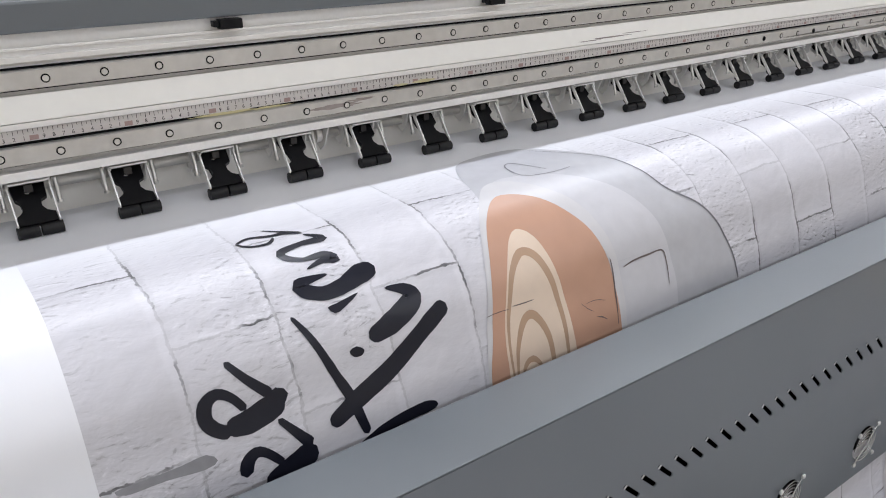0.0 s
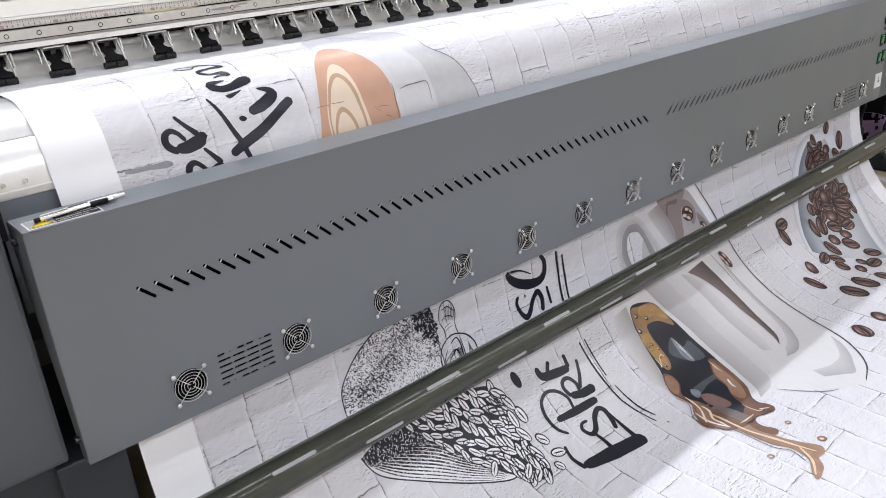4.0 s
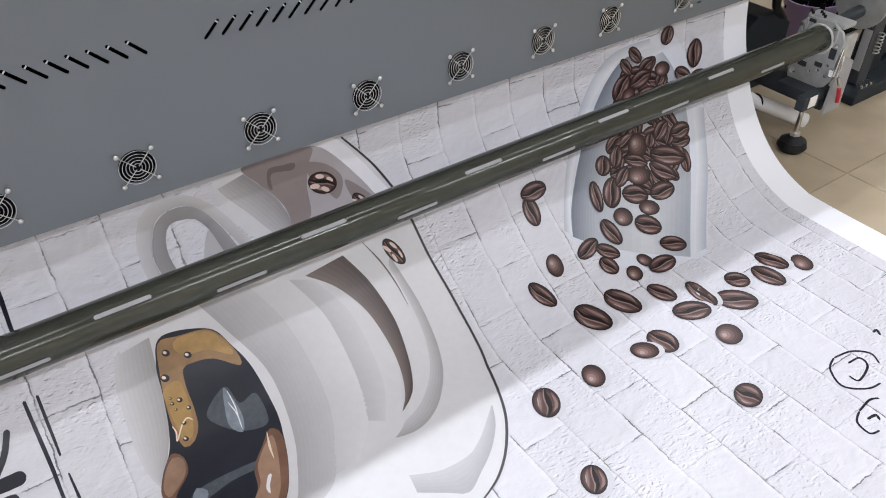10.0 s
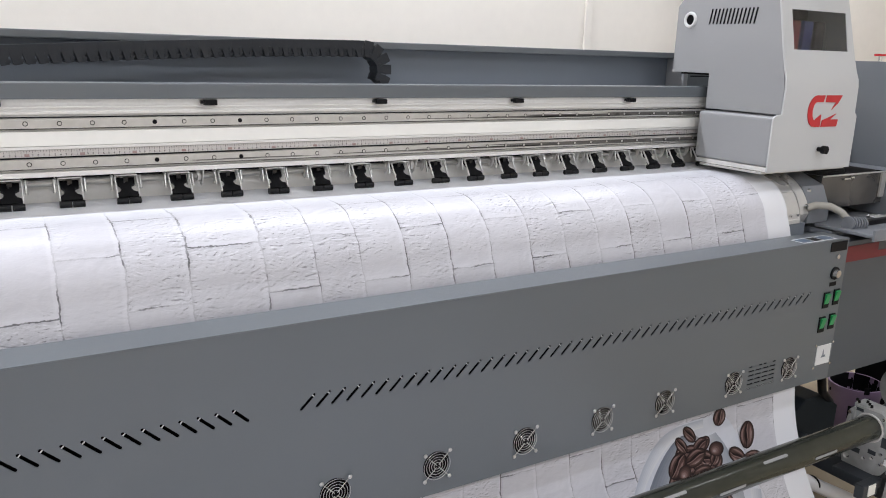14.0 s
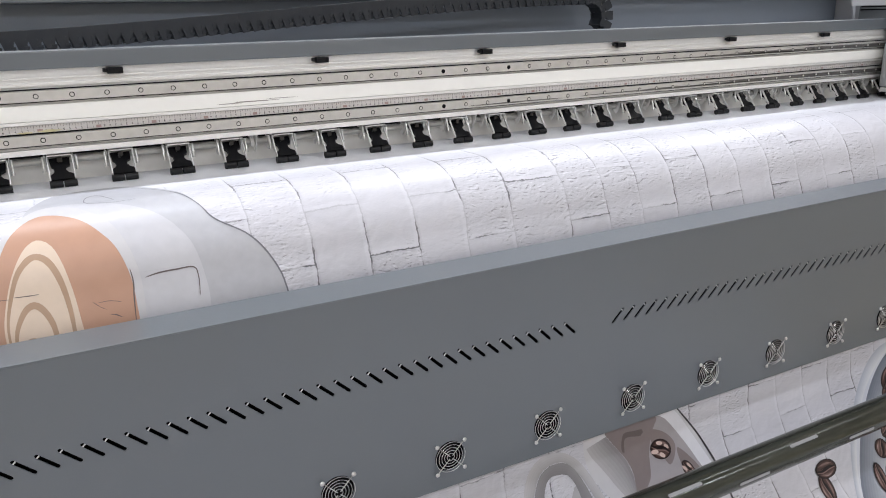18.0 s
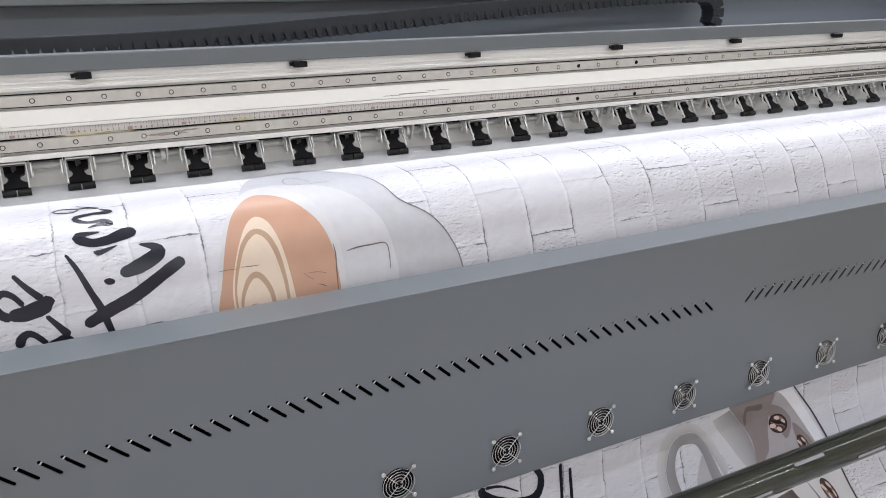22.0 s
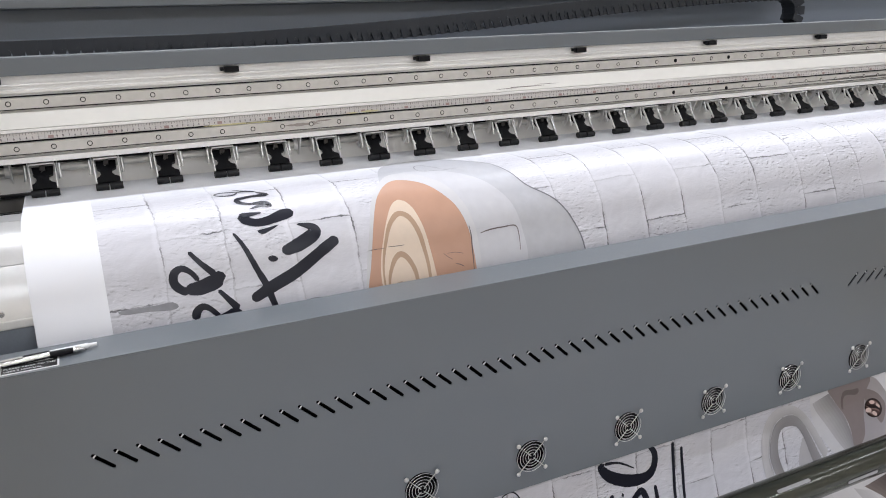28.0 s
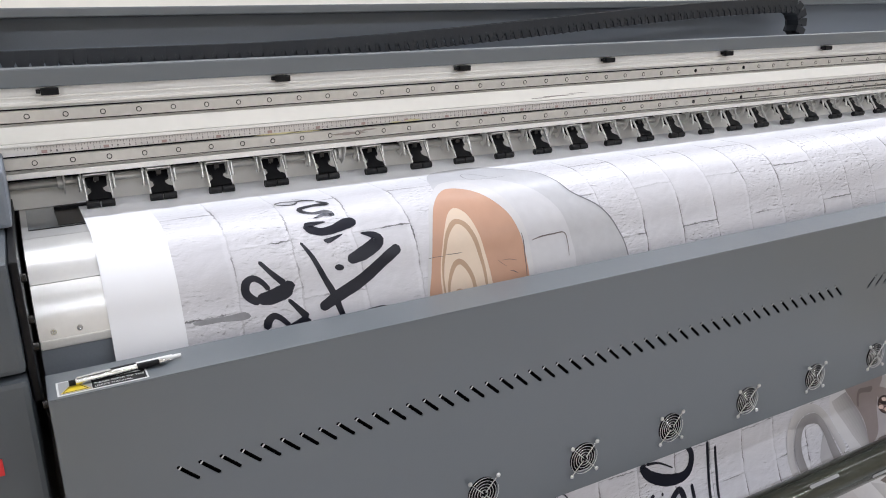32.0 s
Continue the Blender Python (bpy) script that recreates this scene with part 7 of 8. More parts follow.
fill("printed_splash", [(1.374, 1.425), (1.393, 1.465), (1.346, 1.512), (1.334, 1.563), (1.368, 1.585), (1.373, 1.623), (1.377, 1.707), (1.395, 1.751), (1.385, 1.798), (1.335, 1.832), (1.326, 1.851), (1.379, 1.84), (1.409, 1.815), (1.432, 1.819), (1.458, 1.801), (1.436, 1.753), (1.42, 1.704), (1.422, 1.637), (1.443, 1.609), (1.432, 1.53), (1.406, 1.472)], BROWN_LIGHT, 7)
fill("printed_splash", [(1.498, 1.579), (1.528, 1.597), (1.541, 1.632), (1.519, 1.648), (1.47, 1.628), (1.444, 1.634), (1.436, 1.658), (1.448, 1.691), (1.422, 1.699), (1.409, 1.652), (1.433, 1.606)], BROWN_MID, 8)
stroke("printed_glint", [(1.385, 1.505), (1.389, 1.564), (1.389, 1.638), (1.405, 1.708), (1.419, 1.769), (1.428, 1.803)], (0.002, 0.008, 0.006, 0.009, 0.005, 0.003), GOLD_PALE, 9)
stroke("printed_glint", [(1.36, 1.502), (1.354, 1.551), (1.372, 1.602)], (0.002, 0.007, 0.002), PALE, 10)
stroke("printed_glint", [(1.414, 1.764), (1.386, 1.808), (1.337, 1.839)], (0.003, 0.008, 0.003), GOLD_PALE, 9)
stroke("printed_glint", [(1.501, 1.615), (1.525, 1.631)], (0.003, 0.003), PALE, 10)
stroke("printed_outline", [(1.369, 1.429), (1.378, 1.471), (1.337, 1.513), (1.328, 1.566), (1.365, 1.595), (1.368, 1.712), (1.387, 1.756), (1.373, 1.798)], (0.002, 0.003), UMBER, 9)
droplet(1.496, 1.697, 0.009)
droplet(1.489, 1.789, 0.013)
droplet(1.33, 1.731, 0.01)
bubble(1.508, 1.191, 0.008)
bubble(1.471, 1.171, 0.008)
bubble(1.454, 1.215, 0.009)
bubble(1.465, 1.265, 0.006)
bubble(1.45, 1.266, 0.004)
bubble(1.476, 1.286, 0.005)
bubble(1.458, 1.309, 0.005)
bubble(1.451, 1.339, 0.006)
bubble(1.45, 1.255, 0.003)
bubble(1.453, 1.279, 0.003)
fill("printed_scoop", [(2.459, 1.283), (2.504, 1.179), (2.562, 1.065), (2.629, 0.967), (2.69, 0.91), (2.753, 0.889), (2.856, 0.886), (2.955, 0.909), (3.02, 1.025), (3.041, 1.126), (2.989, 1.293), (2.83, 1.483), (2.768, 1.512), (2.734, 1.498), (2.589, 1.463), (2.519, 1.373), (2.465, 1.313)], SCOOP_LIGHT, 1)
wash("printed_scoop_shade", [(2.474, 1.304), (2.502, 1.238), (2.556, 1.151), (2.621, 1.053), (2.692, 0.969), (2.754, 0.923), (2.812, 0.917)], [(2.532, 1.354), (2.581, 1.266), (2.644, 1.179), (2.703, 1.084), (2.758, 1.01), (2.805, 0.962), (2.841, 0.939)], (0.165, 0.185, 0.225), (0.44, 0.46, 0.5), 2, 9)
wash("printed_scoop_shade", [(2.532, 1.354), (2.581, 1.266), (2.644, 1.179), (2.703, 1.084), (2.758, 1.01), (2.805, 0.962), (2.841, 0.939)], [(2.653, 1.435), (2.738, 1.324), (2.793, 1.227), (2.836, 1.123), (2.862, 1.038), (2.874, 0.98), (2.871, 0.941)], (0.44, 0.46, 0.5), (0.58, 0.59, 0.61), 2, 6)
wash("printed_scoop_shade", [(2.653, 1.435), (2.738, 1.324), (2.793, 1.227), (2.836, 1.123), (2.862, 1.038), (2.874, 0.98), (2.871, 0.941)], [(2.751, 1.497), (2.861, 1.373), (2.931, 1.273), (2.976, 1.147), (2.969, 1.051), (2.944, 0.987), (2.906, 0.937)], (0.58, 0.59, 0.61), (0.36, 0.385, 0.43), 2, 8)
wash("printed_scoop_edge", [(3.008, 1.116), (2.952, 1.28), (2.767, 1.494)], [(3.05, 1.128), (2.991, 1.294), (2.813, 1.497)], (0.72, 0.73, 0.75), (0.42, 0.45, 0.51), 3, 6)
wash("printed_scoop_edge", [(2.457, 1.282), (2.504, 1.179), (2.562, 1.065), (2.629, 0.967), (2.69, 0.91), (2.753, 0.89), (2.856, 0.889)], [(2.474, 1.297), (2.51, 1.21), (2.566, 1.11), (2.629, 1.019), (2.697, 0.953), (2.762, 0.916), (2.858, 0.913)], (0.46, 0.49, 0.55), (0.74, 0.75, 0.77), 3, 6)
HEAPED = [(2.66, 1.19), (2.70, 1.10), (2.745, 0.985), (2.80, 0.935), (2.87, 0.96), (2.90, 1.03), (2.935, 1.13), (2.93, 1.22), (2.85, 1.27), (2.75, 1.27)]
rng = random.Random(8)
piled = []
for _ in range(3000):
    x, q = rng.uniform(2.66, 2.94), rng.uniform(0.93, 1.27)
    if within(HEAPED, x, q) and all((x - a) ** 2 + (q - b) ** 2 > 0.030 ** 2 for a, b in piled):
        piled.append((x, q))
for k, (x, q) in enumerate(piled):
    bean(x, q, rng.uniform(0.030, 0.040), rng.uniform(0.019, 0.025), rng.uniform(0, 180), 3.4 + 0.5 * (k % 3), glossy=False)
bean(2.802, 0.92, 0.032, 0.017, 47, 5.0)
bean(2.769, 0.944, 0.031, 0.016, 52, 6.6)
bean(2.921, 0.896, 0.026, 0.026, -66, 8.2)
bean(3.032, 0.971, 0.04, 0.031, -79, 9.8)
bean(2.98, 1.018, 0.036, 0.022, 34, 11.4)
bean(3.042, 1.034, 0.035, 0.016, 5, 13.0)
bean(2.901, 0.982, 0.03, 0.021, 14, 14.6, True)
bean(2.84, 0.96, 0.031, 0.022, -22, 5.0)
bean(2.748, 0.993, 0.041, 0.028, -43, 6.6)
bean(2.819, 0.988, 0.041, 0.024, -11, 8.2)
bean(2.77, 1.018, 0.025, 0.02, -13, 9.8, True)
bean(2.891, 1.007, 0.022, 0.02, -39, 11.4)
bean(2.835, 1.031, 0.037, 0.019, -2, 13.0)
bean(2.74, 1.043, 0.031, 0.016, -3, 14.6, True)
bean(2.87, 1.027, 0.021, 0.013, -12, 5.0)
bean(2.868, 1.141, 0.035, 0.024, -31, 6.6)
bean(2.641, 1.169, 0.027, 0.027, 121, 8.2)
bean(2.819, 1.155, 0.021, 0.02, -55, 9.8)
bean(2.753, 1.192, 0.042, 0.018, 26, 11.4)
bean(2.833, 1.244, 0.05, 0.024, 40, 13.0)
bean(2.867, 1.212, 0.065, 0.028, 23, 14.6)
bean(2.924, 1.244, 0.034, 0.021, 102, 5.0)
bean(2.691, 1.161, 0.032, 0.023, 123, 6.6)
bean(2.772, 1.156, 0.034, 0.034, 102, 8.2, True)
bean(2.938, 1.162, 0.038, 0.024, 0, 9.8)
bean(2.747, 1.23, 0.041, 0.026, 16, 11.4, True)
bean(2.692, 1.215, 0.033, 0.02, -32, 13.0)
bean(2.588, 1.236, 0.042, 0.02, 95, 14.6)
bean(2.642, 1.243, 0.042, 0.031, 123, 5.0)
bean(2.713, 1.272, 0.044, 0.027, 23, 6.6)
bean(2.804, 1.293, 0.046, 0.026, 3, 8.2)
bean(2.737, 1.32, 0.034, 0.022, 21, 9.8, True)
bean(2.644, 1.313, 0.031, 0.026, 21, 11.4, True)
bean(2.704, 1.361, 0.042, 0.03, 34, 13.0)
bean(2.586, 1.336, 0.041, 0.025, 76, 14.6)
bean(2.498, 1.348, 0.04, 0.022, -17, 5.0)
bean(2.547, 1.377, 0.036, 0.021, 42, 6.6)
bean(2.525, 1.413, 0.03, 0.024, 70, 8.2)
bean(2.736, 1.44, 0.04, 0.026, 27, 9.8)
bean(2.626, 1.445, 0.024, 0.019, 55, 11.4, True)
bean(2.663, 1.477, 0.045, 0.026, 2, 13.0)
bean(2.312, 1.403, 0.044, 0.023, 67, 5.0)
bean(2.386, 1.35, 0.031, 0.024, 100, 6.6, True)
bean(2.574, 1.464, 0.023, 0.024, 31, 8.2, True)
bean(2.385, 1.517, 0.049, 0.037, 68, 5.0)
bean(2.483, 1.517, 0.049, 0.035, 67, 6.6)
bean(2.587, 1.548, 0.038, 0.027, 69, 8.2)
bean(2.718, 1.665, 0.052, 0.036, 37, 5.0)
bean(2.665, 1.603, 0.048, 0.025, 94, 6.6)
bean(2.599, 1.63, 0.049, 0.032, 21, 8.2)
bean(2.78, 1.619, 0.032, 0.029, 33, 5.0)
bean(2.914, 1.621, 0.043, 0.029, 66, 6.6)
bean(2.857, 1.653, 0.044, 0.032, 77, 8.2)
bean(2.972, 1.669, 0.027, 0.032, 37, 5.0, True)
bean(2.608, 1.73, 0.03, 0.035, 71, 6.6, True)
bean(2.409, 1.657, 0.033, 0.025, 31, 8.2, True)
bean(2.465, 1.66, 0.038, 0.034, 82, 5.0)
bean(2.261, 1.647, 0.026, 0.032, 34, 6.6, True)
bean(2.493, 1.869, 0.029, 0.036, 72, 8.2)
bean(2.127, 1.645, 0.04, 0.03, 126, 5.0)
bean(2.077, 1.836, 0.033, 0.026, 129, 6.6)
bean(2.407, 1.159, 0.041, 0.024, 1, 8.2)
bean(2.385, 1.204, 0.039, 0.024, 82, 5.0)
bean(1.877, 0.96, 0.034, 0.024, 29, 7, glossy=True)
bean(1.954, 1.034, 0.031, 0.015, 60, 7, glossy=True)
bean(1.998, 1.162, 0.038, 0.017, 63, 7, glossy=True)
stroke("printed_script", [(2.739, 1.908), (2.702, 1.923), (2.68, 1.966), (2.717, 2.0), (2.755, 2.007)], (0.004, 0.005200000000000001, 0.004), INK, 3)
stroke("printed_script", [(2.739, 1.908), (2.789, 1.918), (2.819, 1.946), (2.806, 1.974)], (0.004, 0.005200000000000001, 0.004), INK, 3)
stroke("printed_script", [(2.75, 1.935), (2.786, 1.94), (2.777, 1.964), (2.724, 1.977), (2.718, 1.957)], (0.004, 0.005200000000000001, 0.004), INK, 3)
stroke("printed_script", [(2.646, 2.025), (2.616, 2.039), (2.611, 2.069), (2.634, 2.076)], (0.004, 0.005200000000000001, 0.004), INK, 3)
stroke("printed_script", [(2.646, 2.025), (2.691, 2.02), (2.713, 2.029)], (0.004, 0.005200000000000001, 0.004), INK, 3)
stroke("printed_script", [(2.884, 1.912), (2.9, 1.912), (2.89, 1.927)], (0.005, 0.006500000000000001, 0.005), INK, 3)
stroke("printed_script", [(2.64, 2.046), (2.665, 2.05), (2.658, 2.062)], (0.005, 0.006500000000000001, 0.005), INK, 3)

# ---- take-up bar and its bearings ----
TY, TZ, TR = -0.556, 0.318, 0.038
bar = thing("take_up_bar", "olive-grey metal take-up bar with pale gripping strips", "take-up bar")
bm = bmesh.new()
rod(bm, (-0.35, TY, TZ), (3.428, TY, TZ), TR, 48)
smooth(part("shaft", bm, OLIVE, bar), 30)


def lug(x, angle):
    """A pale gripping strip let into the bar."""
    m = pose(x, TY, TZ, angle)
    outer = oblong(-0.045, 0, 0.045, 0, 0.0038, 5)
    bm = pierced(outer, [], 0.0016)
    bmesh.ops.translate(bm, verts=bm.verts, vec=(0, -TR - 0.0003, 0))
    piece = part("grip_strip", bm, GREY_LIGHT, bar, "pale gripping strip")
    piece.matrix_basis = m
    rim = pierced(oblong(-0.046, 0, 0.046, 0, 0.0052, 5), [], 0.0012)
    bmesh.ops.translate(rim, verts=rim.verts, vec=(0, -TR + 0.0002, 0))
    r = part("strip_seat", rim, STEEL_DARK, bar)
    r.matrix_basis = m


for k in range(9):
    lug(2.955 - 0.385 * k, -52)
    lug(3.16 - 0.385 * k, 4)

stand = thing("bar_bearing", "cast metal bearing block carrying the end of the take-up bar", "bearing stand", at=(3.43, TY, 0))
bm = pierced([(-0.068, 0.262), (-0.070, 0.215), (-0.052, 0.185), (-0.016, 0.170), (0.066, 0.178), (0.074, 0.215), (0.074, 0.300), (0.066, 0.352), (0.048, 0.372), (-0.030, 0.374), (-0.060, 0.356), (-0.074, 0.330)],
             [circle(0.0, TZ, 0.040, 28)] + [circle(-0.045 + 0.024 * i, 0.215 + 0.012 * (i % 2), 0.006, 10) for i in range(4)] + [circle(0.055, 0.20, 0.010, 14), circle(-0.046, 0.25, 0.006, 10)], 0.010)
bmesh.ops.transform(bm, matrix=pose(0, 0, 0, 0, 0, 90), verts=bm.verts)
part("face_plate", bm, CAST, stand, "pierced cast face plate")
bm = bmesh.new()
box(bm, 0.006, 0.062, -0.074, -0.062, 0.190, 0.345, 0.004)
box(bm, 0.006, 0.062, 0.064, 0.076, 0.185, 0.345, 0.004)
box(bm, 0.006, 0.062, -0.058, 0.062, 0.360, 0.374, 0.004)
part("housing", bm, CAST, stand, "cast housing")
for y, z, h in ((-0.048, 0.345, 0.02), (0.05, 0.35, 0.016), (0.060, 0.31, 0.03)):
    part("rib", boxed(-0.011, -0.004, y - 0.004, y + 0.004, z - h, z + h, 0.002), CAST, stand, "raised casting rib")
# dark plates on the face stand in for shaded recesses
for y, z, w, h in ((-0.052, 0.290, 0.010, 0.016), (0.052, 0.262, 0.009, 0.020), (0.030, 0.232, 0.014, 0.008), (-0.020, 0.246, 0.012, 0.007), (0.036, 0.362, 0.012, 0.005)):
    part("pocket", boxed(-0.0066, -0.0052, y - w, y + w, z - h, z + h, 0.0006, 1), GREY_DARK, stand, "dark plate imitating a shaded pocket in the casting")
for y, z in ((-0.060, 0.318), (0.062, 0.345), (-0.040, 0.362), (0.060, 0.225), (-0.058, 0.226)):
    bm = bmesh.new()
    rod(bm, (-0.0125, y, z), (-0.005, y, z), 0.0055, 6)
    part("bolt", bm, CHROME, stand, "bright bolt head")
bm = bmesh.new()
ring(bm, (-0.006, 0, TZ), 0.0415, 0.0035, "x", 32, 8)
part("bush", bm, ALU, stand, "bright bush")
for i in range(5):
    bm = bmesh.new()
    rod(bm, (0.012 + 0.011 * (i % 3), 0.012 + 0.013 * i, 0.374), (0.012 + 0.011 * (i % 3), 0.012 + 0.013 * i, 0.381), 0.0042, 8)
    part("bolt", bm, STEEL_DARK, stand, "dark bolt head")
part("side_plate", slab(bmesh.new(), [(-0.004, 0.300), (0.068, 0.262), (0.072, 0.112), (-0.012, 0.108), (-0.004, 0.19)], -0.082, -0.0745, 0.001), GREY_LIGHT, stand, "grey side plate")
bm = bmesh.new()
tube(bm, [(-0.020, -0.086, 0.322), (-0.028, -0.090, 0.298), (-0.034, -0.091, 0.270), (-0.036, -0.090, 0.245), (-0.018, -0.091, 0.236), (-0.012, -0.092, 0.262), (-0.012, -0.090, 0.300), (-0.020, -0.086, 0.322)], 0.0026, 8)
box(bm, -0.040, -0.026, -0.088, -0.074, 0.238, 0.262, 0.002)
part("latch", bm, CHROME, stand, "bright wire latch")
bm = bmesh.new()
tube(bm, [(-0.014, -0.094, 0.236), (-0.002, -0.097, 0.212), (0.006, -0.098, 0.196)], 0.0045, 8)
part("lever", bm, CHROME, stand, "bright latch lever")
bm = bmesh.new()
tube(bm, [(0.004, -0.098, 0.198), (0.012, -0.099, 0.176), (0.018, -0.098, 0.150)], 0.0065, 10)
smooth(part("lever_grip", bm, LEVER, stand, "red lever grip"))
part("lower_bracket", boxed(-0.104, -0.030, -0.068, -0.040, 0.138, 0.182, 0.003), GREY_DARK, stand, "dark bracket of the foot")
part("support", boxed(-0.060, 0.002, -0.060, 0.06, 0.150, 0.178, 0.003), GREY_DARK, stand)
part("label", boxed(-0.085, -0.050, -0.0725, -0.0695, 0.148, 0.182, 0.001), CREAM, stand, "cream label")
part("arm", boxed(0.010, 0.062, -0.060, 0.70, 0.105, 0.176, 0.005), GREY_DARK, stand, "dark steel arm")
bm = bmesh.new()
rod(bm, (-0.078, -0.054, 0.034), (-0.078, -0.054, 0.150), 0.0068, 14)
smooth(part("threaded_rod", bm, CHROME, stand, "bright threaded rod"))
bm = bmesh.new()
rod(bm, (-0.078, -0.054, 0.050), (-0.078, -0.054, 0.060), 0.016, 6)
part("nut", bm, STEEL, stand, "steel lock nut")
bm = bmesh.new()
rod(bm, (-0.078, -0.054, 0.0), (-0.078, -0.054, 0.014), 0.034, 32, 0.044)
rod(bm, (-0.078, -0.054, 0.014), (-0.078, -0.054, 0.034), 0.044, 32, 0.038)
rod(bm, (-0.078, -0.054, 0.034), (-0.078, -0.054, 0.048), 0.036, 32, 0.016)
smooth(part("foot", bm, RUBBER, stand, "black levelling foot"), 30)

stand2 = thing("roll_stand", "dark blue-green painted roll stand with a round flange", "roll stand", at=(3.80, -0.47, 0))
part("base", slab(bmesh.new(), [(-0.05, 0.0), (0.60, 0.0), (0.60, 0.030), (0.57, 0.046), (-0.03, 0.046), (-0.05, 0.030)], -0.09, 0.16, 0.006), TEAL, stand2, "dark painted base")
web = pierced([(0.0, 0.047), (0.46, 0.047), (0.44, 0.20), (0.34, 0.25), (0.22, 0.265), (0.10, 0.262), (0.065, 0.235), (0.055, 0.12)], [circle(0.135, 0.170, 0.048, 24), circle(0.30, 0.15, 0.055, 24), circle(0.215, 0.08, 0.018, 14)], 0.03)
part("web", web, TEAL, stand2, "pierced dark web")
bm = prism(bmesh.new(), [(-0.02, 0.050), (-0.055, 0.050), (-0.055, 0.30), (-0.035, 0.34), (-0.02, 0.34)], 0.000, 0.058, 0.003)
part("column", bm, GREY_DARK, stand2, "painted column")
part("column_face", boxed(-0.0035, -0.0005, -0.052, -0.024, 0.10, 0.24, 0.001), GREY_LIGHT, stand2, "worn pale column face")
bm = bmesh.new()
rod(bm, (-0.012, 0.010, 0.318), (-0.002, 0.010, 0.318), 0.086, 48)
smooth(part("flange", bm, CAST, stand2, "round worn metal flange"), 30)
bm = bmesh.new()
rod(bm, (-0.32, 0.0, 0.262), (-0.013, 0.006, 0.290), 0.020, 18)
smooth(part("core_shaft", bm, GREY_DARK, stand2, "dark shaft"))
bm = bmesh.new()
tube(bm, [(0.07, -0.03, 0.20), (0.052, -0.03, 0.30), (0.052, -0.03, 0.38), (0.075, -0.03, 0.44), (0.12, -0.03, 0.485), (0.19, -0.03, 0.505), (0.40, -0.03, 0.51)], 0.019, 14)
smooth(part("handle_bar", bm, TEAL, stand2, "bent tubular handle"))
bm = bmesh.new()
box(bm, 0.000, 0.070, -0.016, 0.072, 0.398, 0.440, 0.006)
box(bm, -0.006, 0.030, 0.052, 0.080, 0.352, 0.398, 0.004)
part("pale_block", bm, WHITE, stand2, "pale plastic block")
bm = bmesh.new()
tube(bm, [(0.035 + 0.009 * math.cos(a), -0.066 + 0.009 * math.sin(a), 0.155 + 0.0013 * i) for i, a in enumerate([k * 0.7 for k in range(60)])], 0.0020, 6)
smooth(part("spring", bm, SPRING, stand2, "coil spring"))
bm = bmesh.new()
for i in range(6):
    rod(bm, (0.0 + 0.013 * i, -0.075 + 0.02 * (i % 2), 0.046), (0.0 + 0.013 * i, -0.075 + 0.02 * (i % 2), 0.058), 0.006, 8)
part("bolt_cluster", bm, CHROME, stand2, "bright bolt heads")

bucket = thing("waste_bucket", "purple ink-stained plastic waste bucket", "bucket", at=(4.01, -0.17, 0))
bm = bmesh.new()
prof = [(0.0, 0.004), (0.078, 0.004), (0.092, 0.165), (0.096, 0.170), (0.098, 0.196), (0.092, 0.196), (0.090, 0.165), (0.075, 0.012), (0.0, 0.012)]
rings = []
for i in range(36):
    a = 2 * math.pi * i / 36
    rings.append([bm.verts.new((r * math.cos(a), r * math.sin(a), z)) for r, z in prof])
for i in range(36):
    for j in range(len(prof) - 1):
        bm.faces.new((rings[i][j], rings[(i + 1) % 36][j], rings[(i + 1) % 36][j + 1], rings[i][j + 1]))
bmesh.ops.remove_doubles(bm, verts=bm.verts, dist=0.0002)
smooth(part("pail", bm, PURPLE, bucket), 35)
bm = bmesh.new()
rod(bm, (0, 0, 0.128), (0, 0, 0.132), 0.0850, 30)
part("waste", bm, VOID, bucket, "dark waste ink")
bm = bmesh.new()
for i in range(60):
    a, b = 2 * math.pi * i / 60, 2 * math.pi * (i + 1) / 60
    d = 0.1965 if noise.noise((3 * math.cos(a), 3 * math.sin(a), 4)) > -0.18 else 0.178
    bm.faces.new([bm.verts.new((r * math.cos(c), r * math.sin(c), z)) for r, z, c in ((0.0866, 0.132, a), (0.0866, 0.132, b), (0.0908, d, b), (0.0908, d, a))])
part("ink_crust", bm, VOID, bucket, "dried dark ink inside the rim")
bm = bmesh.new()
rng = random.Random(7)
for i in range(26):
    a, z = rng.uniform(0, 2 * math.pi), rng.uniform(0.02, 0.20)
    r = 0.079 + 0.014 * z / 0.165 if z < 0.165 else 0.0985
    k = rng.uniform(0.003, 0.011)
    box(bm, -k, k, -0.0008, 0.0008, -k * 1.4, k * 1.4, 0)
    bmesh.ops.transform(bm, matrix=Matrix.Translation((r * math.cos(a), r * math.sin(a), z)) @ Matrix.Rotation(a + math.pi / 2, 4, "Z"), verts=bm.verts[-8:])
part("ink_splash", bm, VOID, bucket, "dried dark ink splashes")["kind"] = "stuff"
case = thing("electric_box", "blue-grey metal box below the printer", "box")
part("case", slab(bmesh.new(), [(3.47, 0.0), (3.72, 0.0), (3.72, 0.21), (3.62, 0.27), (3.53, 0.27), (3.47, 0.22)], -0.28, 0.02, 0.006), TEAL, case)
bm = bmesh.new()
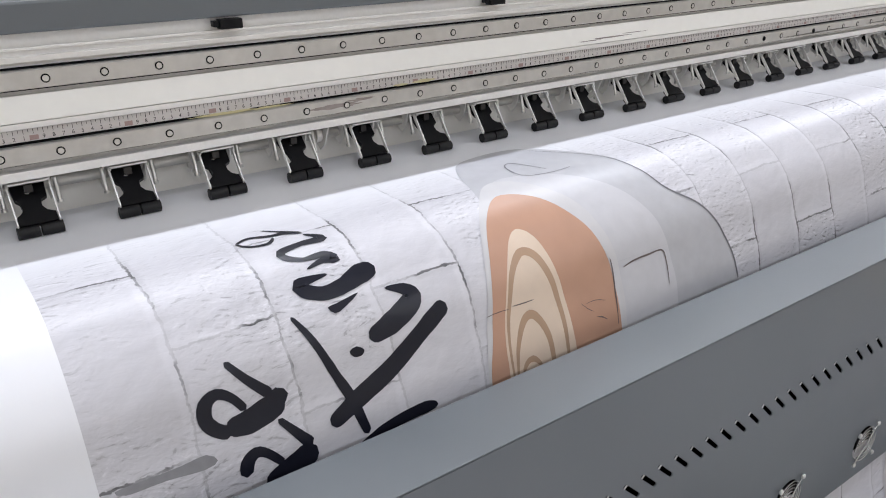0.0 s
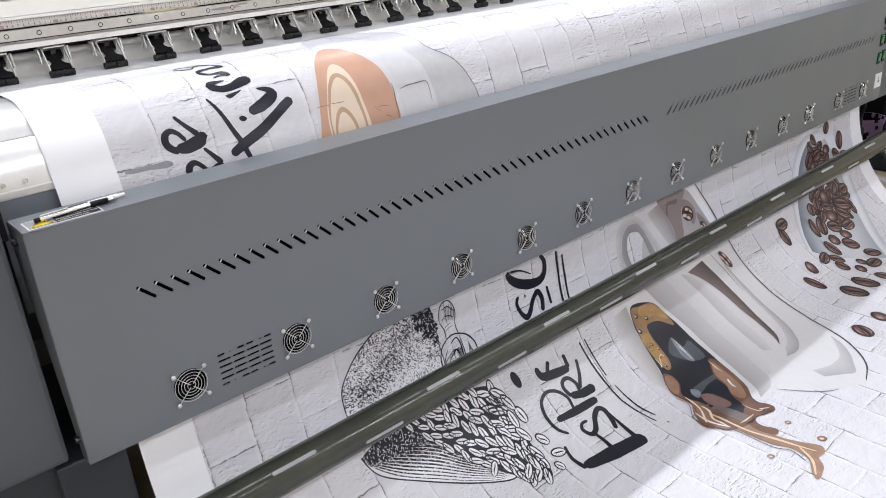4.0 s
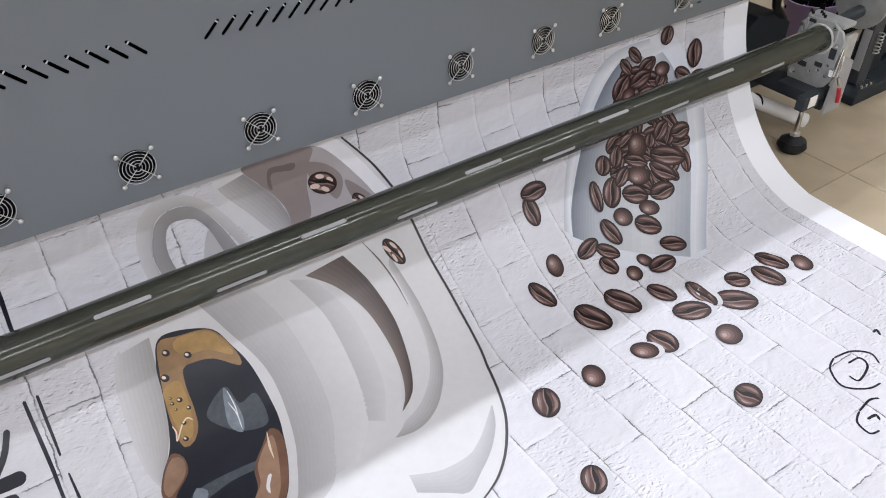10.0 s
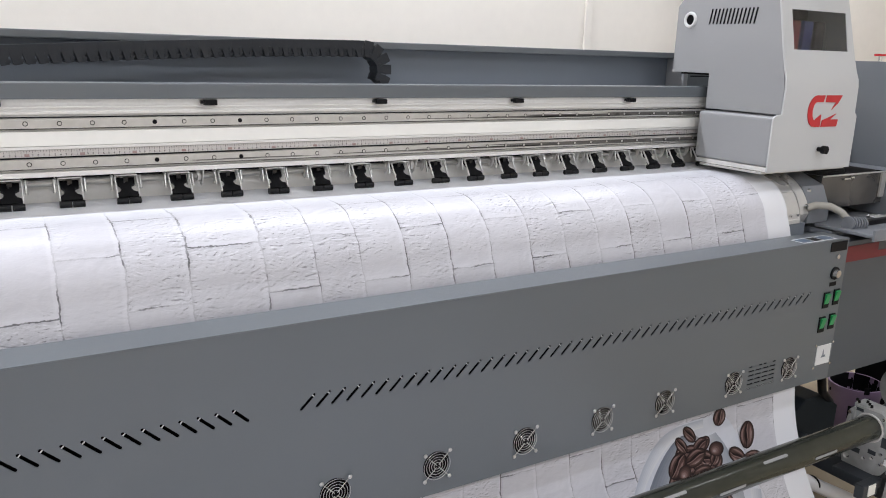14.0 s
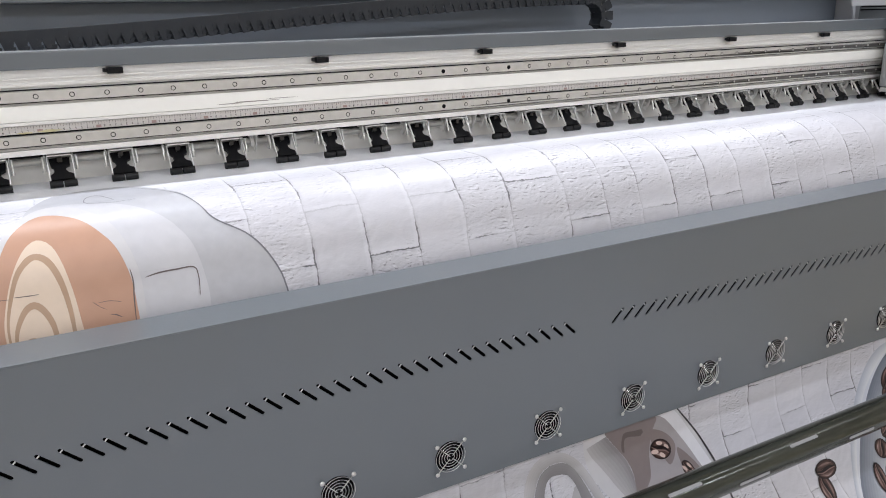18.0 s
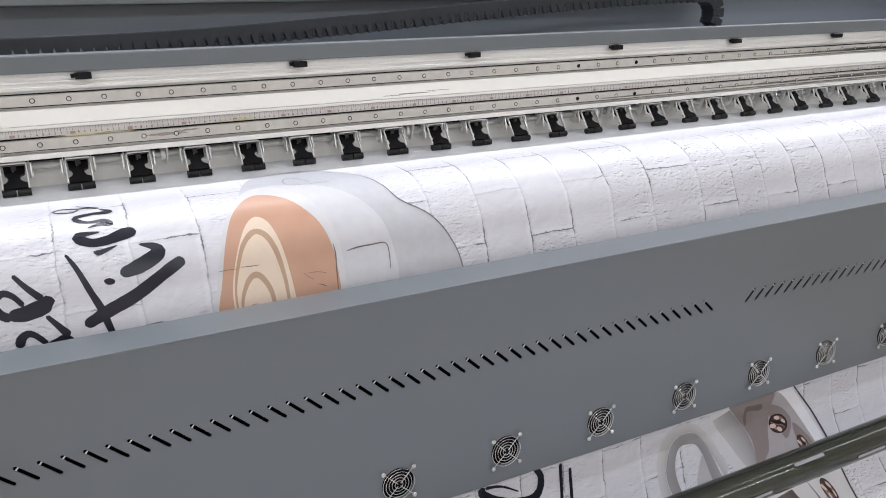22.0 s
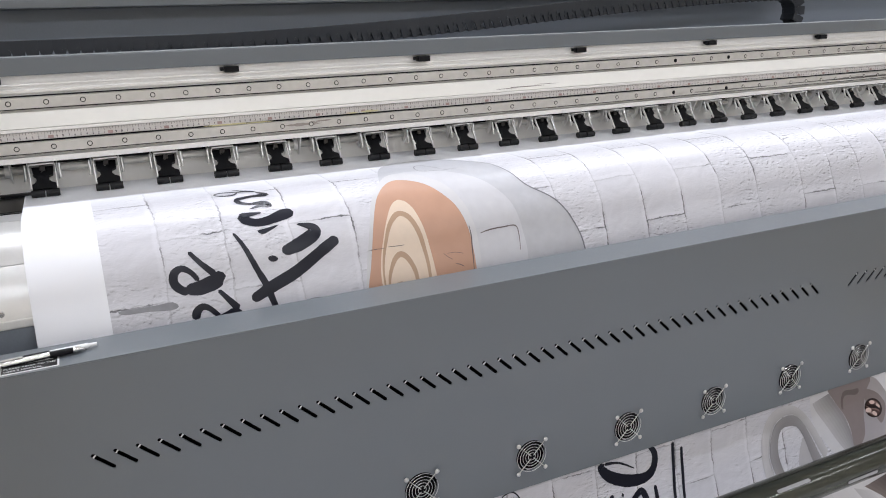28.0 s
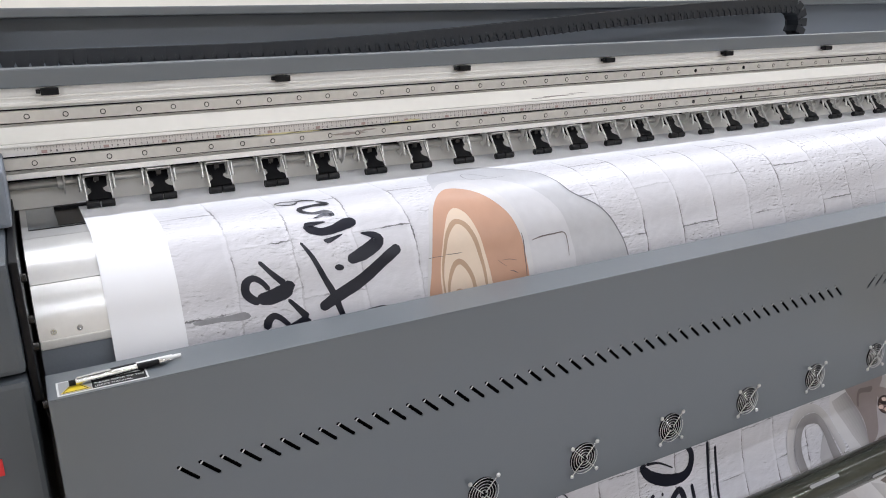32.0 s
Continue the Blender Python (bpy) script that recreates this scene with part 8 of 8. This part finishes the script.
tube(bm, [(3.49, -0.33, 0.46), (3.52, -0.33, 0.36), (3.58, -0.30, 0.30), (3.70, -0.26, 0.22), (3.76, -0.24, 0.10)], 0.014, 10)
smooth(part("hose", bm, RUBBER, case, "black hose"))
sroll = thing("paper_roll", "short white paper roll lying behind the bearing", "paper roll")
bm = bmesh.new()
rod(bm, (3.33, -0.40, 0.105), (3.50, -0.55, 0.024), 0.022, 24)
smooth(part("paper", bm, ROLLPAPER, sroll))
bm = bmesh.new()
ring(bm, (3.375, -0.44, 0.084), 0.025, 0.003, "x", 24, 6)
part("band", bm, BLACK, sroll, "black band")
for x in (-0.25, 3.55):
    leg = thing("machine_leg", "dark steel leg of the printer", "leg", "printer legs", at=(x, 0.05, 0))
    part("post", boxed(-0.05, 0.05, -0.05, 0.05, 0.03, 0.86, 0.006), GREY_DARK, leg)
    part("pad", boxed(-0.08, 0.08, -0.08, 0.08, 0.0, 0.03, 0.006), RUBBER, leg)
tagged(part("lower_back_panel", boxed(-0.2, 3.45, 0.36, 0.37, 0.05, 0.62), GREY_DARK), "dark panel below the printer", "panel", kind="structure")

black = thing("black_cabinet", "low black cabinet standing beside the printer", "cabinet", at=(4.60, 0.10, 0))
part("body", boxed(-0.42, 0.6, -0.30, -0.16, 0.0, 0.675, 0.01), VOID, black)
part("door", boxed(-0.40, 0.58, -0.306, -0.301, 0.04, 0.65, 0.002), VOID, black)

# ---- floor tiles ----
tile_me = None
for i in range(-8, 12):
    for j in range(-7, 3):
        x, y = 3.37 - 3 * 0.6 + 0.6 * (i - 2), -0.79 + 0.6 * j + 0.6
        if x < X0 - 0.01 or x + 0.6 > X1 + 0.01 or y < Y0 - 0.01 or y + 0.6 > Y1 + 0.3:
            continue
        if tile_me is None:
            bm = boxed(0.0015, 0.5985, 0.0015, 0.5985, -0.008, 0.0, 0.0015, 1)
            first = part("tile", bm, TILE, bpy.data.objects["floor"])
            first.location = (x, y, 0)
            tile_me = first
        else:
            share("tile", tile_me, pose(x, y, 0), bpy.data.objects["floor"])
